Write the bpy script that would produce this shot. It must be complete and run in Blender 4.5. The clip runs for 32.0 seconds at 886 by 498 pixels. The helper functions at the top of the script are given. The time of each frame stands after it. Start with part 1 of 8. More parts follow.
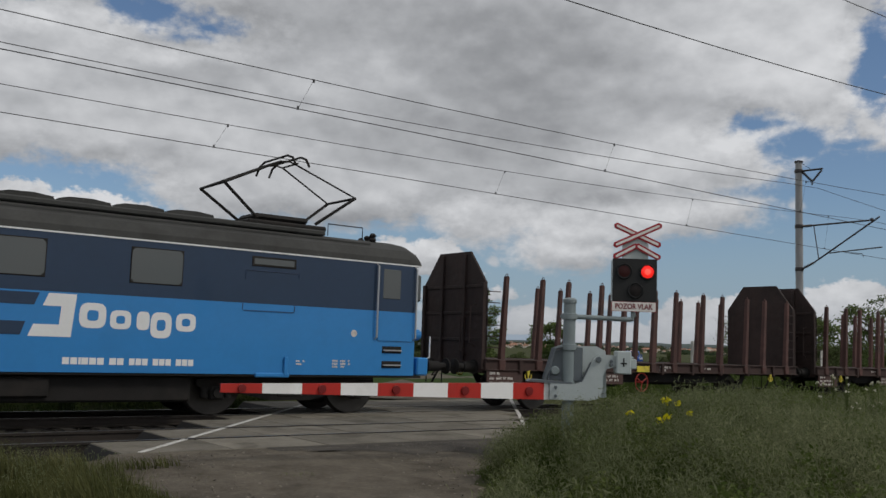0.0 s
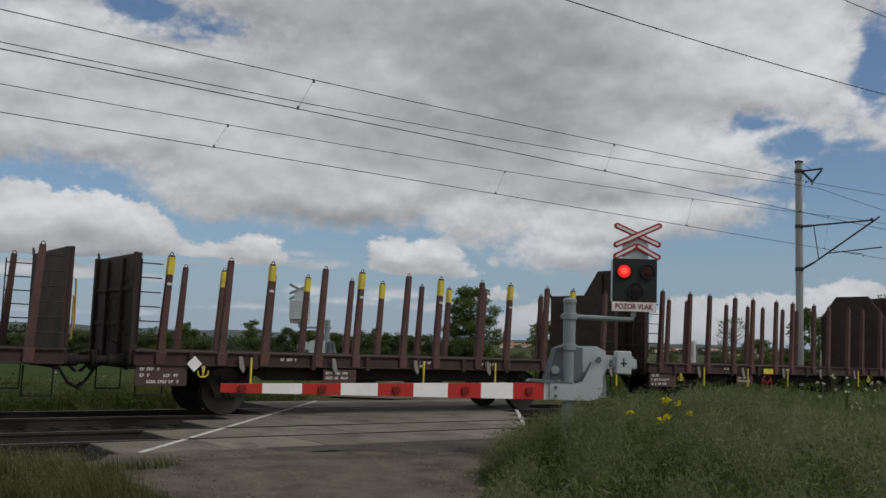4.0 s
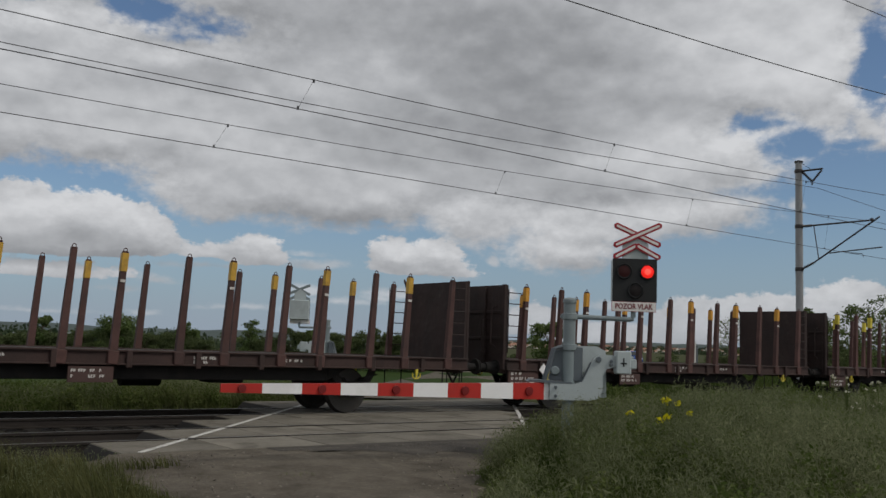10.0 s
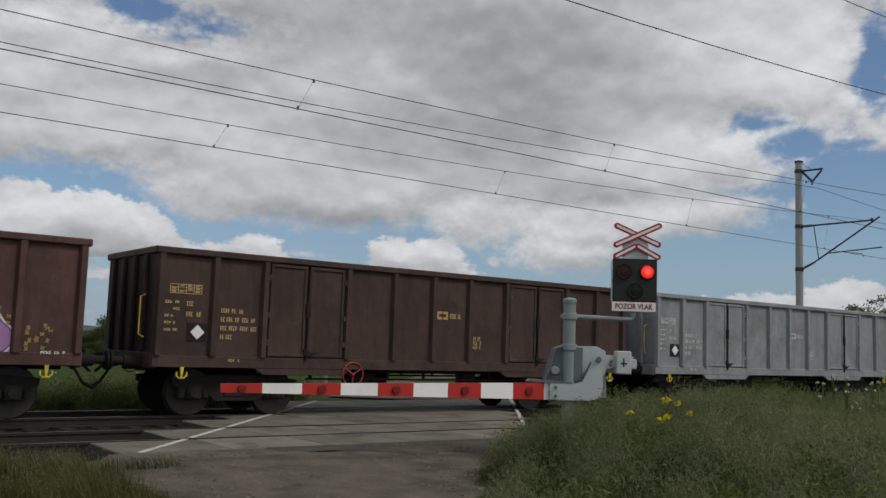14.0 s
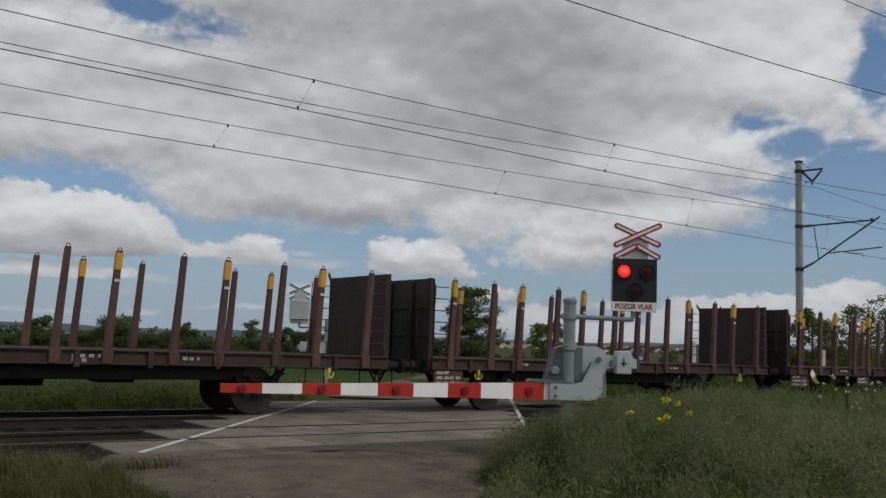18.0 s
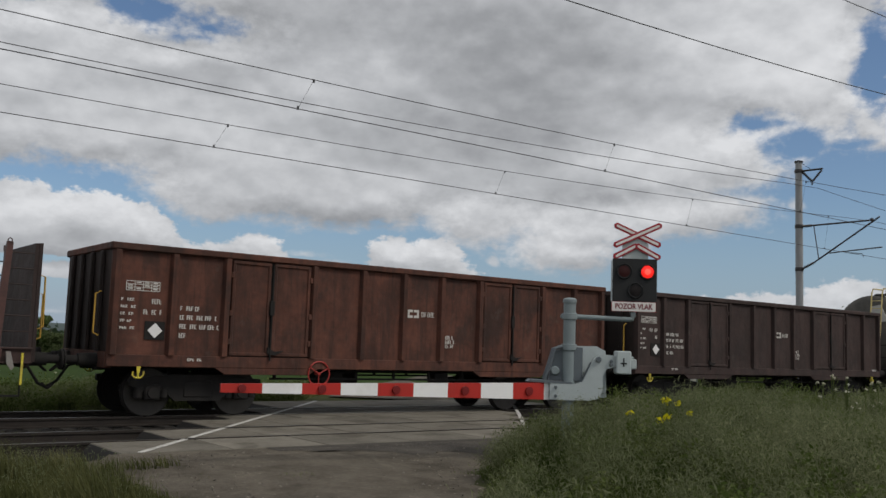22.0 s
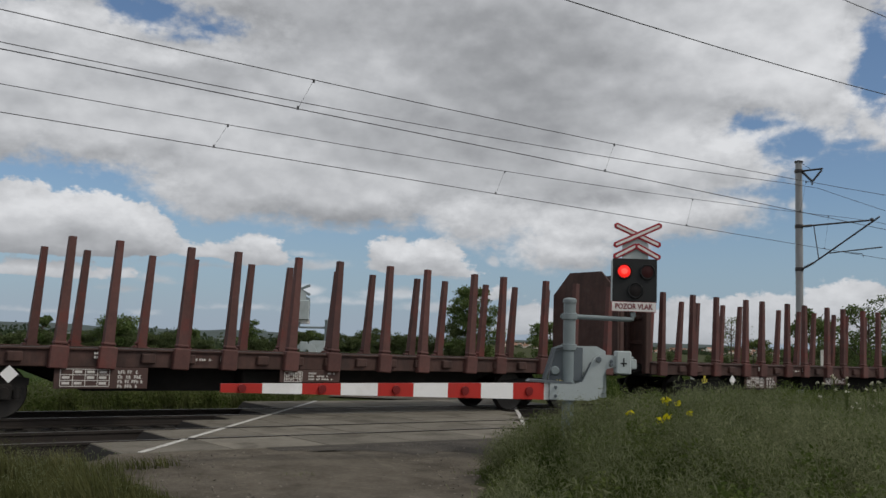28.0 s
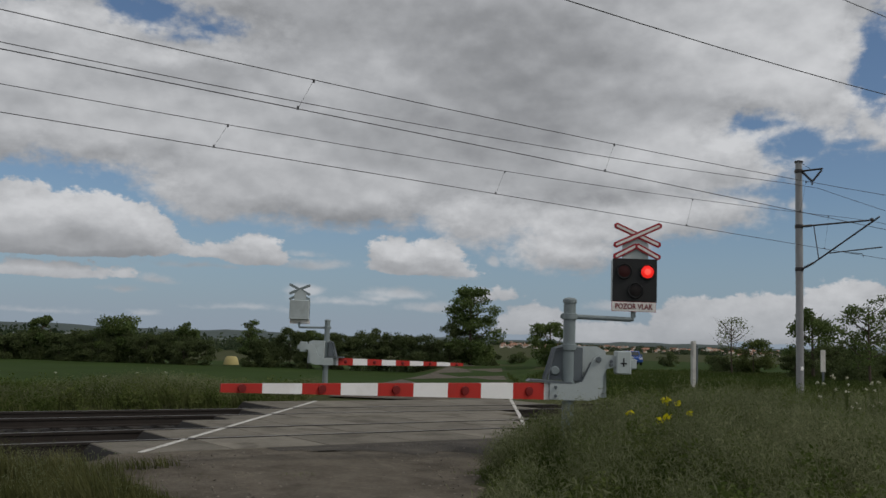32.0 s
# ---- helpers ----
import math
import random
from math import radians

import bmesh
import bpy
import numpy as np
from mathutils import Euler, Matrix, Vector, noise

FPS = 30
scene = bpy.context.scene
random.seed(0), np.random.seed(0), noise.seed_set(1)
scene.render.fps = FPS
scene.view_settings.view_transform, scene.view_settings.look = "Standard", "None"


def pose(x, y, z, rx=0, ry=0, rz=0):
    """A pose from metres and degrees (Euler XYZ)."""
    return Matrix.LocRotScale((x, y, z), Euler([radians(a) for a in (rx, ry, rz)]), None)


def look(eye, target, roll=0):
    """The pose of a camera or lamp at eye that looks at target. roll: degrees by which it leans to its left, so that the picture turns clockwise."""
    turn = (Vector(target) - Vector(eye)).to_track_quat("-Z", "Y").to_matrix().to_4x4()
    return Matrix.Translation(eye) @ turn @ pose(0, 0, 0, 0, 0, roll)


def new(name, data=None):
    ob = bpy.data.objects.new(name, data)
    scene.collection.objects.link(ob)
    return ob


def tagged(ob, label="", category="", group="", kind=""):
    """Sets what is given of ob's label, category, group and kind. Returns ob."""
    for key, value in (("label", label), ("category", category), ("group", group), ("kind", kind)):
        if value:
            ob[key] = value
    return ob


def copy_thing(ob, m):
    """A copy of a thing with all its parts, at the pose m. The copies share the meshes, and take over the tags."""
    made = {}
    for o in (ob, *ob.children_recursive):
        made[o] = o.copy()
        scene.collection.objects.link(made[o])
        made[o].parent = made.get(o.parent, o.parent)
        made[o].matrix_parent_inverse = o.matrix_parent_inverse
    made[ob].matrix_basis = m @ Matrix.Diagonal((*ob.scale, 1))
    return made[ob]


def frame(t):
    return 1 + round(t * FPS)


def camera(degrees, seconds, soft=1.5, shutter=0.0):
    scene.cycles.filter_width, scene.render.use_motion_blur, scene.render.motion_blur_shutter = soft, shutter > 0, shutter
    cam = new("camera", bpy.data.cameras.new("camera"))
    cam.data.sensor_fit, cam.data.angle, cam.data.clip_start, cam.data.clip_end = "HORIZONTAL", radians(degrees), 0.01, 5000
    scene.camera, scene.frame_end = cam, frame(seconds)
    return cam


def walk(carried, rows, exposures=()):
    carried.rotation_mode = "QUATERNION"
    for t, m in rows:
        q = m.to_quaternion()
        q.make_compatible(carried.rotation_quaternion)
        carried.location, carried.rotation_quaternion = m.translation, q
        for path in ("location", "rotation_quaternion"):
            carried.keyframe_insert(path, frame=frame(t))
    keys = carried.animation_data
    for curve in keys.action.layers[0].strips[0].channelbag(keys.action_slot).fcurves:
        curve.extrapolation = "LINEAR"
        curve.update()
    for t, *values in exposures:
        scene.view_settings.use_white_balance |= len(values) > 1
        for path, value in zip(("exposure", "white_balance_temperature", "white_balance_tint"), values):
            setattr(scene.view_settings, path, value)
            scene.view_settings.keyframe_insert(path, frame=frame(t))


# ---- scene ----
# camera on a tripod beside the road, south of a double track that runs along x; rail tops are z = 0
CAM_AT = Vector((0.0, -18.364, 1.512))
YAW, TILT, LEAN = radians(36.8965), radians(5.995), 1.950
AHEAD = Vector((math.sin(YAW) * math.cos(TILT), math.cos(YAW) * math.cos(TILT), math.sin(TILT)))
cam = camera(51.154, 32.0, soft=1.5)
STAND = look(CAM_AT, CAM_AT + AHEAD, LEAN)
walk(cam, [(0.0, STAND), (32.0, STAND)], exposures=[(0.0, 0.0), (4.0, 0.0), (7.0, -0.06), (12.0, -0.06), (14.0, 0.08), (17.0, 0.14), (18.5, -0.06), (21.0, -0.06), (22.5, 0.18), (25.5, 0.22), (28.0, 0.10), (29.5, -0.05), (32.0, -0.16)])

# ---- sky and light ----
SUN_EL, SUN_AZ = radians(48), radians(152)  # high sun behind thin cloud, from the camera's side


def math_node(nt, op, a, b=None, clamp=False):
    n = nt.nodes.new("ShaderNodeMath")
    n.operation, n.use_clamp = op, clamp
    for i, v in enumerate((a, b)):
        if v is None:
            continue
        if isinstance(v, (int, float)):
            n.inputs[i].default_value = v
        else:
            nt.links.new(v, n.inputs[i])
    return n.outputs[0]


def noise_node(nt, vec, scale, detail=4.0, rough=0.5, distort=0.0):
    n = nt.nodes.new("ShaderNodeTexNoise")
    n.inputs["Scale"].default_value, n.inputs["Detail"].default_value = scale, detail
    n.inputs["Roughness"].default_value, n.inputs["Distortion"].default_value = rough, distort
    if vec is not None:
        nt.links.new(vec, n.inputs["Vector"])
    return n.outputs["Fac"]


def ramp_node(nt, fac, stops):
    n = nt.nodes.new("ShaderNodeValToRGB")
    while len(n.color_ramp.elements) < len(stops):
        n.color_ramp.elements.new(0.5)
    for e, (pos, col) in zip(n.color_ramp.elements, stops):
        e.position = pos
        e.color = (*col, 1) if len(col) == 3 else col
    nt.links.new(fac, n.inputs["Fac"])
    return n.outputs["Color"]


def mix_node(nt, fac, a, b, blend="MIX"):
    n = nt.nodes.new("ShaderNodeMix")
    n.data_type, n.blend_type = "RGBA", blend
    for sock, v in ((n.inputs[0], fac), (n.inputs[6], a), (n.inputs[7], b)):
        if isinstance(v, (int, float)):
            sock.default_value = v
        elif isinstance(v, tuple):
            sock.default_value = (*v, 1)
        else:
            nt.links.new(v, sock)
    return n.outputs[2]


def smooth_node(nt, v, lo, hi, to_lo=0.0, to_hi=1.0):
    n = nt.nodes.new("ShaderNodeMapRange")
    n.interpolation_type = "SMOOTHSTEP"
    n.inputs["From Min"].default_value, n.inputs["From Max"].default_value = lo, hi
    n.inputs["To Min"].default_value, n.inputs["To Max"].default_value = to_lo, to_hi
    nt.links.new(v, n.inputs["Value"])
    return n.outputs["Result"]


# cloud over the landscape: azimuth from the view's middle and height, half width, half height, all in degrees
BROAD = [
    (-5.6, 17.8, 19.95, 10.00), (-20.3, 14.5, 11.96, 4.80), (-28.0, 12.5, 5.57, 3.34), (-6.6, 9.6, 6.99, 2.59), (7.3, 19.2, 19.86, 10.88),
    (2.6, 8.6, 4.58, 2.16), (7.6, 6.1, 3.28, 1.25), (14.6, 8.5, 4.46, 1.42), (15.9, 11.7, 4.93, 1.94), (21.4, 17.0, 3.43, 4.73),
    (25.2, 13.1, 1.75, 1.31), (-12.9, 10.2, 6.07, 3.12), (9.2, 8.0, 5.15, 1.90), (-22.6, 11.7, 6.67, 1.50),
]
HEAPS = [
    (-21.3, 5.3, 5.19, 3.10), (-24.8, 5.3, 3.76, 3.30), (-18.6, 5.3, 2.68, 2.45), (-11.5, 4.9, 2.09, 1.51), (-13.9, 5.0, 3.64, 0.75),
    (-1.3, 4.6, 3.50, 1.12), (-2.9, 5.3, 1.75, 1.40), (-0.3, 5.5, 1.83, 1.26), (-22.9, 3.4, 3.86, 0.83), (-19.4, 3.5, 1.25, 0.46),
    (19.8, 1.4, 6.17, 2.35), (23.7, 1.5, 4.09, 3.05), (15.3, 1.1, 2.91, 2.41), (5.9, 1.2, 2.58, 1.59), (9.7, 0.8, 4.06, 1.16),
    (2.4, 3.0, 0.84, 0.63), (3.5, 3.1, 1.25, 0.56),
]
SHREDS = [
    (-17.2, 3.4, 1.21, 0.30), (-19.1, 2.7, 1.06, 0.23), (-7.9, 4.7, 1.89, 0.38), (-2.8, 3.1, 2.16, 0.45), (-3.9, 2.8, 1.04, 0.28),
    (-8.4, 3.1, 1.16, 0.48), (-6.3, 2.5, 2.42, 0.22), (-17.7, 1.3, 0.70, 0.17), (0.6, 4.3, 1.05, 0.18), (3.2, 5.3, 0.49, 0.49),
    (-8.5, 5.3, 1.03, 0.18), (20.9, 8.8, 0.49, 0.45), (-0.4, 2.3, 2.09, 0.36), (-12.4, 1.9, 2.00, 0.18), (-23.1, 1.2, 2.07, 0.14),
    (-15.2, 4.3, 1.96, 0.18), (11.0, 2.7, 2.02, 0.40),
]
GAPS = [
    (-18.6, 18.9, 2.01, 0.75), (-15.1, 18.7, 1.51, 0.45), (-19.9, 19.1, 1.12, 0.78), (-16.3, 17.9, 0.99, 0.22), (25.5, 16.6, 1.00, 2.60),
    (19.0, 13.6, 1.28, 0.59), (21.4, 12.1, 1.85, 0.97), (24.7, 9.8, 4.68, 1.74), (23.8, 12.1, 1.19, 0.50),
]
# where the cloud is thin and bright, and where it is thick and grey: the same, and an amount
PALE = [
    (17.6, 18.2, 7.53, 4.16, 0.50), (22.3, 15.6, 3.37, 2.84, 0.30), (13.6, 12.1, 6.72, 1.68, 0.50), (14.3, 8.4, 4.31, 1.02, 0.30), (5.1, 6.9, 5.59, 1.74, 0.40),
    (-19.9, 8.1, 3.44, 1.15, 0.50), (-24.1, 7.3, 2.06, 1.27, 0.25), (-18.6, 12.7, 7.05, 1.96, 0.22), (-24.7, 15.1, 3.26, 1.85, 0.25), (-8.3, 16.3, 2.46, 1.34, 0.30),
    (-4.5, 17.2, 1.78, 1.34, 0.25), (-12.6, 11.3, 5.42, 1.35, 0.20), (-11.6, 6.0, 2.03, 0.75, 0.40), (-1.6, 6.3, 3.16, 0.87, 0.40), (20.1, 3.7, 4.94, 1.31, 0.30),
    (-22.8, 17.9, 2.45, 1.23, 0.20), (-1.3, 9.1, 4.24, 1.39, 0.20),
]
DUSK = [
    (6.6, 17.2, 9.21, 4.35, 0.58), (2.5, 12.7, 7.81, 2.07, 0.42), (-3.5, 19.6, 9.34, 2.31, 0.30), (-11.2, 17.7, 3.81, 1.64, 0.30), (-16.2, 15.3, 3.64, 1.47, 0.25),
    (-22.2, 5.1, 5.73, 0.70, 0.36), (-5.8, 7.4, 4.88, 0.83, 0.30), (-16.3, 11.6, 3.61, 0.93, 0.15), (-23.4, 13.8, 2.71, 0.94, 0.20), (9.3, 5.1, 3.07, 0.62, 0.35),
    (-1.5, 4.6, 3.85, 0.52, 0.35), (7.5, 9.7, 4.17, 0.86, 0.20), (-8.2, 12.6, 4.54, 1.02, 0.20), (17.6, 15.1, 3.58, 0.72, 0.20), (-11.9, 4.9, 2.02, 0.34, 0.30),
]


def build_world():
    world = bpy.data.worlds.new("sky")
    scene.world = world
    world.use_nodes = True
    nt = world.node_tree
    nt.nodes.clear()
    link = nt.links.new
    sky = nt.nodes.new("ShaderNodeTexSky")
    sky.sky_type, sky.sun_disc = "NISHITA", False
    sky.sun_elevation, sky.sun_rotation = SUN_EL, SUN_AZ
    sky.air_density, sky.dust_density, sky.ozone_density = 1.0, 0.6, 2.0
    coord = nt.nodes.new("ShaderNodeTexCoord")
    spin = nt.nodes.new("ShaderNodeVectorRotate")
    spin.rotation_type, spin.inputs["Angle"].default_value = "Z_AXIS", YAW
    link(coord.outputs["Generated"], spin.inputs["Vector"])
    sep = nt.nodes.new("ShaderNodeSeparateXYZ")
    link(spin.outputs["Vector"], sep.inputs["Vector"])
    x, y, z = sep.outputs
    az = math_node(nt, "MULTIPLY", math_node(nt, "ARCTAN2", x, y), 57.2958)
    el0 = math_node(nt, "MULTIPLY", math_node(nt, "ARCSINE", z), 57.2958)

    def add(a, b):
        return math_node(nt, "ADD", a, b)

    def times(a, b):
        return math_node(nt, "MULTIPLY", a, b)

    def chart(shift, u, v, w=0.0):
        com = nt.nodes.new("ShaderNodeCombineXYZ")
        link(times(az, u), com.inputs[0])
        link(times(add(el0, shift), v), com.inputs[1])
        com.inputs[2].default_value = w
        return com.outputs[0]

    def turbulence(shift, u, v, w, detail=6.0, rough=0.55):
        return math_node(nt, "SUBTRACT", noise_node(nt, chart(shift, u, v, w), 1.0, detail, rough), 0.5)

    def vec_node(op, a, b, c=None):
        n = nt.nodes.new("ShaderNodeVectorMath")
        n.operation = op
        for i, v in enumerate((a, b, c)):
            if isinstance(v, tuple):
                n.inputs[i].default_value = v
            elif v is not None:
                link(v, n.inputs[i])
        return n

    def place(a, e):
        com = nt.nodes.new("ShaderNodeCombineXYZ")
        link(a, com.inputs[0])
        link(e, com.inputs[1])
        return com.outputs[0]

    def offset(m, at):
        """From a mass's middle, in its half widths."""
        return vec_node("MULTIPLY_ADD", at, (1 / m[2], 1 / m[3], 0), (-m[0] / m[2], -m[1] / m[3], 0)).outputs[0]

    def mul_add(v, k, c):
        n = nt.nodes.new("ShaderNodeMath")
        n.operation = "MULTIPLY_ADD"
        for i, q in enumerate((v, k, c)):
            if isinstance(q, (int, float)):
                n.inputs[i].default_value = q
            else:
                link(q, n.inputs[i])
        return n.outputs[0]

    def depth(masses, a1, e1, flat=0.0, soft=0.4):
        """Degrees inside the nearest rim, negative outside; heaps have flat bases."""
        at, d = place(a1, e1), None
        for m in masses:
            v = offset(m, at)
            if flat:
                v = vec_node("MAXIMUM", v, vec_node("MULTIPLY", v, (1, -flat, 0)).outputs[0]).outputs[0]
            w = min(m[2], m[3])
            inside = mul_add(vec_node("LENGTH", v, None).outputs["Value"], -w, w)
            if d is None:
                d = inside
            else:
                n = nt.nodes.new("ShaderNodeMath")
                n.operation = "SMOOTH_MAX"
                link(d, n.inputs[0])
                link(inside, n.inputs[1])
                n.inputs[2].default_value = soft
                d = n.outputs[0]
        return d

    def clouds(up):
        """Depth inside the cloud, seen a little higher up: broad cloud with gaps, heaps and shreds, all with ragged rims."""
        swing = turbulence(up, 0.30, 0.42, 0.0)
        heave = turbulence(up, 0.30, 0.42, 9.0)
        fine = turbulence(up, 1.1, 1.7, 4.0, 5.0, 0.58)
        puffs = turbulence(up, 2.4, 3.2, 6.0, 4.0, 0.6)
        a1, e1 = add(az, times(swing, 3.2)), add(add(el0, up), times(heave, 2.4))
        broad = math_node(nt, "MINIMUM", depth(BROAD, a1, e1, 0.0, 0.8), times(depth(GAPS, a1, e1), -1.3))
        broad = add(add(broad, times(fine, 1.3)), times(puffs, 0.45))
        a2, e2 = add(az, times(swing, 1.3)), add(add(el0, up), times(heave, 0.7))
        heaps = add(add(depth(HEAPS, a2, e2, 3.6, 0.25), times(fine, 1.15)), times(puffs, 0.5))
        if up:
            return broad, heaps, None
        shreds = add(add(depth(SHREDS, a2, e2, 1.6, 0.15), times(fine, 0.55)), 0.02)
        return broad, heaps, shreds
    # broken cloud beyond the view, thicker overhead
    wide = turbulence(0.0, 0.13, 0.2, 2.0, 4.0)
    out_el = smooth_node(nt, el0, 22.0, 34.0, 0.0, 3.0)
    out_az = smooth_node(nt, math_node(nt, "ABSOLUTE", az), 30.0, 42.0, 0.0, 1.6)
    beyond = times(math_node(nt, "MAXIMUM", out_el, out_az), add(wide, 0.62))
    broad, heaps, shreds = clouds(0.0)
    broad2, heaps2, _ = clouds(0.7)
    broad = math_node(nt, "MAXIMUM", broad, math_node(nt, "SUBTRACT", beyond, 0.6))
    cover = smooth_node(nt, broad, -0.55, 0.55)
    cover = math_node(nt, "MAXIMUM", cover, smooth_node(nt, heaps, -0.12, 0.20))
    cover = math_node(nt, "MAXIMUM", cover, times(smooth_node(nt, shreds, -0.14, 0.34), 0.75))
    near = math_node(nt, "MAXIMUM", broad, heaps)
    rim = times(math_node(nt, "SUBTRACT", math_node(nt, "MINIMUM", near, 1.6), math_node(nt, "MINIMUM", math_node(nt, "MAXIMUM", broad2, heaps2), 1.6)), 0.20)

    swing, heave = turbulence(0.0, 0.26, 0.38, 0.0), turbulence(0.0, 0.26, 0.38, 9.0)
    a3, e3 = add(az, times(swing, 5.0)), add(el0, times(heave, 3.0))

    where = place(a3, e3)

    def glow(masses):
        total = 0.0
        for m in masses:
            v = offset(m, where)
            bell = math_node(nt, "POWER", 0.36788, vec_node("DOT_PRODUCT", v, v).outputs["Value"])
            total = mul_add(bell, m[4], total)
        return total
    billow = add(times(turbulence(0.0, 0.21, 0.36, 5.0, 4.0, 0.45), 0.40), times(turbulence(0.0, 0.8, 1.25, 7.0, 3.0, 0.45), 0.10))
    lit = times(math_node(nt, "SUBTRACT", turbulence(0.0, 0.40, 0.60, 3.0, 4.0, 0.5), turbulence(0.8, 0.40, 0.60, 3.0, 4.0, 0.5)), 0.46)
    tone = add(add(add(rim, 0.63), billow), lit)
    tone = add(tone, times(math_node(nt, "SUBTRACT", glow(PALE), glow(DUSK)), 0.55))
    cloud = ramp_node(nt, tone, [(0.0, (0.215, 0.223, 0.238)), (0.30, (0.302, 0.311, 0.328)), (0.60, (0.435, 0.446, 0.466)), (1.0, (0.66, 0.67, 0.69))])
    blue = mix_node(nt, 1.0, sky.outputs[0], (0.069, 0.074, 0.080), "MULTIPLY")
    haze = smooth_node(nt, el0, -1.0, 10.0, 0.80, 0.0)
    blue = mix_node(nt, haze, blue, (0.225, 0.310, 0.430))
    blue = mix_node(nt, smooth_node(nt, el0, -0.5, 3.5, 0.55, 0.0), blue, (0.33, 0.375, 0.435))
    cloud = mix_node(nt, smooth_node(nt, el0, 0.3, 6.0, 0.60, 0.0), cloud, (0.37, 0.395, 0.43))
    # unseen cloud above the view, darkened to weaken the light from overhead
    cloud = mix_node(nt, smooth_node(nt, el0, 24.0, 50.0, 0.0, 0.5), cloud, (0.16, 0.165, 0.175))
    both = mix_node(nt, cover, blue, cloud)
    ground = mix_node(nt, smooth_node(nt, el0, -2.0, 0.0), (0.09, 0.10, 0.07), both)
    bg = nt.nodes.new("ShaderNodeBackground")
    link(ground, bg.inputs["Color"])
    bg.inputs["Strength"].default_value = 1.0
    out = nt.nodes.new("ShaderNodeOutputWorld")
    link(bg.outputs[0], out.inputs["Surface"])


build_world()
sun_data = bpy.data.lights.new("sun", "SUN")
sun_data.energy, sun_data.angle, sun_data.color = 1.38, radians(14), (1.0, 0.94, 0.84)
sun = new("sun", sun_data)
sun.matrix_world = look((0, 0, 60), Vector((0, 0, 60)) - Vector((math.sin(SUN_AZ) * math.cos(SUN_EL), math.cos(SUN_AZ) * math.cos(SUN_EL), math.sin(SUN_EL))))
scene.view_settings.exposure = 0.0


# ---- materials ----
def mat(name, color, rough=0.7, metal=0.0, vary=0.25, scale=3.0, dirt=None, dirt_amt=0.4, dirt_scale=1.2, bump=0.15, bump_scale=40.0,
        random_amt=0.0, streak=0.0, coat=0.0, emit=None, island=False, spec=0.35):
    """Paint, steel, wood or earth: a base colour with grain, larger stains, fine relief and, where asked, streaks that run down."""
    m = bpy.data.materials.new(name)
    m.use_nodes = True
    nt = m.node_tree
    bsdf = nt.nodes["Principled BSDF"]
    link = nt.links.new
    coord = nt.nodes.new("ShaderNodeTexCoord").outputs["Object"]
    info = nt.nodes.new("ShaderNodeObjectInfo")
    add = nt.nodes.new("ShaderNodeVectorMath")
    add.operation = "ADD"
    link(coord, add.inputs[0])
    com = nt.nodes.new("ShaderNodeCombineXYZ")
    link(math_node(nt, "MULTIPLY", info.outputs["Random"], 37.0), com.inputs[0])
    link(com.outputs[0], add.inputs[1])
    vec = add.outputs[0]
    grain = noise_node(nt, vec, scale * 8, 5, 0.6)
    large = noise_node(nt, vec, scale, 4, 0.55)
    blend = math_node(nt, "ADD", math_node(nt, "MULTIPLY", grain, 0.45), math_node(nt, "MULTIPLY", large, 0.55))
    lo = tuple(c * (1 - vary) for c in color)
    hi = tuple(min(1, c * (1 + vary)) for c in color)
    col = ramp_node(nt, blend, [(0.3, lo), (0.7, hi)])
    if random_amt:
        rnd = info.outputs["Random"]
        if island:
            rnd = nt.nodes.new("ShaderNodeNewGeometry").outputs["Random Per Island"]
        v = math_node(nt, "ADD", math_node(nt, "MULTIPLY", rnd, 2 * random_amt), 1 - random_amt)
        hsv = nt.nodes.new("ShaderNodeHueSaturation")
        link(v, hsv.inputs["Value"])
        link(col, hsv.inputs["Color"])
        col = hsv.outputs["Color"]
    if dirt:
        stain = smooth_node(nt, noise_node(nt, vec, dirt_scale, 6, 0.62, 0.4), 0.48, 0.68)
        col = mix_node(nt, math_node(nt, "MULTIPLY", stain, dirt_amt), col, dirt)
    if streak and dirt:
        mp = nt.nodes.new("ShaderNodeMapping")
        mp.inputs["Scale"].default_value = (7.0, 7.0, 0.5)
        link(vec, mp.inputs["Vector"])
        run = smooth_node(nt, noise_node(nt, mp.outputs[0], 1.6, 5, 0.6), 0.46, 0.75)
        col = mix_node(nt, math_node(nt, "MULTIPLY", run, streak), col, dirt)
        # broad dull bands, scuffs down to rust, and pale dust
        wash = nt.nodes.new("ShaderNodeMapping")
        wash.inputs["Scale"].default_value = (1.6, 1.6, 0.35)
        link(vec, wash.inputs["Vector"])
        band = smooth_node(nt, noise_node(nt, wash.outputs[0], 1.3, 5, 0.62, 0.3), 0.42, 0.66)
        col = mix_node(nt, math_node(nt, "MULTIPLY", band, streak * 0.75), col, tuple(c * 0.55 for c in dirt))
        scuff = smooth_node(nt, noise_node(nt, vec, 6.5, 8, 0.72, 0.6), 0.60, 0.68)
        col = mix_node(nt, math_node(nt, "MULTIPLY", scuff, 0.45), col, (color[0] * 1.25, color[1] * 0.95, color[2] * 0.75))
        dust = smooth_node(nt, noise_node(nt, vec, 2.3, 7, 0.68, 0.2), 0.58, 0.74)
        col = mix_node(nt, math_node(nt, "MULTIPLY", dust, 0.22), col, (0.13, 0.11, 0.095))
    link(col, bsdf.inputs["Base Color"])
    r = math_node(nt, "ADD", math_node(nt, "MULTIPLY", math_node(nt, "SUBTRACT", grain, 0.5), 0.3), rough, True)
    link(r, bsdf.inputs["Roughness"])
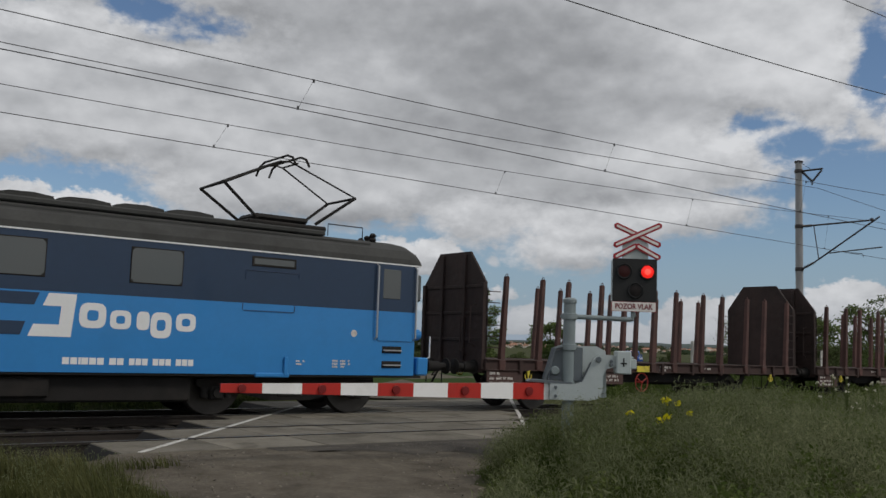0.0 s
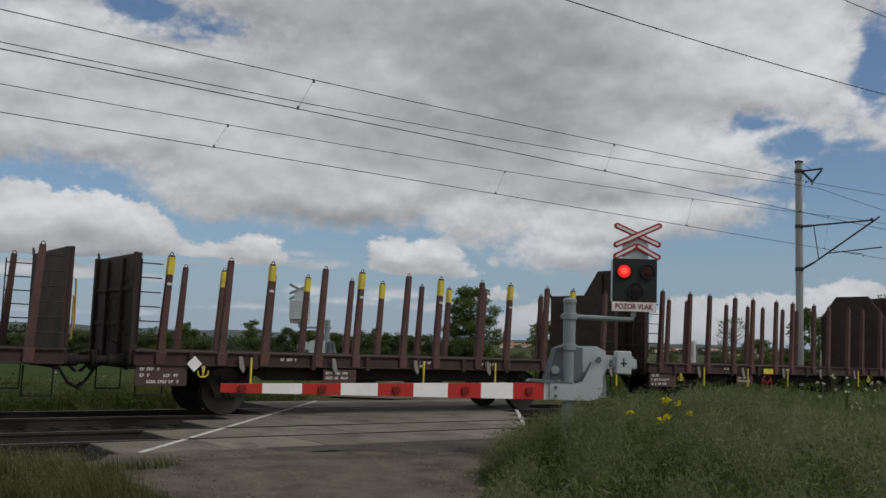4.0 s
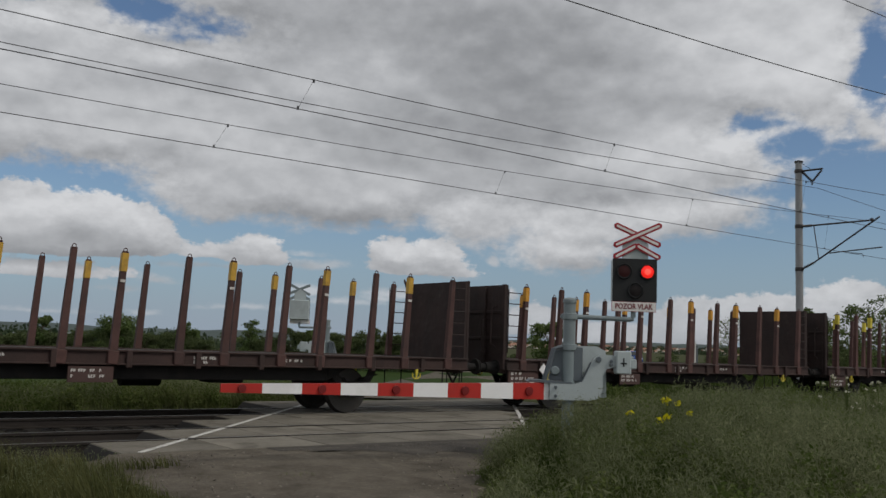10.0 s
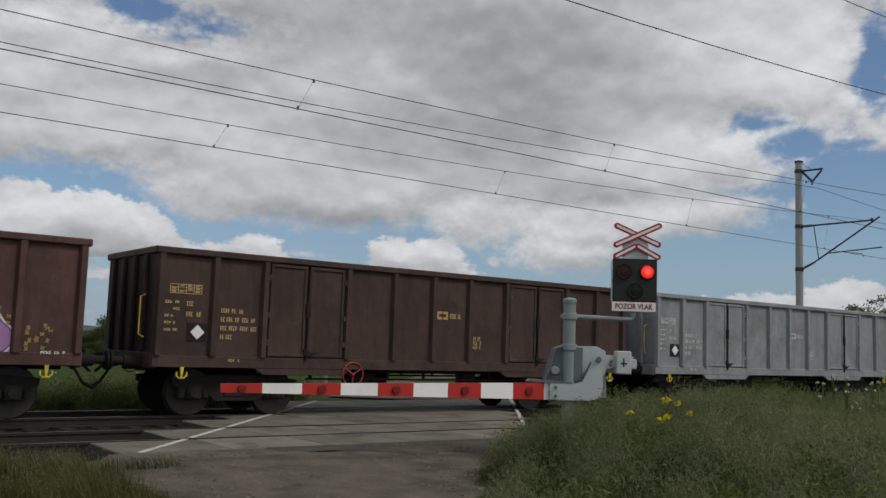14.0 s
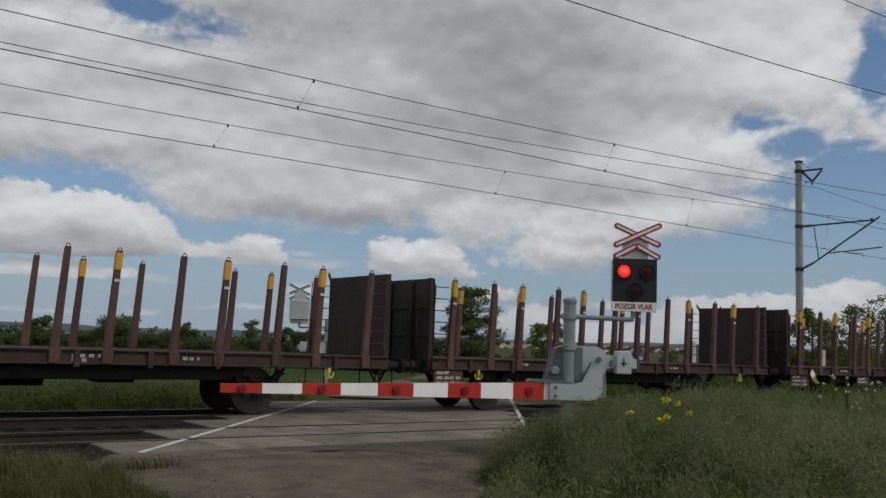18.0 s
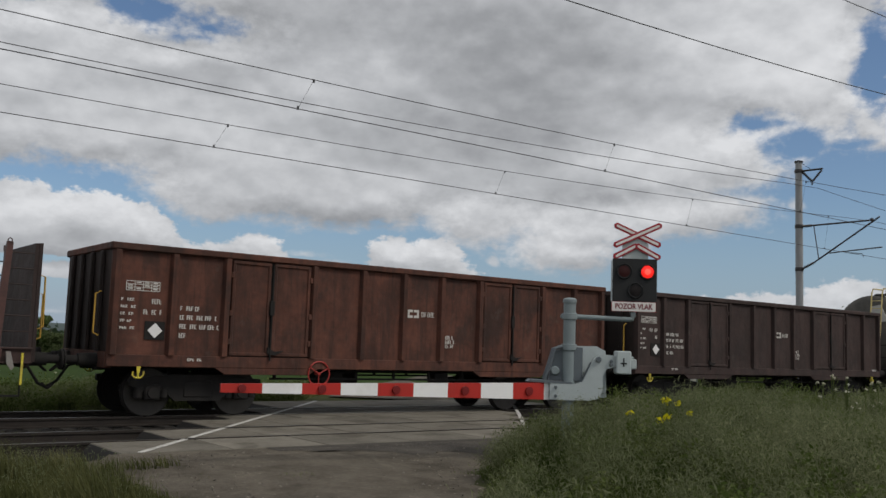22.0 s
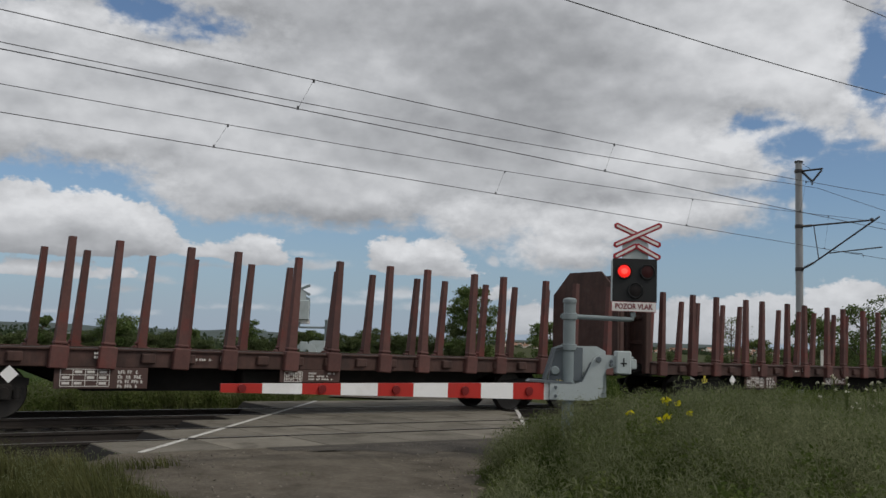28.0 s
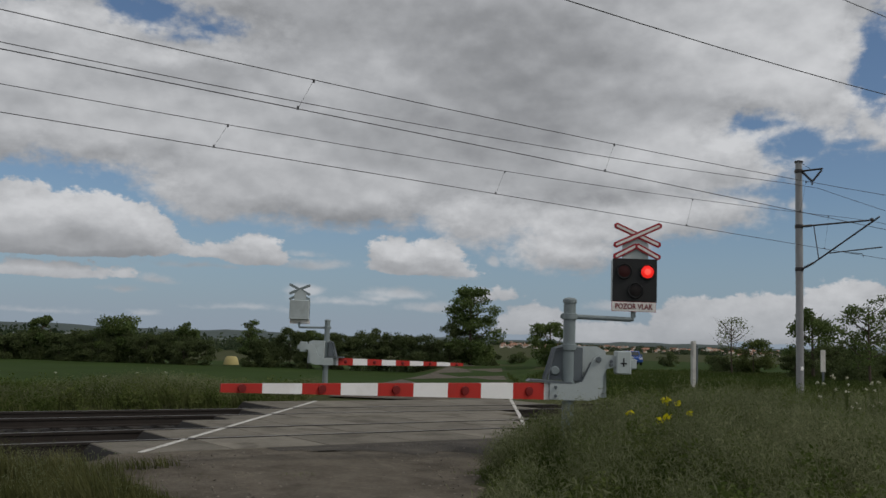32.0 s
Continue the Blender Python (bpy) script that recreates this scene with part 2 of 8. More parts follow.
    bsdf.inputs["Metallic"].default_value = metal
    bsdf.inputs["Coat Weight"].default_value = coat
    bsdf.inputs["Specular IOR Level"].default_value = spec
    if bump:
        b = nt.nodes.new("ShaderNodeBump")
        b.inputs["Strength"].default_value, b.inputs["Distance"].default_value = bump, 0.02
        link(noise_node(nt, vec, bump_scale, 4, 0.6), b.inputs["Height"])
        if streak:  # sheet steel knocked out of true
            dent = nt.nodes.new("ShaderNodeBump")
            dent.inputs["Strength"].default_value, dent.inputs["Distance"].default_value = 0.55, 0.10
            link(noise_node(nt, vec, 1.7, 3, 0.5), dent.inputs["Height"])
            link(dent.outputs[0], b.inputs["Normal"])
        link(b.outputs[0], bsdf.inputs["Normal"])
    if emit:
        bsdf.inputs["Emission Color"].default_value = (*emit[:3], 1)
        bsdf.inputs["Emission Strength"].default_value = emit[3]
    return m


def glass_mat(name, tint, rough=0.05):
    m = bpy.data.materials.new(name)
    m.use_nodes = True
    b = m.node_tree.nodes["Principled BSDF"]
    b.inputs["Base Color"].default_value = (*tint, 1)
    b.inputs["Roughness"].default_value = rough
    b.inputs["Specular IOR Level"].default_value = 0.9
    return m


def leaf_mat(name, a, b, c, scale=0.5):
    """Foliage: each leaf or blade a little different, duller and brighter patches over a metre or two, light through the leaf."""
    m = bpy.data.materials.new(name)
    m.use_nodes = True
    nt = m.node_tree
    bsdf = nt.nodes["Principled BSDF"]
    rnd = nt.nodes.new("ShaderNodeNewGeometry").outputs["Random Per Island"]
    coord = nt.nodes.new("ShaderNodeTexCoord").outputs["Object"]
    patch = noise_node(nt, coord, scale, 4, 0.6)
    f = math_node(nt, "ADD", math_node(nt, "MULTIPLY", rnd, 0.42), math_node(nt, "MULTIPLY", smooth_node(nt, patch, 0.28, 0.72), 0.62))
    col = ramp_node(nt, f, [(0.2, a), (0.6, b), (1.0, c)])
    nt.links.new(col, bsdf.inputs["Base Color"])
    bsdf.inputs["Roughness"].default_value = 0.75
    bsdf.inputs["Specular IOR Level"].default_value = 0.08
    tr = nt.nodes.new("ShaderNodeBsdfTranslucent")
    nt.links.new(col, tr.inputs["Color"])
    mix = nt.nodes.new("ShaderNodeMixShader")
    mix.inputs[0].default_value = 0.42
    nt.links.new(bsdf.outputs[0], mix.inputs[1])
    nt.links.new(tr.outputs[0], mix.inputs[2])
    nt.links.new(mix.outputs[0], nt.nodes["Material Output"].inputs["Surface"])
    return m


# ---- mesh building ----
class Shape:
    """A mesh in the making: lists of corners and faces, with bevelled boxes, prisms, pipes and lathe turns."""

    def __init__(self):
        self.v, self.f, self.smooth = [], [], []

    def raw(self, verts, faces, smooth=False):
        n = len(self.v)
        self.v += [tuple(p) for p in verts]
        self.f += [tuple(i + n for i in f) for f in faces]
        self.smooth += [smooth] * len(faces)
        return self

    def box(self, x0, y0, z0, x1, y1, z1, c=0.0, m=None):
        if c <= 0:
            vs = [(x, y, z) for x in (x0, x1) for y in (y0, y1) for z in (z0, z1)]
            fs = [(0, 1, 3, 2), (4, 6, 7, 5), (0, 4, 5, 1), (2, 3, 7, 6), (0, 2, 6, 4), (1, 5, 7, 3)]
        else:
            c = min(c, 0.45 * min(x1 - x0, y1 - y0, z1 - z0))
            vs, idx = [], {}
            for sx in (0, 1):
                for sy in (0, 1):
                    for sz in (0, 1):
                        X, Y, Z = (x0, x1)[sx], (y0, y1)[sy], (z0, z1)[sz]
                        dx, dy, dz = c * (1 - 2 * sx), c * (1 - 2 * sy), c * (1 - 2 * sz)
                        for k, p in enumerate(((X, Y + dy, Z + dz), (X + dx, Y, Z + dz), (X + dx, Y + dy, Z))):
                            idx[sx, sy, sz, k] = len(vs)
                            vs.append(p)
            q = lambda *a: idx[a]
            fs = []
            for s in (0, 1):
                face = [(s, 0, 0, 0), (s, 1, 0, 0), (s, 1, 1, 0), (s, 0, 1, 0)]
                fs.append([q(*a) for a in (face if s else face[::-1])])
                face = [(0, s, 0, 1), (0, s, 1, 1), (1, s, 1, 1), (1, s, 0, 1)]
                fs.append([q(*a) for a in (face if s else face[::-1])])
                face = [(0, 0, s, 2), (1, 0, s, 2), (1, 1, s, 2), (0, 1, s, 2)]
                fs.append([q(*a) for a in (face if s else face[::-1])])
            for a in (0, 1):
                for b in (0, 1):
                    fs.append([q(a, b, 0, 0), q(a, b, 1, 0), q(a, b, 1, 1), q(a, b, 0, 1)])
                    fs.append([q(a, 0, b, 0), q(a, 1, b, 0), q(a, 1, b, 2), q(a, 0, b, 2)])
                    fs.append([q(0, a, b, 1), q(1, a, b, 1), q(1, a, b, 2), q(0, a, b, 2)])
                    for s in (0, 1):
                        if s == 0:
                            fs.append([q(0, a, b, k) for k in range(3)])
                        else:
                            fs.append([q(1, a, b, k) for k in range(3)])
        if m is not None:
            vs = [m @ Vector(p) for p in vs]
        return self.raw(vs, fs)

    def prism(self, poly, axis, a, b, m=None):
        """A flat outline, extruded along an axis from a to b."""
        def put(p, t):
            u, w = p
            return {"x": (t, u, w), "y": (u, t, w), "z": (u, w, t)}[axis]
        n = len(poly)
        vs = [put(p, a) for p in poly] + [put(p, b) for p in poly]
        fs = [tuple(range(n))[::-1], tuple(range(n, 2 * n))] + [(i, (i + 1) % n, n + (i + 1) % n, n + i) for i in range(n)]
        if m is not None:
            vs = [m @ Vector(p) for p in vs]
        return self.raw(vs, fs)

    def lathe(self, profile, at, axis="y", n=20, m=None, smooth=True):
        """Turns a profile of (radius, along) round an axis through the point at."""
        vs, fs = [], []
        k = len(profile)
        for i in range(n):
            a = 2 * math.pi * i / n
            for r, t in profile:
                u, w = r * math.cos(a), r * math.sin(a)
                p = {"x": (t, u, w), "y": (u, t, w), "z": (u, w, t)}[axis]
                vs.append((p[0] + at[0], p[1] + at[1], p[2] + at[2]))
        for i in range(n):
            for j in range(k - 1):
                p, q = i * k + j, ((i + 1) % n) * k + j
                fs.append((p, q, q + 1, p + 1))
        if profile[0][0] > 1e-6:
            fs.append(tuple(i * k for i in range(n))[::-1])
        if profile[-1][0] > 1e-6:
            fs.append(tuple(i * k + k - 1 for i in range(n)))
        if m is not None:
            vs = [m @ Vector(p) for p in vs]
        return self.raw(vs, fs, smooth)

    def pipe(self, points, r, n=8, r_end=None, closed=False):
        """A round bar along a line of points."""
        pts = [Vector(p) for p in points]
        vs, fs = [], []
        k = len(pts)
        for i, p in enumerate(pts):
            if closed:
                t = pts[(i + 1) % k] - pts[i - 1]
            else:
                t = pts[min(i + 1, k - 1)] - pts[max(i - 1, 0)]
            t.normalize()
            side = t.cross(Vector((0, 0, 1)) if abs(t.z) < 0.9 else Vector((0, 1, 0))).normalized()
            up = side.cross(t)
            rr = r if r_end is None else r + (r_end - r) * i / (k - 1)
            for j in range(n):
                a = 2 * math.pi * j / n
                vs.append(p + rr * (math.cos(a) * side + math.sin(a) * up))
        for i in range(k if closed else k - 1):
            for j in range(n):
                a, b = i * n + j, i * n + (j + 1) % n
                c, d = ((i + 1) % k) * n + (j + 1) % n, ((i + 1) % k) * n + j
                fs.append((a, b, c, d))
        if not closed:
            fs += [tuple(range(n))[::-1], tuple(range((k - 1) * n, k * n))]
        return self.raw(vs, fs, True)

    def mesh(self, name, material):
        me = bpy.data.meshes.new(name)
        me.from_pydata(self.v, [], self.f)
        me.polygons.foreach_set("use_smooth", self.smooth)
        me.materials.append(material)
        me.update()
        bm = bmesh.new()
        bm.from_mesh(me)
        bmesh.ops.recalc_face_normals(bm, faces=bm.faces)
        bm.to_mesh(me)
        bm.free()
        if any(self.smooth):
            me.set_sharp_from_angle(angle=radians(40))
        return me


def part(name, shape, material, parent, label="", at=None):
    """One mesh object under a thing or a part; a ready mesh is shared."""
    data = shape.mesh(name, material) if isinstance(shape, Shape) else shape
    ob = new(name, data)
    ob.parent = parent
    if at is not None:
        ob.location = at
    if label:
        ob["label"] = label
    return ob


def thing(name, at, label, category, group="", shape=None, material=None):
    """A top-level thing: an Empty at its base, or one mesh."""
    ob = new(name, shape.mesh(name, material) if shape else None)
    if shape is None:
        ob.empty_display_size = 0.3
    ob.matrix_basis = at if isinstance(at, Matrix) else pose(*at)
    return tagged(ob, label, category, group)


def setting(name, shape, material, label="", kind="structure", category=""):
    ob = new(name, shape.mesh(name, material) if isinstance(shape, Shape) else shape)
    return tagged(ob, label, category, "", kind)


def quick_mesh(name, verts, faces, material, smooth=False):
    """A large mesh from number arrays."""
    me = bpy.data.meshes.new(name)
    verts, faces = np.asarray(verts, np.float32), np.asarray(faces, np.int32)
    me.vertices.add(len(verts))
    me.vertices.foreach_set("co", verts.ravel())
    k = faces.shape[1]
    me.loops.add(faces.size)
    me.loops.foreach_set("vertex_index", faces.ravel())
    me.polygons.add(len(faces))
    me.polygons.foreach_set("loop_start", np.arange(0, faces.size, k, dtype=np.int32))
    me.polygons.foreach_set("use_smooth", np.full(len(faces), smooth))
    me.materials.append(material)
    me.update(calc_edges=True)
    me.validate()
    return me


# ---- colours and surfaces of the place ----
M_EARTH = mat("grassy_earth", (0.054, 0.060, 0.027), 0.95, 0, 0.4, 0.6, (0.045, 0.055, 0.018), 0.7, 0.35, 0.6, 12, spec=0.05)
M_FIELD = mat("young_crop", (0.034, 0.056, 0.016), 0.95, 0, 0.25, 0.15, (0.034, 0.062, 0.018), 0.5, 0.03, 0.5, 6, spec=0.03)
M_DIRT = mat("worn_asphalt_and_grit", (0.112, 0.098, 0.079), 0.95, 0, 0.42, 2.0, (0.052, 0.045, 0.035), 0.75, 1.1, 0.7, 45, spec=0.12)
M_ASPHALT = mat("dark_asphalt", (0.066, 0.060, 0.053), 0.93, 0, 0.35, 2.5, (0.105, 0.095, 0.080), 0.7, 1.3, 0.6, 50, spec=0.12)
M_CONCRETE = mat("crossing_concrete", (0.165, 0.152, 0.127), 0.88, 0, 0.32, 1.5, (0.080, 0.071, 0.057), 0.8, 0.9, 0.4, 60, random_amt=0.14, spec=0.15)
M_BALLAST = mat("dark_ballast", (0.020, 0.018, 0.016), 0.95, 0, 0.5, 6.0, (0.03, 0.026, 0.024), 0.6, 1.0, 1.0, 22)
M_STONE = mat("ballast_stone", (0.026, 0.023, 0.020), 0.9, 0, 0.3, 8.0, random_amt=0.4, island=True, bump=0.4)
M_RAMP_BLACK = mat("ramp_black", (0.014, 0.013, 0.012), 0.9, 0, 0.3, 3.0, bump=0.2)
M_GRIT = mat("road_grit", (0.14, 0.125, 0.105), 0.9, 0, 0.3, 8.0, random_amt=0.55, island=True, bump=0.3)
M_RAIL = mat("rusty_rail", (0.024, 0.019, 0.016), 0.75, 0.1, 0.3, 4.0, (0.014, 0.011, 0.010), 0.6, 2.0, 0.2, 60)
M_RAILTOP = mat("worn_rail_head", (0.16, 0.15, 0.14), 0.4, 0.9, 0.2, 3.0, bump=0.05)
M_SLEEPER = mat("sleeper_concrete", (0.028, 0.025, 0.022), 0.9, 0, 0.25, 3.0, (0.06, 0.05, 0.04), 0.6, 2.0, 0.4, 50)
M_WHITE = mat("worn_white_paint", (0.55, 0.54, 0.51), 0.7, 0, 0.2, 5.0, (0.17, 0.16, 0.14), 0.95, 5.0, 0.15, 60)
M_GRASS = leaf_mat("tall_grass", (0.030, 0.050, 0.010), (0.074, 0.100, 0.026), (0.150, 0.172, 0.070), 0.9)
M_VERGE = leaf_mat("dry_verge_weeds", (0.050, 0.058, 0.018), (0.100, 0.106, 0.040), (0.185, 0.178, 0.085), 0.7)
M_GRASS_DRY = leaf_mat("seeding_grass", (0.100, 0.117, 0.055), (0.172, 0.190, 0.100), (0.275, 0.29, 0.165), 0.9)
M_GRASS_FAR = leaf_mat("bank_grass", (0.095, 0.120, 0.040), (0.150, 0.175, 0.065), (0.23, 0.235, 0.11), 0.25)
M_MEADOW = leaf_mat("meadow_grass", (0.034, 0.054, 0.012), (0.060, 0.085, 0.022), (0.105, 0.118, 0.040), 0.25)
M_BUSH = leaf_mat("bush_leaves", (0.075, 0.098, 0.042), (0.098, 0.124, 0.052), (0.13, 0.155, 0.064), 0.25)
M_TREE = leaf_mat("tree_leaves", (0.072, 0.108, 0.036), (0.105, 0.145, 0.050), (0.15, 0.19, 0.065), 0.5)
M_SPRING = leaf_mat("spring_leaves", (0.08, 0.11, 0.035), (0.12, 0.15, 0.05), (0.17, 0.19, 0.08), 0.5)
M_WEED = leaf_mat("weed_leaves", (0.058, 0.086, 0.020), (0.100, 0.132, 0.038), (0.165, 0.185, 0.070), 0.8)
M_BARK = mat("bark", (0.07, 0.055, 0.04), 0.9, 0, 0.35, 4.0, bump=0.7, bump_scale=18)
M_YELLOW_FLOWER = leaf_mat("rape_flower", (0.52, 0.47, 0.015), (0.64, 0.59, 0.02), (0.75, 0.70, 0.05), 1.0)
M_WHITE_FLOWER = leaf_mat("white_umbel", (0.45, 0.44, 0.33), (0.56, 0.55, 0.44), (0.66, 0.64, 0.52), 1.0)
M_POPPY = leaf_mat("poppy", (0.5, 0.03, 0.02), (0.6, 0.05, 0.02), (0.65, 0.08, 0.03), 1.0)

ROAD = Vector((0.647, 0.762, 0)).normalized()
ROAD_SIDE = Vector((ROAD.y, -ROAD.x, 0))  # to the right of one who drives north
ROAD_C = Vector((7.9, -5.9, 0))


def road_xy(along, across):
    p = ROAD_C + ROAD * along + ROAD_SIDE * across
    return p.x, p.y


def sstep(a, b, v):
    t = np.clip((v - a) / (b - a), 0, 1)
    return t * t * (3 - 2 * t)


def ground_z(x, y):
    """Height of the land: a low bank carries the tracks, the fields to the north lie lower, a grassy rise stands south-east of the crossing."""
    x, y = np.asarray(x, float), np.asarray(y, float)
    across = (x - ROAD_C.x) * ROAD_SIDE.x + (y - ROAD_C.y) * ROAD_SIDE.y
    along = (x - ROAD_C.x) * ROAD.x + (y - ROAD_C.y) * ROAD.y
    bed = sstep(-7.6, -6.4, y) * (1 - sstep(2.6, 3.6, y))
    z = -0.10 - 0.45 * bed
    west = 1 - sstep(-1, 8, across)
    z = z - 1.5 * west * sstep(5.5, 16, y)
    z = z + 0.05 * (1 - west) * sstep(5, 20, y)
    # the rise beside the road, near the barrier's post
    z = z + 0.30 * sstep(2.3, 3.8, across) * sstep(-9.5, -5.0, along) * (1 - sstep(-7.3, -6.3, y)) * (1 - sstep(14, 26, across))
    near_road = 1 - sstep(2.9, 4.0, np.abs(across))
    z = np.where(y > 3.0, z * (1 - near_road) + near_road * (-0.06 - 0.5 * sstep(4, 40, y)), z)
    z = z + 0.03 * np.sin(x * 1.3 + y * 0.4) * np.cos(y * 1.1) * (1 - near_road)
    dist = np.hypot(x, y + 18)
    z = z - 4.0 * west * sstep(180, 700, dist) + 19.0 * (1 - west) * sstep(2200, 3500, dist)
    return z


def build_ground():
    def axis(lo, hi, fine_lo, fine_hi, step):
        vals = list(np.arange(fine_lo, fine_hi + 1e-6, step))
        s, v = step, vals[-1]
        while v < hi:
            s *= 1.16
            v += s
            vals.append(v)
        s, v = step, vals[0]
        while v > lo:
            s *= 1.16
            v -= s
            vals.insert(0, v)
        return np.array(vals)
    xs, ys = axis(-4000, 4500, -6, 45, 0.45), axis(-1500, 4500, -19, 24, 0.45)
    X, Y = np.meshgrid(xs, ys)
    V = np.stack([X, Y, ground_z(X, Y)], -1).reshape(-1, 3)
    n, k = len(xs), len(ys)
    i = (np.arange(k - 1)[:, None] * n + np.arange(n - 1)[None, :]).ravel()
    F = np.stack([i, i + 1, i + n + 1, i + n], 1)
    setting("ground", quick_mesh("ground", V, F, M_EARTH, True), None, "grassy earth with weeds beside the railway", category="ground")


def sheet(name, outline_fn, nu, nv, lift, material, label, category):
    """A thin sheet draped 4 mm or more above the land; outline_fn maps (u, v) in 0..1 to x, y."""
    V, F = [], []
    for j in range(nv + 1):
        for i in range(nu + 1):
            x, y = outline_fn(i / nu, j / nv)
            V.append((x, y, float(ground_z(x, y)) + lift))
    for j in range(nv):
        for i in range(nu):
            a = j * (nu + 1) + i
            F.append((a, a + 1, a + nu + 2, a + nu + 1))
    return setting(name, quick_mesh(name, V, F, material, True), None, label, category=category)


build_ground()
# crop field north of the line, west of the road
sheet("field", lambda u, v: (-160 + 330 * u + 0.55 * (9 + 95 * v), 9.5 + 95 * v), 60, 24, 0.06, M_FIELD, "flat field of young green crop", "field")


def build_road():
    rng = random.Random(5)
    # worn approach with ragged edges
    edge_l = [rng.uniform(-0.35, 0.35) for _ in range(61)]
    edge_r = [rng.uniform(-0.25, 0.25) for _ in range(61)]

    ys = [-26.0, -19.0, -16.0, -13.0, -11.0, -9.8, -8.5, -7.2, -6.203]
    left = [-9.0, -3.9, -0.6, 2.2, 3.3, 3.5, 3.3, 3.35, 3.9]
    right = [-5.6, -0.2, 2.1, 4.5, 6.2, 7.3, 8.5, 9.9, 11.2]
    V, F = [], []
    for j in range(91):
        y = -26 + 19.797 * j / 90
        xl, xr = float(np.interp(y, ys, left)) + edge_l[j % 61] * 0.6 * (y < -6.8), float(np.interp(y, ys, right)) + edge_r[j % 61] * 0.6
        for i in range(13):
            x = xl + (xr - xl) * i / 12
            crown = 0.03 * math.sin(math.pi * i / 12)
            top = -0.10 + 0.088 * float(sstep(-9.5, -6.5, y))
            z = min(top, float(ground_z(x, y)) - 0.03) if i in (0, 12) and y < -7.4 else top + crown * (y < -7)
            V.append((x, y, z))
    for j in range(90):
        for i in range(12):
            a = j * 13 + i
            F.append((a, a + 1, a + 14, a + 13))
    setting("road", quick_mesh("road", V, F, M_DIRT, True), None, "worn grey asphalt road with loose grit and mud", category="road")
    # newer, darker asphalt laid against the crossing slabs, with a frayed edge
    V, F, n, k = [], [], 60, 6
    for j in range(k + 1):
        for i in range(n + 1):
            x = 6.1 + 5.0 * i / n
            low = -6.9 - 1.1 * float(sstep(6.5, 9.5, x)) + 0.22 * math.sin(x * 2.3) + 0.12 * math.sin(x * 6.1 + 1) + 0.05 * math.sin(x * 17)
            y = -6.206 + (low + 6.206) * j / k
            xl, xr = float(np.interp(y, ys, left)), float(np.interp(y, ys, right))
            crown = 0.03 * math.sin(math.pi * min(1, max(0, (x - xl) / (xr - xl))))
            V.append((min(x, xr - 0.2), y, -0.10 + 0.088 * float(sstep(-9.5, -6.5, y)) + crown * float(sstep(-6.75, -7.0, y)) + 0.007 - 0.004 * (j == k)))
    for j in range(k):
        for i in range(n):
            a = j * (n + 1) + i
            F.append((a, a + 1, a + n + 2, a + n + 1))
    setting("asphalt_patch", quick_mesh("asphalt_patch", V, F, M_ASPHALT, True), None, "dark asphalt strip against the crossing slabs", category="road")
    # grit, pebbles and clods lying on the road
    rg = np.random.default_rng(17)
    n = 2600
    py = -6.6 - 6.2 * rg.random(n) ** 1.3
    px = np.interp(py, ys, left) + (np.interp(py, ys, right) - np.interp(py, ys, left)) * rg.random(n)
    octa = np.array([(1, 0, 0), (0, 1, 0), (-1, 0, 0), (0, -1, 0), (0, 0, 0.7), (0, 0, -0.4)], float)
    tri = np.array([(0, 1, 4), (1, 2, 4), (2, 3, 4), (3, 0, 4), (1, 0, 5), (2, 1, 5), (3, 2, 5), (0, 3, 5)])
    sz = 0.005 + 0.017 * rg.random(n) ** 4
    zz = -0.10 + 0.088 * sstep(-9.5, -6.5, py) + 0.024
    P = octa[None] * sz[:, None, None] * rg.uniform(0.6, 1.4, (n, 6, 1)) + np.stack([px, py, zz], 1)[:, None]
    setting("road_grit", quick_mesh("road_grit", P.reshape(-1, 3), (tri[None] + 6 * np.arange(n)[:, None, None]).reshape(-1, 3), M_GRIT), None, "loose grit and small stones on the road", "stuff", "gravel")
    sheet("road_north", lambda u, v: road_xy(11.8 + 80 * v, -2.7 + 5.4 * u), 8, 40, 0.05, M_DIRT, "narrow asphalt road beyond the tracks", "road")


build_road()

TRACKS = (0.0, -4.0)


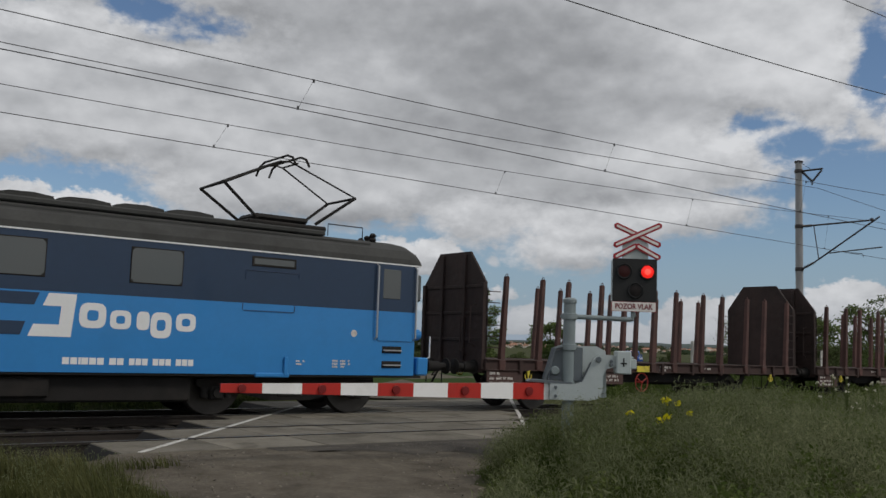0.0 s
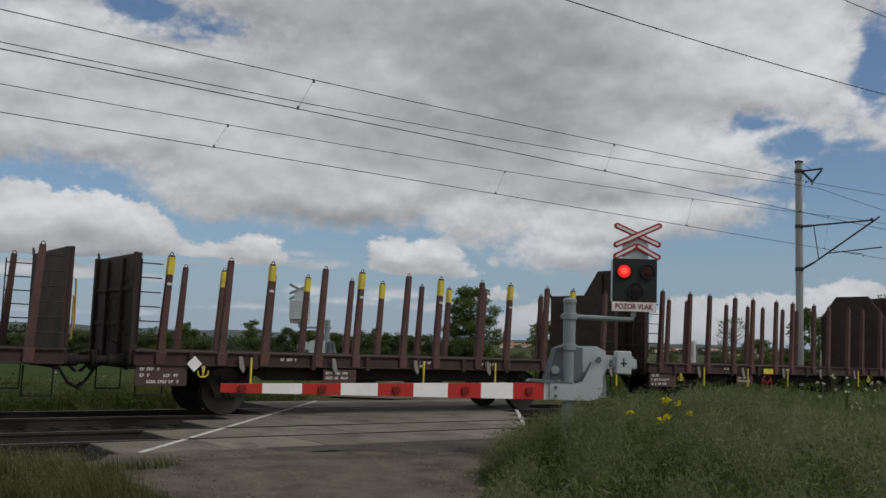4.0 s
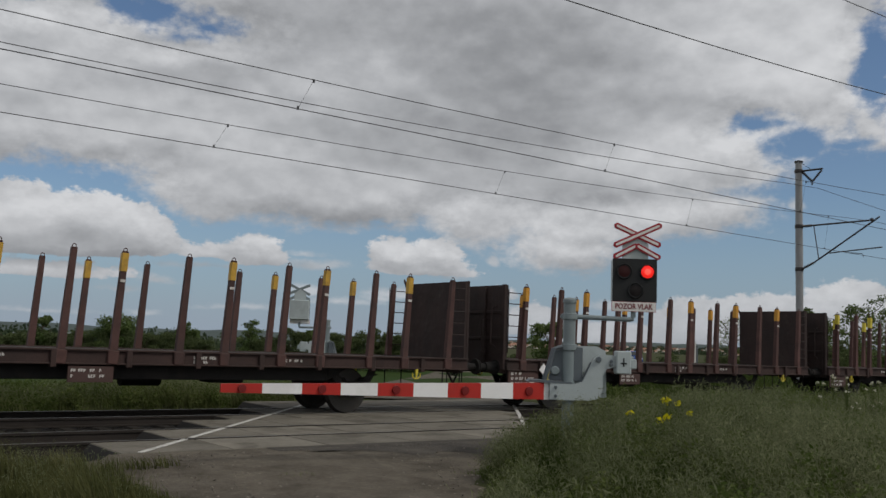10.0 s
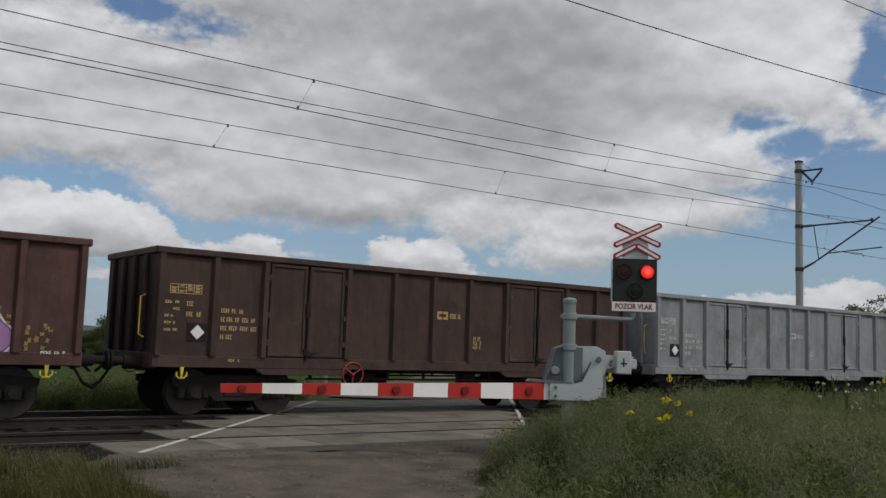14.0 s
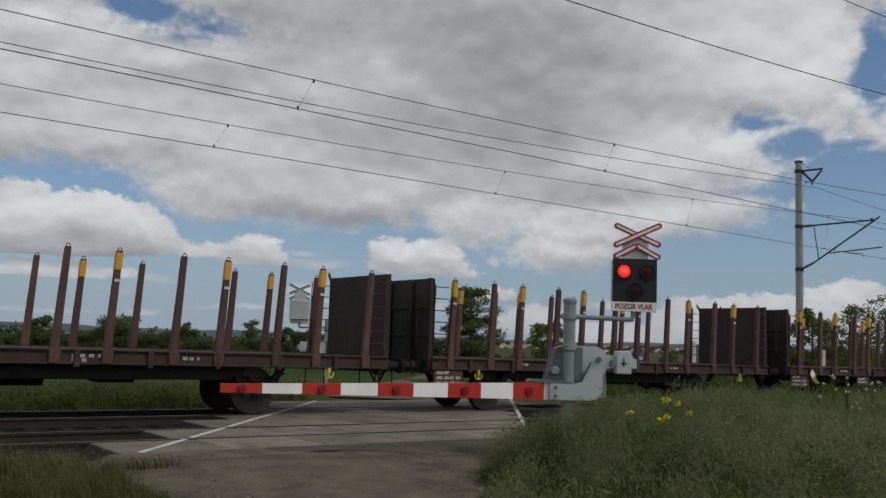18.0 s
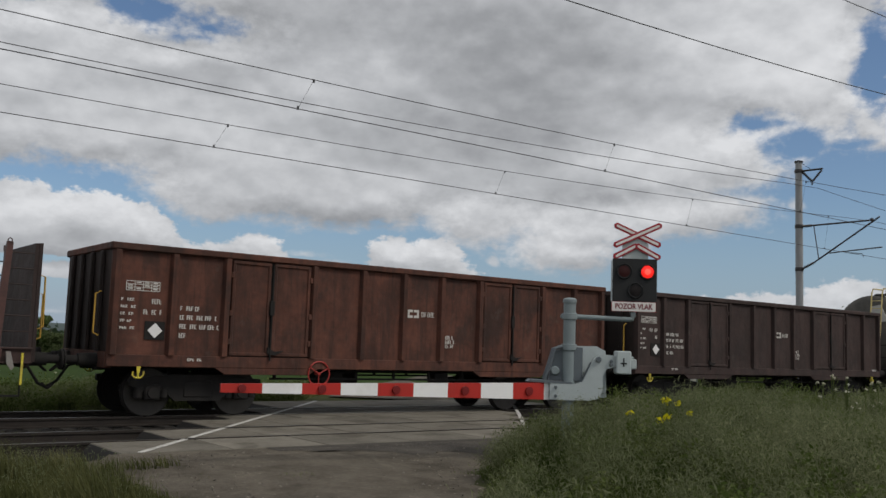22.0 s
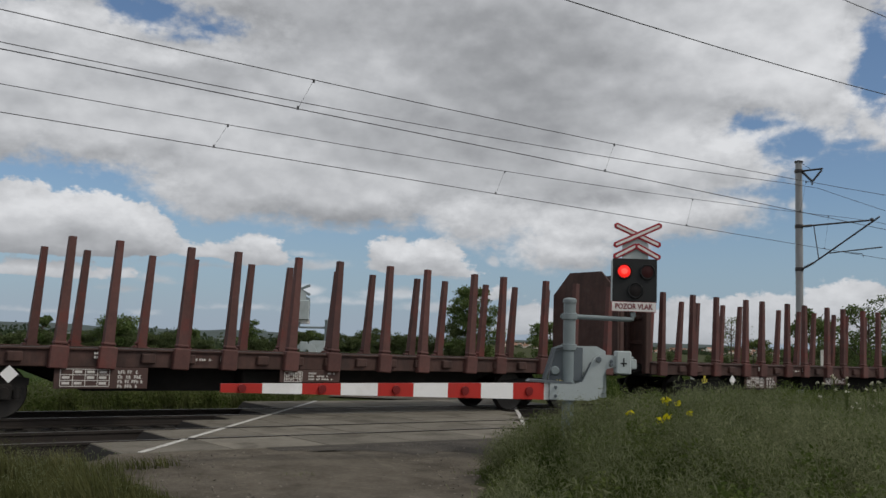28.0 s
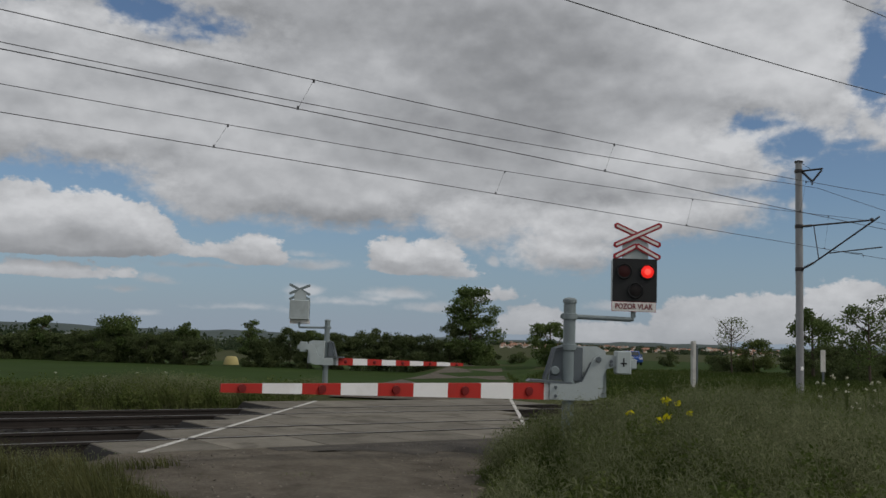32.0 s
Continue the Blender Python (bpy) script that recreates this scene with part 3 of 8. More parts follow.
def build_tracks():
    bed = Shape()
    prof = [(-8.0, -0.56), (-7.2, -0.3), (-6.2, -0.215), (2.2, -0.215), (3.2, -0.35), (4.2, -0.56)]
    setting("trackbed", bed.prism(prof + [(4.2, -0.8), (-8.0, -0.8)], "x", -640, 660), M_BALLAST, "dark ballast bed of a double track", category="ballast")
    foot = [(-0.07, -0.172), (0.07, -0.172), (0.07, -0.16), (0.012, -0.14), (0.012, -0.05), (0.036, -0.04), (0.036, -0.003), (-0.036, -0.003), (-0.036, -0.04), (-0.012, -0.05), (-0.012, -0.14), (-0.07, -0.16)]
    for yc in TRACKS:
        track = thing("railway_track", (6, yc, -0.215), "steel railway track with rusty rails on sleepers", "railway track", "tracks")
        for s in (-0.75, 0.75):
            r = part("rail", Shape().prism([(s + a, b + 0.215) for a, b in foot], "x", -640, 660), M_RAIL, track)
            part("running_surface", Shape().box(-640, s - 0.03, 0.212, 660, s + 0.03, 0.2155), M_RAILTOP, r, "bright worn rail head")
        sl = Shape().prism([(-0.13, 0), (0.13, 0), (0.1, 0.05), (-0.1, 0.05)], "y", -1.25, 1.25).mesh("sleeper", M_SLEEPER)
        for i in range(-14, 60):
            x = -6 + 0.6 * i
            if -8.5 < x < 1.0 + (yc + 4) * 0.45 - 1.5 or 8 + (yc + 4) * 0.6 < x:
                part("sleeper", sl, None, track, at=(x, 0, -0.01))
    # loose stones on the bed beside the crossing
    rng = np.random.default_rng(3)
    n = 5200
    px = np.where(rng.random(n) < 0.6, rng.uniform(-4, 8, n), rng.uniform(14, 40, n))
    py = rng.uniform(-6.9, 2.9, n)
    keep = ~((px > 3.8 + (py + 6) * 0.68) & (px < 13.5 + (py + 4.45) * 0.85))
    for yr in (-4.75, -3.25, -0.75, 0.75):
        keep &= np.abs(py - yr) > 0.09
    px, py = px[keep], py[keep]
    octa = np.array([(1, 0, 0), (0, 1, 0), (-1, 0, 0), (0, -1, 0), (0, 0, 1), (0, 0, -0.6)], float)
    faces = np.array([(0, 1, 4), (1, 2, 4), (2, 3, 4), (3, 0, 4), (1, 0, 5), (2, 1, 5), (3, 2, 5), (0, 3, 5)])
    size = rng.uniform(0.02, 0.045, len(px))
    V = octa[None] * size[:, None, None] * rng.uniform(0.6, 1.3, (len(px), 6, 1))
    a = rng.uniform(0, 6.3, len(px))
    V = np.stack([V[..., 0] * np.cos(a)[:, None] - V[..., 1] * np.sin(a)[:, None], V[..., 0] * np.sin(a)[:, None] + V[..., 1] * np.cos(a)[:, None], V[..., 2]], -1)
    zb = np.where(py < -6.2, -0.215 - (-6.2 - py) * 0.085, np.where(py > 2.2, -0.215 - (py - 2.2) * 0.135, -0.215))
    V += np.stack([px, py, zb + 0.01], -1)[:, None]
    F = (faces[None] + 6 * np.arange(len(px))[:, None, None]).reshape(-1, 3)
    setting("ballast_stones", quick_mesh("ballast_stones", V.reshape(-1, 3), F, M_STONE), None, "loose dark ballast stones", "stuff", "ballast")


build_tracks()


def build_crossing():
    base = setting("crossing_deck", Shape().prism([(4.1, -6.2), (11.8, -6.2), (18.4, 3.0), (9.9, 3.0)], "z", -0.5, -0.2), M_CONCRETE, "concrete level crossing deck", category="level crossing")
    rng = random.Random(11)
    for y0, y1, x0, x1 in ((-6.2, -4.835, 4.05, 11.8), (-4.665, -3.335, 5.32, 13.3), (-3.165, -1.69, 6.62, 14.2), (-1.66, -0.835, 7.65, 15.0), (-0.665, 0.665, 8.9, 16.7), (0.835, 3.0, 10.0, 18.4)):
        n = max(2, round((x1 - x0) / 1.5))
        for i in range(n):
            a, b = x0 + (x1 - x0) * i / n, x0 + (x1 - x0) * (i + 1) / n
            z = -0.006 + rng.uniform(-0.004, 0.003)
            sh = Shape().box(a + 0.010, y0, -0.199, b - 0.010, y1, z, 0.015)
            if i == 0:  # bevelled end ramp towards the open track, coloured black
                part("end_ramp", Shape().prism([(a - 0.16, -0.195), (a - 0.002, -0.195), (a - 0.002, z - 0.01)], "y", y0 + 0.04, y1 - 0.04), M_RAMP_BLACK, base, "black end ramp")
            part("crossing_panel", sh, M_CONCRETE, base)
    # carriageway edge lines
    for (xa, ya), (xb, yb) in (((4.3, -6.2), (12.0, 2.85)), ((11.15, -6.25), (18.7, 2.9))):
        d = Vector((xb - xa, yb - ya, 0)).normalized()
        s = Vector((-d.y, d.x, 0)) * 0.042
        for y0, y1 in ((-6.19, -4.84), (-4.66, -3.34), (-3.16, -0.84), (-0.66, 0.66), (0.84, 2.85)):
            p = [Vector((xa + (y - ya) / d.y * d.x, y, 0)) for y in (y0, y1)]
            sh = Shape().prism([(p[0] - s)[:2], (p[1] - s)[:2], (p[1] + s)[:2], (p[0] + s)[:2]], "z", -0.003, 0.003)
            part("edge_line", sh, M_WHITE, base, "worn white edge line")


build_crossing()


# ---- the train: every vehicle has its front buffer plane at x = 0 and rail tops at z = 0 ----
M_BROWN = mat("brown_wagon_paint", (0.068, 0.035, 0.029), 0.72, 0, 0.3, 1.2, (0.034, 0.022, 0.019), 0.7, 0.9, 0.2, 50, streak=0.5)
M_STAKE = mat("stake_brown", (0.080, 0.039, 0.034), 0.7, 0, 0.3, 2.5, (0.040, 0.026, 0.024), 0.6, 1.6, 0.15, 60, random_amt=0.18)
M_STAKE_RED = mat("worn_red_brown_stake", (0.090, 0.040, 0.035), 0.7, 0, 0.3, 2.0, (0.17, 0.030, 0.022), 0.45, 1.4, 0.15, 60, random_amt=0.2)
M_WALL = mat("end_wall_steel", (0.036, 0.022, 0.020), 0.75, 0, 0.3, 1.0, (0.020, 0.015, 0.014), 0.7, 0.8, 0.2, 40, streak=0.4)
M_RUSTY = mat("rust_orange_wagon", (0.098, 0.037, 0.024), 0.8, 0, 0.45, 0.9, (0.034, 0.018, 0.014), 0.9, 0.7, 0.25, 40, streak=0.7)
M_MAROON = mat("maroon_wagon_paint", (0.080, 0.032, 0.030), 0.65, 0, 0.2, 1.0, (0.050, 0.025, 0.023), 0.6, 0.8, 0.15, 50, streak=0.35)
M_DARK = mat("dark_brown_wagon_paint", (0.060, 0.034, 0.028), 0.75, 0, 0.3, 1.2, (0.028, 0.020, 0.017), 0.7, 0.9, 0.2, 50, streak=0.5)
M_REDBROWN = mat("red_brown_wagon_paint", (0.086, 0.040, 0.035), 0.7, 0, 0.3, 1.2, (0.040, 0.023, 0.019), 0.7, 0.9, 0.2, 50, streak=0.45)
M_GREYBROWN = mat("grey_brown_wagon_paint", (0.046, 0.028, 0.025), 0.78, 0, 0.35, 1.0, (0.025, 0.018, 0.016), 0.7, 0.9, 0.2, 50, streak=0.5)
M_GREY = mat("grey_wagon_paint", (0.24, 0.26, 0.275), 0.65, 0, 0.15, 1.2, (0.13, 0.125, 0.12), 0.5, 0.9, 0.1, 50, streak=0.3)
M_DARK_END = mat("dark_wagon_end", (0.024, 0.017, 0.015), 0.8, 0, 0.35, 1.5, (0.040, 0.026, 0.022), 0.5, 1.2, 0.2, 40)
M_SILL = mat("dusty_brown_underframe", (0.046, 0.028, 0.025), 0.85, 0, 0.3, 2.0, (0.027, 0.020, 0.018), 0.75, 1.4, 0.2, 50)
M_UNDER = mat("black_running_gear", (0.013, 0.012, 0.0115), 0.88, 0, 0.35, 3.0, (0.028, 0.023, 0.020), 0.45, 2.0, 0.3, 40)
M_WHEEL = mat("wheel_steel", (0.016, 0.014, 0.013), 0.85, 0.0, 0.3, 4.0, (0.035, 0.028, 0.023), 0.4, 3.0, 0.2, 40)
M_TYRE = mat("bright_wheel_rim", (0.06, 0.056, 0.052), 0.5, 0.6, 0.2, 5.0, bump=0.05)
M_DECK = mat("old_deck_planks", (0.040, 0.032, 0.028), 0.9, 0, 0.35, 2.0, (0.07, 0.058, 0.045), 0.5, 1.0, 0.4, 40)
M_YELLOW = mat("yellow_paint", (0.50, 0.30, 0.045), 0.6, 0, 0.2, 4.0, (0.20, 0.13, 0.05), 0.6, 3.0, 0.1, 60)
M_LEMON = mat("fresh_yellow_paint", (0.58, 0.48, 0.05), 0.6, 0, 0.2, 4.0, (0.25, 0.19, 0.06), 0.6, 3.0, 0.1, 60)
M_CREAM = mat("faded_yellow_paint", (0.52, 0.42, 0.17), 0.6, 0, 0.2, 4.0, (0.22, 0.17, 0.09), 0.65, 3.0, 0.1, 60)
M_ORANGE = mat("orange_paint", (0.55, 0.27, 0.035), 0.6, 0, 0.12, 4.0, bump=0.1)
M_MARK = mat("white_lettering", (0.56, 0.54, 0.51), 0.7, 0, 0.15, 8.0, (0.2, 0.16, 0.14), 0.45, 8.0, 0.0)
M_MARK_Y = mat("faded_yellow_lettering", (0.45, 0.33, 0.15), 0.7, 0, 0.2, 8.0, (0.2, 0.14, 0.1), 0.5, 8.0, 0.0)
M_PLATE = mat("label_board", (0.070, 0.040, 0.035), 0.75, 0, 0.15, 3.0, (0.045, 0.030, 0.027), 0.4, 2.0, 0.05)
M_SIGN_WHITE = mat("white_sheet_sign", (0.72, 0.72, 0.72), 0.55, 0, 0.05, 4.0, bump=0.0)
M_RED = mat("red_paint", (0.36, 0.035, 0.028), 0.55, 0, 0.15, 4.0, (0.16, 0.04, 0.03), 0.4, 3.0, 0.08)
M_STRAP = mat("grey_steel_lever", (0.24, 0.225, 0.21), 0.6, 0.2, 0.2, 4.0, (0.2, 0.15, 0.12), 0.5, 4.0, 0.1)


def ring(c, r, thick, axis="y", n=18):
    pts = []
    for i in range(n):
        a = 2 * math.pi * i / n
        u, w = r * math.cos(a), r * math.sin(a)
        pts.append({"y": (c[0] + u, c[1], c[2] + w), "x": (c[0], c[1] + u, c[2] + w)}[axis])
    return Shape().pipe(pts, thick, 6, closed=True)


MESH = {}


def once(key, make):
    if key not in MESH:
        MESH[key] = make()
    return MESH[key]


def wheel_mesh(r):
    prof = [(0.001, -0.08), (0.09, -0.08), (0.1, -0.03), (r * 0.62, 0.005), (r * 0.80, -0.02), (r * 0.83, -0.055), (r * 0.985, -0.055), (r, -0.05), (r + 0.005, 0.03), (r + 0.028, 0.045), (r + 0.025, 0.07), (r * 0.85, 0.075), (r * 0.8, 0.05), (0.1, 0.06), (0.001, 0.06)]
    return Shape().lathe(prof, (0, 0, 0), "y", 32).mesh("wheel", M_WHEEL)


def rim_mesh(r):
    return Shape().lathe([(r * 0.90, -0.0565), (r * 0.975, -0.0575), (r * 0.975, -0.0545), (r * 0.90, -0.0545)], (0, 0, 0), "y", 32).mesh("rim", M_TYRE)


def axle(parent, x, r=0.46):
    part("axle_shaft", once("axle", lambda: Shape().pipe([(0, -1.0, 0), (0, 1.0, 0)], 0.08, 10).mesh("axle_shaft", M_UNDER)), None, parent, at=(x, 0, r))
    for s in (-1, 1):
        w = part("wheel", once(("wheel", r), lambda: wheel_mesh(r)), None, parent, at=(x, s * 0.75, r))
        if s > 0:
            w.rotation_euler = (0, 0, math.pi)
        part("rim", once(("rim", r), lambda: rim_mesh(r)), None, w, "bright worn wheel rim")


def two_axle_gear(parent, x, r):
    """A single axle with its guards, leaf springs and boxes."""
    axle(parent, x, r)
    for s in (-1, 1):
        def guard():
            sh = Shape()
            for d in (-1, 1):
                sh.prism([(d * 0.14, -0.08), (d * 0.26, -0.12), (d * 0.62, 0.5), (d * 0.42, 0.5)], "y", -0.02, 0.02)
            sh.box(-0.3, -0.02, -0.13, 0.3, 0.02, -0.08)
            return sh.mesh("axle_guard", M_UNDER)
        part("axle_guard", once("guard", guard), None, parent, at=(x, s * 1.02, r))

        def spring():
            sh = Shape()
            for i in range(5):
                w = 0.62 - 0.1 * i
                pts = [(w * u, 0.31 - 0.13 * (1 - u * u) - 0.02 * i + 0.06 * abs(u)) for u in (-1, -0.5, 0, 0.5, 1)]
                sh.prism([(a, b + 0.008) for a, b in pts] + [(a, b - 0.008) for a, b in reversed(pts)], "y", -0.05, 0.05)
            return sh.mesh("leaf_spring", M_UNDER)
        part("leaf_spring", once("spring", spring), None, parent, at=(x, s * 1.0, r))
        part("axle_box", once("abox", lambda: Shape().box(-0.14, -0.1, -0.13, 0.14, 0.1, 0.15, 0.03).lathe([(0.001, -0.13), (0.08, -0.13), (0.09, -0.1)], (0, 0, 0), "y", 14).mesh("axle_box", M_UNDER)), None, parent, at=(x, s * 1.02, r))


def bogie(parent, x, r=0.46, base=1.8):
    """A two-axle bogie: side frames, springs, boxes and four wheels."""
    b = part("bogie", once(("bolster", base), lambda: Shape().box(-0.2, -1.05, 0.42, 0.2, 1.05, 0.75, 0.03).lathe([(0.22, 0.75), (0.22, 0.9)], (0, 0, 0), "z", 14).mesh("bogie", M_UNDER)), None, parent, at=(x, 0, 0))
    for d in (-base / 2, base / 2):
        axle(b, d, r)

    def frame_side():
        h = base / 2
        sh = Shape().prism([(-h - 0.42, 0.72), (-h - 0.42, 0.60), (-h - 0.2, 0.50), (-h + 0.22, 0.50), (-0.45, 0.30), (0.45, 0.30), (h - 0.22, 0.50), (h + 0.2, 0.50), (h + 0.42, 0.60), (h + 0.42, 0.72), (0.5, 0.80), (-0.5, 0.80)], "y", -0.05, 0.05)
        for d in (-h, h):
            sh.box(d - 0.15, -0.1, 0.32, d + 0.15, 0.09, 0.62, 0.03)
            sh.lathe([(0.001, -0.14), (0.1, -0.14), (0.11, -0.1)], (d, 0, 0.46), "y", 14)
            for e in (-0.24, 0.24):
                sh.lathe([(0.075, 0.36), (0.085, 0.40), (0.07, 0.44), (0.085, 0.48), (0.07, 0.52), (0.08, 0.56)], (d + e, 0, 0), "z", 10)
        sh.box(-0.3, -0.07, 0.36, 0.3, 0.07, 0.7, 0.03)
        return sh.mesh("side_frame", M_UNDER)
    for s in (-1, 1):
        p = part("side_frame", once(("bframe", base), frame_side), None, b, at=(0, s * 1.02, 0))
        if s > 0:
            p.rotation_euler = (0, 0, math.pi)


def ends(parent, length, hook=True, yellow=None):
    """Buffers, draw hook with screw coupling and brake hose at both ends."""
    def buffer():
        return Shape().lathe([(0.001, 0.0), (0.17, 0.004), (0.19, 0.02), (0.18, 0.045), (0.08, 0.06), (0.08, 0.26), (0.115, 0.27), (0.13, 0.6), (0.18, 0.61), (0.18, 0.64)], (0, 0, 0), "x", 20).mesh("buffer", M_UNDER)

    def coupling():
        sh = Shape().box(0.3, -0.05, -0.06, 0.64, 0.05, 0.06, 0.02)
        sh.prism([(0.30, 0.06), (0.14, 0.06), (0.1, -0.02), (0.16, -0.08), (0.3, -0.06)], "y", -0.03, 0.03)
        sh.pipe([(0.24, -0.05, -0.04), (0.05, -0.06, -0.22), (0.05, 0.06, -0.22), (0.24, 0.05, -0.04)], 0.02, 6)
        return sh.mesh("coupling", M_UNDER)

    def hose():
        return Shape().pipe([(0.62, 0.35, 0.0), (0.45, 0.35, -0.05), (0.25, 0.33, -0.35), (0.05, 0.25, -0.45), (-0.05, 0.18, -0.38)], 0.028, 6).mesh("brake_hose", M_UNDER)
    for x, a in ((0, 0), (length, math.pi)):
        for s in (-1, 1):
            part("buffer", once("buffer", buffer), None, parent, at=(x, s * 0.875, 1.05)).rotation_euler = (0, 0, a)
        part("coupling", once("coupling", coupling), None, parent, at=(x, 0, 1.03)).rotation_euler = (0, 0, a)
        part("brake_hose", once("hose", hose), None, parent, at=(x, 0, 0.95)).rotation_euler = (0, 0, a)


def yellow_hook(parent, x, z, y=-1.36):
    def make():
        sh = Shape().prism([(-0.035, 0.12), (0.035, 0.12), (0.022, 0.0), (-0.022, 0.0)], "y", -0.02, 0.02)
        return sh.pipe([(-0.10, 0, 0.03), (-0.10, 0, -0.04), (-0.05, 0, -0.085), (0.05, 0, -0.085), (0.10, 0, -0.04), (0.10, 0, 0.03)], 0.018, 6).pipe([(0, 0, 0.02), (0, 0, -0.09)], 0.02, 6).mesh("towing_hook", M_LEMON)
    part("towing_hook", once("yhook", make), None, parent, "yellow painted towing hook", at=(x, y, z))
    part("towing_hook", once("yhook", make), None, parent, "yellow painted towing hook", at=(x, -y, z))


def marks(parent, x, z, rows, y, seed, material=None, name="lettering", label="rows of small white lettering", h=0.055, gap=0.10):
    """Lettering too small to read: bars of its size. rows: widths of the lines."""
    rng = random.Random(seed)
    sh = Shape()
    for i, w in enumerate(rows):
        u = x
        zz = z - i * gap
        while u < x + w - 0.02:
            k = rng.uniform(0.08, 0.20)
            k = min(k, x + w - u)
            if rng.random() < 0.95:
                for q in range(max(1, int(k / 0.045))):
                    a = u + q * 0.045
                    sh.box(a, y - 0.004, zz - h, a + 0.018, y, zz)
                    for lev in rng.sample((0, 0.5, 1), 2):
                        zt = zz - lev * (h - 0.014)
                        sh.box(a + 0.018, y - 0.004, zt - 0.014, a + 0.038, y, zt)
            u += k + 0.03
    if sh.v:
        part(name, sh, material or M_MARK, parent, label)["kind"] = "stuff"


def grid_label(parent, x, z, w, h, y, material=None):
    """A painted load table: frame and ruled lines."""
    sh = Shape()
    t = 0.012
    for zz in (z, z - h * 0.33, z - h * 0.66, z - h):
        sh.box(x, y - 0.004, zz - t, x + w, y, zz)
    for i in range(5):
        u = x + w * i / 4
        sh.box(u - t / 2, y - 0.0045, z - h, u + t / 2, y, z - t)
    for i in range(4):
        for j in range(3):
            if (i * 7 + j * 5) % 4:
                sh.box(x + w * i / 4 + 0.03, y - 0.004, z - h * (j + 0.75) / 3, x + w * (i + 0.75) / 4, y, z - h * (j + 0.3) / 3)
    part("load_table", sh, material or M_MARK, parent, "white ruled load table")


def diamond(parent, x, z, y, r=0.16, material=None):
    sh = Shape().prism([(x - r, z), (x, z - r), (x + r, z), (x, z + r)], "y", y - 0.008, y)
    part("diamond_plate", sh, material or M_SIGN_WHITE, parent, "white diamond-shaped plate")


# -- stake wagon for logs --
LEAN_BACK = radians(3.2)  # the stakes lean a little towards the rear
STAKES = [0.0, 1.21, 2.12, 3.35, 4.26, 5.49, 6.40, 7.63, 8.53, 9.76, 10.67, 11.88]


def stake_mesh(h, cap):
    """Tapered box-section post on a sill pocket, with a lashing loop at the top."""
    sh = Shape()
    b, t = 0.070, 0.050
    base = [(-b, -0.06), (b, -0.06), (b, 0.06), (-b, 0.06)]
    top = [(-t, -0.05), (t, -0.05), (t, 0.05), (-t, 0.05)]
    vs = [(x, y, -0.02) for x, y in base] + [(x, y, h) for x, y in top]
    sh.raw(vs, [(0, 3, 2, 1), (4, 5, 6, 7), (0, 1, 5, 4), (1, 2, 6, 5), (2, 3, 7, 6), (3, 0, 4, 7)])
    sh.box(-0.10, -0.085, -0.02, 0.10, 0.05, 0.24, 0.02)
    if cap:
        sh.box(-0.05, -0.045, h, 0.05, 0.045, h + 0.025, 0.008)
        sh.pipe([(-0.035, 0, h + 0.02), (-0.03, 0, h + 0.065), (0, 0, h + 0.085), (0.03, 0, h + 0.065), (0.035, 0, h + 0.02)], 0.010, 6)
    return sh.mesh("stake", M_STAKE)


def end_wall(parent, x, tall, s):
    """End wall of a stake wagon at x; its ribbed side looks along s."""
    def plate():
        sh = Shape()
        if tall:
            poly = [(-1.24, 1.1), (1.24, 1.1), (1.24, 3.08), (0.62, 3.86), (-0.62, 3.86), (-1.24, 3.08)]
        else:
            poly = [(-1.24, 1.1), (1.24, 1.1), (1.24, 3.06), (-1.24, 3.06)]
        return sh.prism(poly, "x", -0.03, 0.03).mesh("end_wall", M_WALL)
    w = part("end_wall", once(("wall", tall), plate), None, parent, at=(x, 0, 0))
    for y in (-1.19, 1.19):
        part("corner_post", once(("wpost", s), lambda: Shape().box(min(0.031 * s, s * 0.1), -0.06, 1.0, max(0.031 * s, s * 0.1), 0.06, 3.07, 0.01).mesh("corner_post", M_WALL)), None, w, at=(0, y, 0))
    for y in (-0.45, 0.45):
        part("wall_rib", once(("wrib", tall, s), lambda: Shape().box(min(0.031 * s, s * 0.09), -0.05, 1.0, max(0.031 * s, s * 0.09), 0.05, 3.8 if tall else 3.0, 0.01).mesh("wall_rib", M_WALL)), None, w, at=(0, y, 0))
    for z in ((1.7, 2.35, 3.0) if tall else (1.75, 2.4)):
        part("cross_rib", once(("xrib", s), lambda: Shape().box(min(0.031 * s, s * 0.06), -1.12, -0.04, max(0.031 * s, s * 0.06), 1.12, 0.04, 0.01).mesh("cross_rib", M_WALL)), None, w, at=(0, 0, z))
    if not tall:  # bent plate that stands up at the far corner
        part("corner_plate", once("wplate", lambda: Shape().prism([(1.06, 3.06), (1.24, 3.06), (1.36, 3.2), (1.36, 3.13), (1.26, 2.98), (1.241, 2.9), (1.241, 3.05)], "x", -0.02, 0.02).mesh("corner_plate", M_WALL)), None, w)


def ladder(parent, x0, x1, y):
    """Thin bar with rungs between the end wall and the first stake."""
    k = round(x1 - x0, 3)
    lad = part("ladder", once("lbar", lambda: Shape().pipe([(0, 0, 1.4), (0, 0, 2.95)], 0.013, 6).mesh("ladder", M_WALL)), None, parent, "thin steel ladder", at=(x0, y, 0))
    for i in range(6):
        part("rung", once(("rung", k), lambda: Shape().pipe([(0, 0, 0), (k, 0, 0)], 0.013, 6).mesh("rung", M_WALL)), None, lad, at=(0, 0, 1.52 + 0.27 * i))


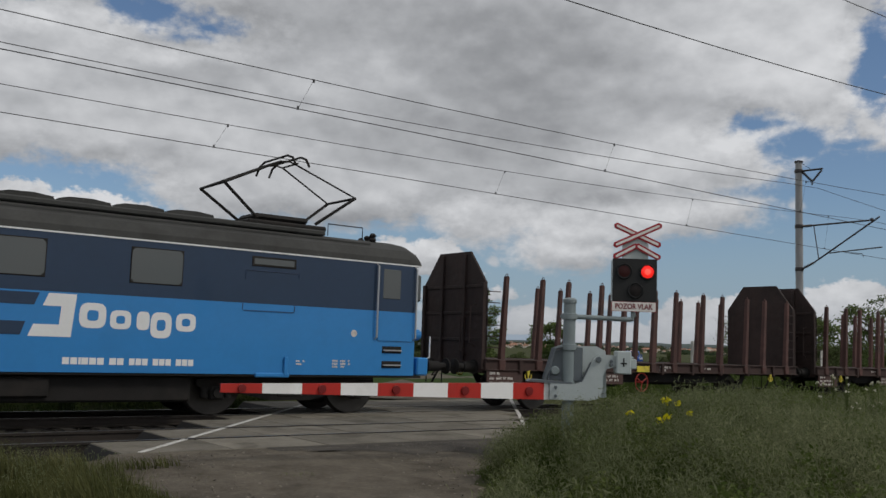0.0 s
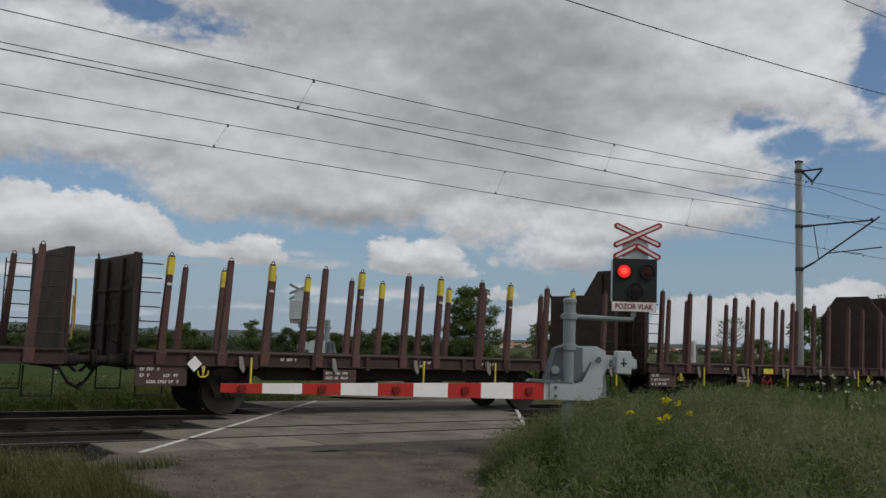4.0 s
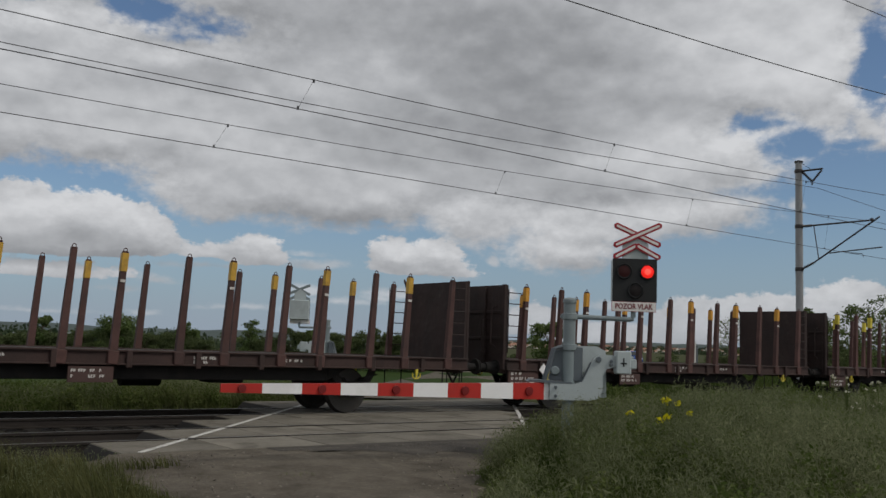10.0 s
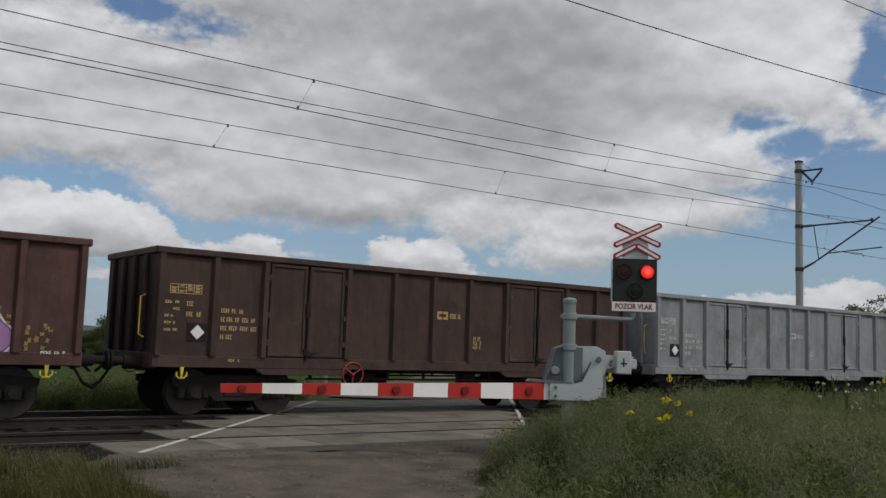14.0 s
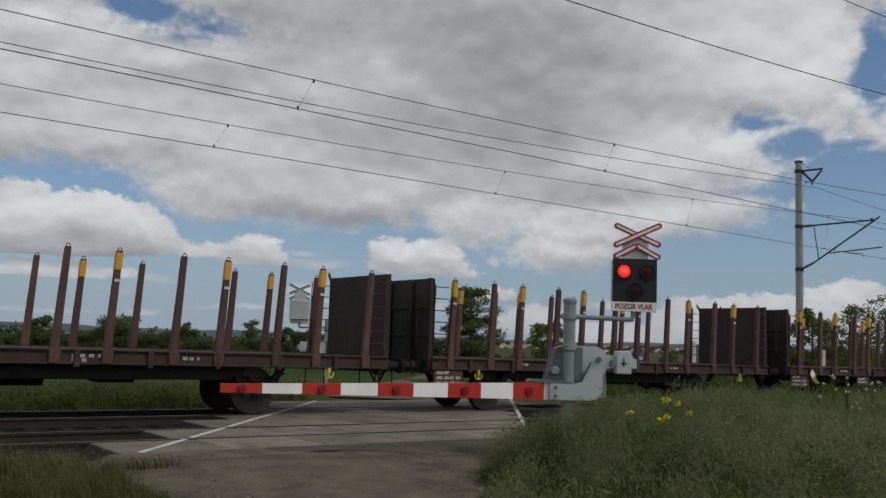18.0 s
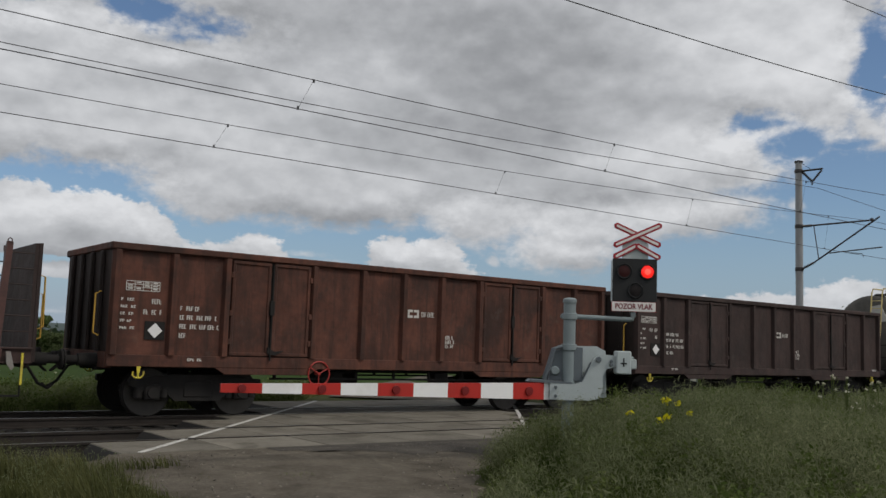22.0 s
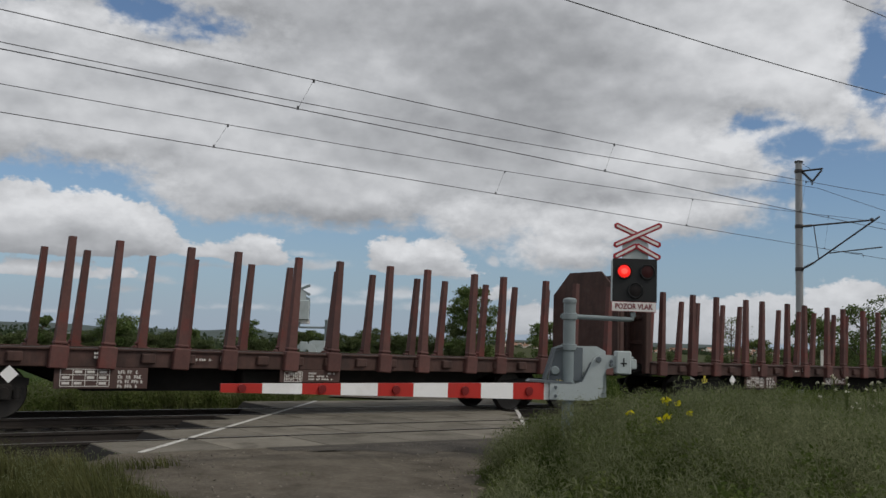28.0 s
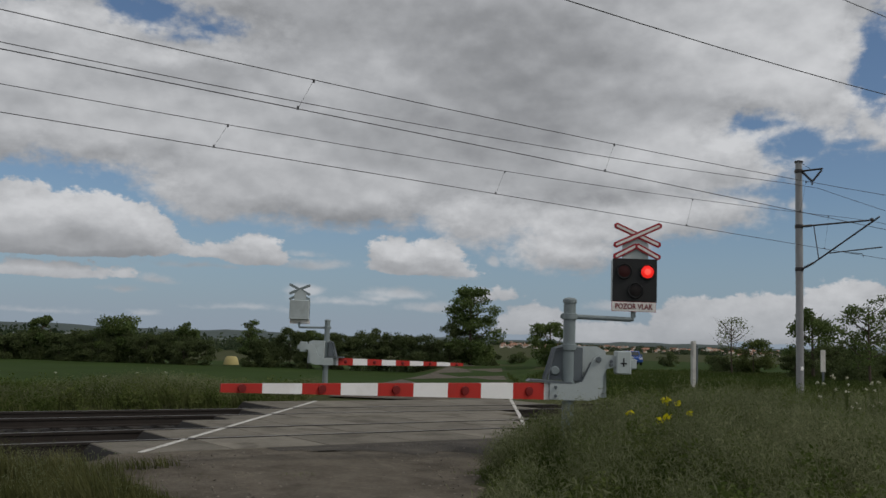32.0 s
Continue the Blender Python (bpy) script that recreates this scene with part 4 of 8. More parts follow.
def stake_wagon(tall, tops, straps, seed):
    """Two-axle flat wagon with end walls and twelve steel posts a side."""
    rng = random.Random(seed)
    L, f, wf, wr = 14.2, 1.12, 0.645, 13.555
    if tall:
        label = "brown log wagon with tall six-cornered end walls and empty stakes"
    else:
        label = "brown log wagon with low end walls and yellow-tipped stakes"
    w = thing("stake_wagon", (0, 0, 0), label, "railway wagon", "log wagons")

    def sill():
        sh = Shape().box(0.62, -0.05, 0, 13.58, 0.04, 0.27, 0.012)
        sh.box(0.62, -0.10, 0.24, 13.58, 0.04, 0.275, 0.006)
        sh.box(0.62, -0.10, 0, 13.58, 0.04, 0.03, 0.006)
        for i in range(9):
            x = 1.7 + 1.32 * i
            sh.box(x - 0.05, -0.12, -0.05, x + 0.05, 0.0, 0.27, 0.01)
        return sh.mesh("side_sill", M_SILL)
    for s in (-1, 1):
        p = part("side_sill", once("lsill", sill), None, w, at=(0 if s < 0 else L, s * 1.27, 0.975))
        if s > 0:
            p.rotation_euler = (0, 0, math.pi)
    for x in (0.62, 13.44):
        part("headstock", once("head", lambda: Shape().box(0, -1.18, 0.9, 0.14, 1.18, 1.18, 0.02).mesh("headstock", M_SILL)), None, w, at=(x, 0, 0))

    def deck():
        sh = Shape()
        n = 62
        for i in range(n):
            x = 0.78 + 12.64 * i / n
            sh.box(x, -1.2, 1.185, x + 12.64 / n - 0.012, 1.2, 1.235)
        for y in (-1.0, -0.35, 0.35, 1.0):
            sh.box(0.76, y - 0.05, 1.02, 13.44, y + 0.05, 1.18)
        return sh.mesh("deck", M_DECK)
    part("deck", once("deck", deck), None, w, "dark worn plank floor")

    def truss():
        sh = Shape()
        for y in (-1.0, 1.0):
            sh.box(3.4, y - 0.05, 0.70, 10.0, y + 0.05, 0.98, 0.02)
            sh.prism([(2.9, 0.98), (3.4, 0.70), (3.4, 0.98)], "y", y - 0.05, y + 0.05)
            sh.prism([(10.0, 0.98), (10.0, 0.70), (10.5, 0.98)], "y", y - 0.05, y + 0.05)
        sh.lathe([(0.001, 6.0), (0.2, 6.02), (0.2, 6.8), (0.001, 6.82)], (0, 0.2, 0.72), "x", 14)
        sh.box(7.6, -0.6, 0.62, 8.3, 0.1, 0.95, 0.03)
        return sh.mesh("underframe", M_UNDER)
    part("underframe", once("truss", truss), None, w, "black underframe with brake gear")
    for x, o in ((wf, -1), (wr, 1)):
        end_wall(w, x, tall, o)
    h = 2.24 if tall else 2.03
    for s in (-1, 1):
        for i, d in enumerate(STAKES):
            st = part("stake", once(("stake", h), lambda: stake_mesh(h, True)), None, w, at=(f + d + 0.03 + 0.05 * s, s * 1.30, 1.0))
            st.rotation_euler = (0, -LEAN_BACK, math.pi) if s > 0 else (0, LEAN_BACK, 0)
            if tops and i % 2 == 0:
                k = rng.choice((0.34, 0.36, 0.32))
                part("painted_tip", once(("tip", h, k, tops.name), lambda: Shape().box(-0.060, -0.062, h - k - 0.01, 0.060, 0.062, h - 0.012, 0.006).mesh("painted_tip", tops)), None, st, "yellow painted stake tip")
                part("reflector", once(("refl", h), lambda: Shape().box(-0.045, -0.066, h - 0.55, 0.045, -0.05, h - 0.50).mesh("reflector", M_MARK)), None, st)
        for x0, x1 in ((wf + 0.03, f - 0.05), (f + 11.93, wr - 0.03)):
            ladder(w, x0, x1, s * 1.26)
    two_axle_gear(w, 2.65, 0.48)
    two_axle_gear(w, 10.65, 0.48)
    ends(w, L)
    yellow_hook(w, 1.95, 0.86)
    yellow_hook(w, 12.1, 0.86)
    # boards and marks along the sill
    part("label_board", once(("lb", seed % 3), lambda: Shape().box(0.66, -1.33, 0.60, 1.5 + 0.15 * (seed % 3), -1.30, 0.97, 0.006).mesh("label_board", M_PLATE)), None, w, "brown board with white lettering")
    marks(w, 0.74, 0.94, [0.35, 0.75, 0.8], -1.335, seed, h=0.06, gap=0.115)
    for x in (0.72, 12.95):
        part("corner_step", once("lstep", lambda: Shape().pipe([(0, 0, 0.95), (0, 0, 0.42), (0.5, 0, 0.42), (0.5, 0, 0.95)], 0.018, 6).box(0.02, -0.1, 0.41, 0.48, 0.08, 0.435).mesh("corner_step", M_UNDER)), None, w, at=(x, -1.2, 0))
        part("corner_step", once("lstep", None), None, w, at=(x, 1.2, 0))
    for x, d in ((wr, 1), (wf, -1)):
        part("grab_rail", once(("lgrab", d), lambda: Shape().pipe([(d * 0.08, 0, 2.55), (d * 0.24, 0, 2.5), (d * 0.26, 0, 1.62), (d * 0.08, 0, 1.52)], 0.017, 6).pipe([(d * 0.08, 0.3, 2.25), (d * 0.3, 0.3, 2.2), (d * 0.3, 0.3, 1.42), (d * 0.08, 0.3, 1.32)], 0.017, 6).mesh("grab_rail", M_YELLOW if d > 0 else M_WALL)), None, w, "bent steel grab rail", at=(x, -0.95, 0))
    part("label_board", once("lb2", lambda: Shape().box(4.6, -1.34, 0.66, 5.4, -1.31, 0.95, 0.006).mesh("label_board", M_PLATE)), None, w, "brown board with white lettering")
    marks(w, 4.65, 0.9, [0.55, 0.6], -1.345, seed + 1)
    marks(w, 3.2 + 0.4 * (seed % 3), 1.16, [0.4], -1.325, seed + 2)
    marks(w, 6.9, 1.16, [0.5, 0.3], -1.325, seed + 3, gap=0.08)
    marks(w, 8.8, 1.14, [0.45], -1.325, seed + 4)
    if seed % 3 == 1:
        diamond(w, 1.75, 1.02, -1.4, 0.15)
    if seed % 3 == 2:
        part("placard", once("plac", lambda: Shape().box(5.9, -1.39, 1.0, 6.4, -1.375, 1.16).mesh("placard", M_LEMON)), None, w, "small yellow placard")
        part("hand_wheel", once("hw", lambda: hand_wheel()), None, w, "red hand-brake wheel", at=(6.15, -1.33, 0.72))
    if straps:
        for i in range(6):
            x = f + 1.65 + 2.1 * i

            def strap():
                sh = Shape().box(0.12, -0.03, -0.40, 0.155, 0.0, 0.14)
                return sh.mesh("lashing_strap", M_LEMON)

            def lever():
                return Shape().prism([(-0.12, 0.16), (-0.05, 0.16), (0.02, -0.1), (-0.02, -0.16), (-0.1, -0.05)], "y", -0.06, -0.02).mesh("ratchet", M_STRAP)
            if rng.random() < 0.85:
                part("lashing_strap", once("strap", strap), None, w, "yellow lashing strap", at=(x, -1.42, 1.02))
            part("ratchet", once("lever", lever), None, w, "grey steel lashing ratchet", at=(x, -1.36, 1.02))
    return w


def hand_wheel():
    sh = ring((0, 0, 0), 0.25, 0.016)
    for a in range(3):
        t = a * 2.094 + 0.5
        sh.pipe([(0, 0, 0), (0.25 * math.cos(t), 0, 0.25 * math.sin(t))], 0.013, 6)
    sh.pipe([(0, -0.03, 0), (0, 0.15, 0)], 0.03, 8)
    return sh.mesh("hand_wheel", M_RED)


# -- open box wagon --
def gondola(paint, doors, seed, label, handwheel=True, length=14.04, graffiti=None, tall_ends=False, ochre=False):
    rng = random.Random(seed)
    L = length
    x0, x1, yo, zb, zt = 0.62, L - 0.62, 1.40, 0.95, 3.2
    w = thing("open_wagon", (0, 0, 0), label, "railway wagon", "open box wagons")
    name = paint.name
    if doors == 2:
        ribs = [0.0, 1.16, 2.22, 4.15, 5.35, 6.42, 7.47, 8.6, 10.6, 11.7, 12.8]
        leaves = [(2.22, 4.15), (8.6, 10.6)]
    else:
        ribs = [0.0, 1.35, 2.75, 4.5, 5.6, 6.65, 7.7, 8.75, 9.75, 10.75, 11.8, 12.8]
        leaves = [(2.75, 4.5)]
    k = (x1 - x0) / 12.8
    ribs = [r * k for r in ribs]
    leaves = [(a * k, b * k) for a, b in leaves]

    def side():
        sh = Shape().box(x0, -yo - 0.0, zb + 0.1, x1, -yo + 0.05, zt - 0.05)
        return sh.mesh("side_wall", paint)
    for s in (-1, 1):
        p = part("side_wall", once(("gside", name, L), side), None, w, at=(0 if s < 0 else L, 0, 0))
        if s > 0:
            p.rotation_euler = (0, 0, math.pi)
        holder = p

        def rail():
            sh = Shape().box(x0 - 0.04, -yo - 0.09, zt - 0.13, x1 + 0.04, -yo + 0.06, zt, 0.02)
            return sh.mesh("top_rail", paint)
        part("top_rail", once(("grail", name, L), rail), None, holder)

        def lower():
            sh = Shape().box(x0, -yo - 0.05, zb, x1, -yo + 0.05, zb + 0.22, 0.012)
            for a, b in leaves:
                sh.prism([(x0 + a - 0.15, zb), (x0 + a + 0.05, zb - 0.12), (x0 + b - 0.05, zb - 0.12), (x0 + b + 0.15, zb)], "y", -yo - 0.045, -yo + 0.02)
            return sh.mesh("bottom_sill", paint if not ochre else M_OCHRE)
        part("bottom_sill", once(("glow", name, L, doors, ochre), lower), None, holder)

        def rib():
            sh = Shape()
            vs = [(-0.085, -yo - 0.0, zt - 0.13), (-0.05, -yo - 0.10, zt - 0.13), (0.05, -yo - 0.10, zt - 0.13), (0.085, -yo, zt - 0.13)]
            lo = [(x, y, zb + 0.22) for x, y, z in vs]
            sh.raw(vs + lo, [(0, 1, 5, 4), (1, 2, 6, 5), (2, 3, 7, 6), (0, 3, 2, 1), (4, 5, 6, 7)])
            return sh.mesh("rib", paint)
        for r in ribs:
            part("rib", once(("grib", name), rib), None, holder, at=(x0 + r + (0.085 if r == 0 else -0.085 if r == ribs[-1] else 0), 0, 0))
        for a, b in leaves:
            mid = (a + b) / 2
            part("door_seam", once(("gseam", L, round(a, 2)), lambda: Shape().box(x0 + a + 0.055, -yo - 0.006, zb + 0.222, x0 + b - 0.055, -yo - 0.0005, zt - 0.132).mesh("door_seam", M_UNDER)), None, holder)
            for c, d in ((a + 0.1, mid - 0.03), (mid + 0.03, b - 0.1)):
                def leaf():
                    sh = Shape().box(x0 + c, -yo - 0.035, zb + 0.24, x0 + d, -yo - 0.003, zt - 0.15, 0.01)
                    t = 0.07
                    for q in ((c, zb + 0.24, d, zb + 0.24 + t), (c, zt - 0.15 - t, d, zt - 0.15)):
                        sh.box(x0 + q[0], -yo - 0.065, q[1], x0 + q[2], -yo - 0.03, q[3], 0.012)
                    for u in (c, d - t):
                        sh.box(x0 + u, -yo - 0.063, zb + 0.3, x0 + u + t, -yo - 0.03, zt - 0.21, 0.012)
                    hinge = c - 0.05 if c < mid - 0.2 else d - 0.03
                    for q in (zb + 0.45, zb + 1.0, zt - 0.5):
                        sh.box(x0 + hinge, -yo - 0.085, q, x0 + hinge + 0.08, -yo - 0.03, q + 0.12, 0.015)
                    return sh.mesh("door_leaf", paint)
                part("door_leaf", once(("gleaf", name, L, round(c, 2)), leaf), None, holder)

            def latch():
                sh = Shape().pipe([(x0 + mid, -yo - 0.09, zb + 0.15), (x0 + mid, -yo - 0.09, zt - 0.2)], 0.02, 6)
                sh.box(x0 + mid - 0.05, -yo - 0.11, 2.0, x0 + mid + 0.05, -yo - 0.05, 2.3, 0.01)
                sh.prism([(x0 + mid - 0.06, zb + 0.42), (x0 + mid + 0.1, zb + 0.34), (x0 + mid + 0.3, zb + 0.36), (x0 + mid + 0.1, zb + 0.26), (x0 + mid - 0.06, zb + 0.3)], "y", -yo - 0.10, -yo - 0.06)
                return sh.mesh("door_bolt", M_UNDER)
            part("door_bolt", once(("glatch", L, round(mid, 2)), latch), None, holder)

    # end walls and end ribs are coloured near-black, save on grey wagons
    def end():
        return Shape().box(0, -yo + 0.05, zb, 0.06, yo - 0.05, zt - 0.02).mesh("end_wall", M_DARK_END if paint is not M_GREY else paint)
    for x, a in ((x0, 0), (x1, math.pi)):
        e = part("end_wall", once(("gend", name), end), None, w, at=(x, 0, 0))
        e.rotation_euler = (0, 0, a)
        part("end_rail", once(("gerail", name), lambda: Shape().box(-0.05, -yo - 0.05, zt - 0.13, 0.08, yo + 0.05, zt + 0.005, 0.02).mesh("end_rail", paint)), None, e)
        part("end_beam", once(("gebeam", name), lambda: Shape().box(-0.02, -yo, 0.92, 0.12, yo, 1.22, 0.02).mesh("end_beam", paint)), None, e)
        for yy in (-0.95, -0.32, 0.32, 0.95):
            part("end_rib", once(("gerib", name), lambda: Shape().box(-0.08, -0.06, 1.225, 0.0, 0.06, zt - 0.14, 0.02).mesh("end_rib", M_DARK_END if paint is not M_GREY else paint)), None, e, at=(0, yy, 0))
        part("corner_handle", once("ghand", lambda: Shape().pipe([(-0.1, -1.2, 1.5), (-0.2, -1.2, 1.55), (-0.2, -1.2, 2.25), (-0.1, -1.2, 2.3)], 0.016, 6).mesh("corner_handle", M_YELLOW)), None, e, "yellow grab rail")
        if tall_ends:
            part("raised_end", once(("hexend", name), lambda: Shape().prism([(-1.2, 3.15), (1.2, 3.15), (1.15, 3.35), (0.62, 3.98), (-0.62, 3.98), (-1.15, 3.35)], "x", 0.1, 0.16).mesh("raised_end", M_WALL)), None, e, "raised six-cornered steel end board")
    part("floor", once(("gfloor", L), lambda: Shape().box(x0, -yo + 0.05, 1.16, x1, yo - 0.05, 1.24).mesh("floor", M_DECK)), None, w)

    def frame_under():
        sh = Shape()
        for y in (-0.4, 0.4):
            sh.box(0.7, y - 0.06, 0.85, L - 0.7, y + 0.06, 1.15, 0.01)
        for i in range(9):
            x = 1.2 + (L - 2.4) * i / 8
            sh.box(x - 0.05, -1.3, 0.93, x + 0.05, 1.3, 1.15)
        for y in (-1.15, 1.15):
            sh.box(4.0, y - 0.03, 0.72, L - 4.0, y + 0.03, 0.76)
            for i in range(7):
                x = 4.1 + (L - 8.2) * i / 6
                sh.box(x - 0.03, y - 0.02, 0.74, x + 0.03, y + 0.02, 0.95)
        sh.lathe([(0.001, 6.2), (0.19, 6.22), (0.19, 7.0), (0.001, 7.02)], (0, 0.5, 0.68), "x", 14)
        sh.box(5.3, -0.9, 0.55, 5.9, -0.4, 0.9, 0.03)
        sh.box(8.2, -1.1, 0.62, 8.6, -0.8, 0.9, 0.03)
        return sh.mesh("underframe", M_UNDER)
    part("underframe", once(("gunder", L), frame_under), None, w)
    bogie(w, 2.52)
    bogie(w, L - 2.52)
    ends(w, L)
    yellow_hook(w, 1.2, 0.84, -1.46)
    yellow_hook(w, L - 1.2, 0.84, -1.46)
    if handwheel:
        part("hand_wheel", once("hw", hand_wheel), None, w, "red hand-brake wheel", at=(4.95, -1.47, 0.86))
    # painted marks: number block, load table, small plates
    y = -yo - 0.006
    mk = M_MARK_Y if paint is M_DARK and seed % 2 else M_MARK
    if doors == 2:
        grid_label(w, x0 + 0.28, 2.52, 0.62, 0.17, y, mk)
        marks(w, x0 + 0.2, 2.2, [0.3, 0.32, 0.3, 0.25, 0.3], y, seed, mk, h=0.05, gap=0.13)
        marks(w, x0 + 0.62, 2.2, [0.36, 0.34], y, seed + 5, mk, h=0.09, gap=0.2)
        marks(w, x0 + 1.32, 2.1, [0.55, 0.75, 0.78, 0.3], y, seed + 1, mk, h=0.085, gap=0.17)
        marks(w, x0 + 7.62, 1.75, [0.26, 0.26, 0.26], y, seed + 2, mk, h=0.08, gap=0.1)
        mark_logo(w, x0 + 6.55, 2.3, 0.30, 0.18, y, mk)
        marks(w, x0 + 6.92, 2.26, [0.36], y, seed + 3, mk, h=0.11)
        diamond(w, x0 + 0.85, 1.62, y - 0.02, 0.14)
        part("plate_backing", once("gpb", lambda: Shape().box(x0 + 0.66, y - 0.014, 1.45, x0 + 1.04, y, 1.79).mesh("plate_backing", M_UNDER)), None, w)
        marks(w, x0 + 12.1, 1.2, [0.4], y - 0.05, seed + 4, mk, h=0.05)
        marks(w, x0 + 1.5, 1.12, [0.3], y - 0.05, seed + 7, mk, h=0.05)
    else:
        marks(w, x0 + 0.2, 2.0, [0.4, 0.65, 0.62, 0.3], y, seed + 1, mk, h=0.075, gap=0.14)
        grid_label(w, x0 + 1.7, 2.55, 0.75, 0.26, y, mk)
        marks(w, x0 + 1.7, 2.2, [0.6, 0.55, 0.6], y, seed, mk, h=0.08, gap=0.17)
        part("plate_backing", once("gpb1", lambda: Shape().box(x0 + 2.02, y - 0.014, 1.5, x0 + 2.42, y, 1.86).mesh("plate_backing", M_UNDER)), None, w)
        diamond(w, x0 + 2.24, 1.68, y - 0.02, 0.15)
        grid_label(w, x0 + 7.0, 1.6, 0.36, 0.22, y, mk)
        marks(w, x0 + 12.0, 1.5, [0.5, 0.5], y, seed + 4, mk, h=0.05, gap=0.12)
        marks(w, x0 + 8.4, 1.3, [0.2, 0.2], y, seed + 6, mk, h=0.05, gap=0.08)
    if graffiti == "letters":
        spray_letters(w, y - 0.002, seed)
    if graffiti == "tags":
        spray_tags(w, y - 0.002, seed)
    return w


M_LILAC = mat("lilac_spray", (0.30, 0.155, 0.33), 0.6, 0, 0.2, 5.0, (0.36, 0.22, 0.40), 0.6, 4.0, 0.0)
M_VIOLET = mat("violet_spray", (0.075, 0.06, 0.16), 0.6, 0, 0.25, 5.0, (0.14, 0.11, 0.24), 0.5, 4.0, 0.0)
M_SPRAYWHITE = mat("white_spray", (0.55, 0.53, 0.54), 0.6, 0, 0.1, 6.0, bump=0.0)
M_OCHRE = mat("ochre_dust_sill", (0.12, 0.066, 0.042), 0.8, 0, 0.3, 2.0, (0.06, 0.036, 0.026), 0.6, 1.5, 0.15, 50)
M_SPECK = mat("yellow_speckle", (0.36, 0.24, 0.075), 0.7, 0, 0.3, 6.0, bump=0.0)


def blob_outline(rng, cx, cz, rx, rz, k=18):
    a, b, c = rng.uniform(0, 6), rng.uniform(0, 6), rng.uniform(0, 6)
    return [(cx + rx * (1 + 0.16 * math.sin(3 * t + a) + 0.10 * math.sin(5 * t + b)) * math.cos(t), cz + rz * (1 + 0.12 * math.sin(2 * t + c) + 0.10 * math.sin(4 * t + a)) * math.sin(t)) for t in [2 * math.pi * i / k for i in range(k)]]


def cut_strip(poly, lo, hi):
    """The piece of an outline between two upright lines."""
    for edge, sign in ((lo, 1), (hi, -1)):
        out = []
        for (xa, za), (xb, zb) in zip(poly, poly[1:] + poly[:1]):
            ia, ib = sign * (xa - edge) >= 0, sign * (xb - edge) >= 0
            if ia:
                out.append((xa, za))
            if ia != ib:
                t = (edge - xa) / (xb - xa)
                out.append((edge, za + t * (zb - za)))
        poly = out
        if len(poly) < 3:
            return []
    return poly


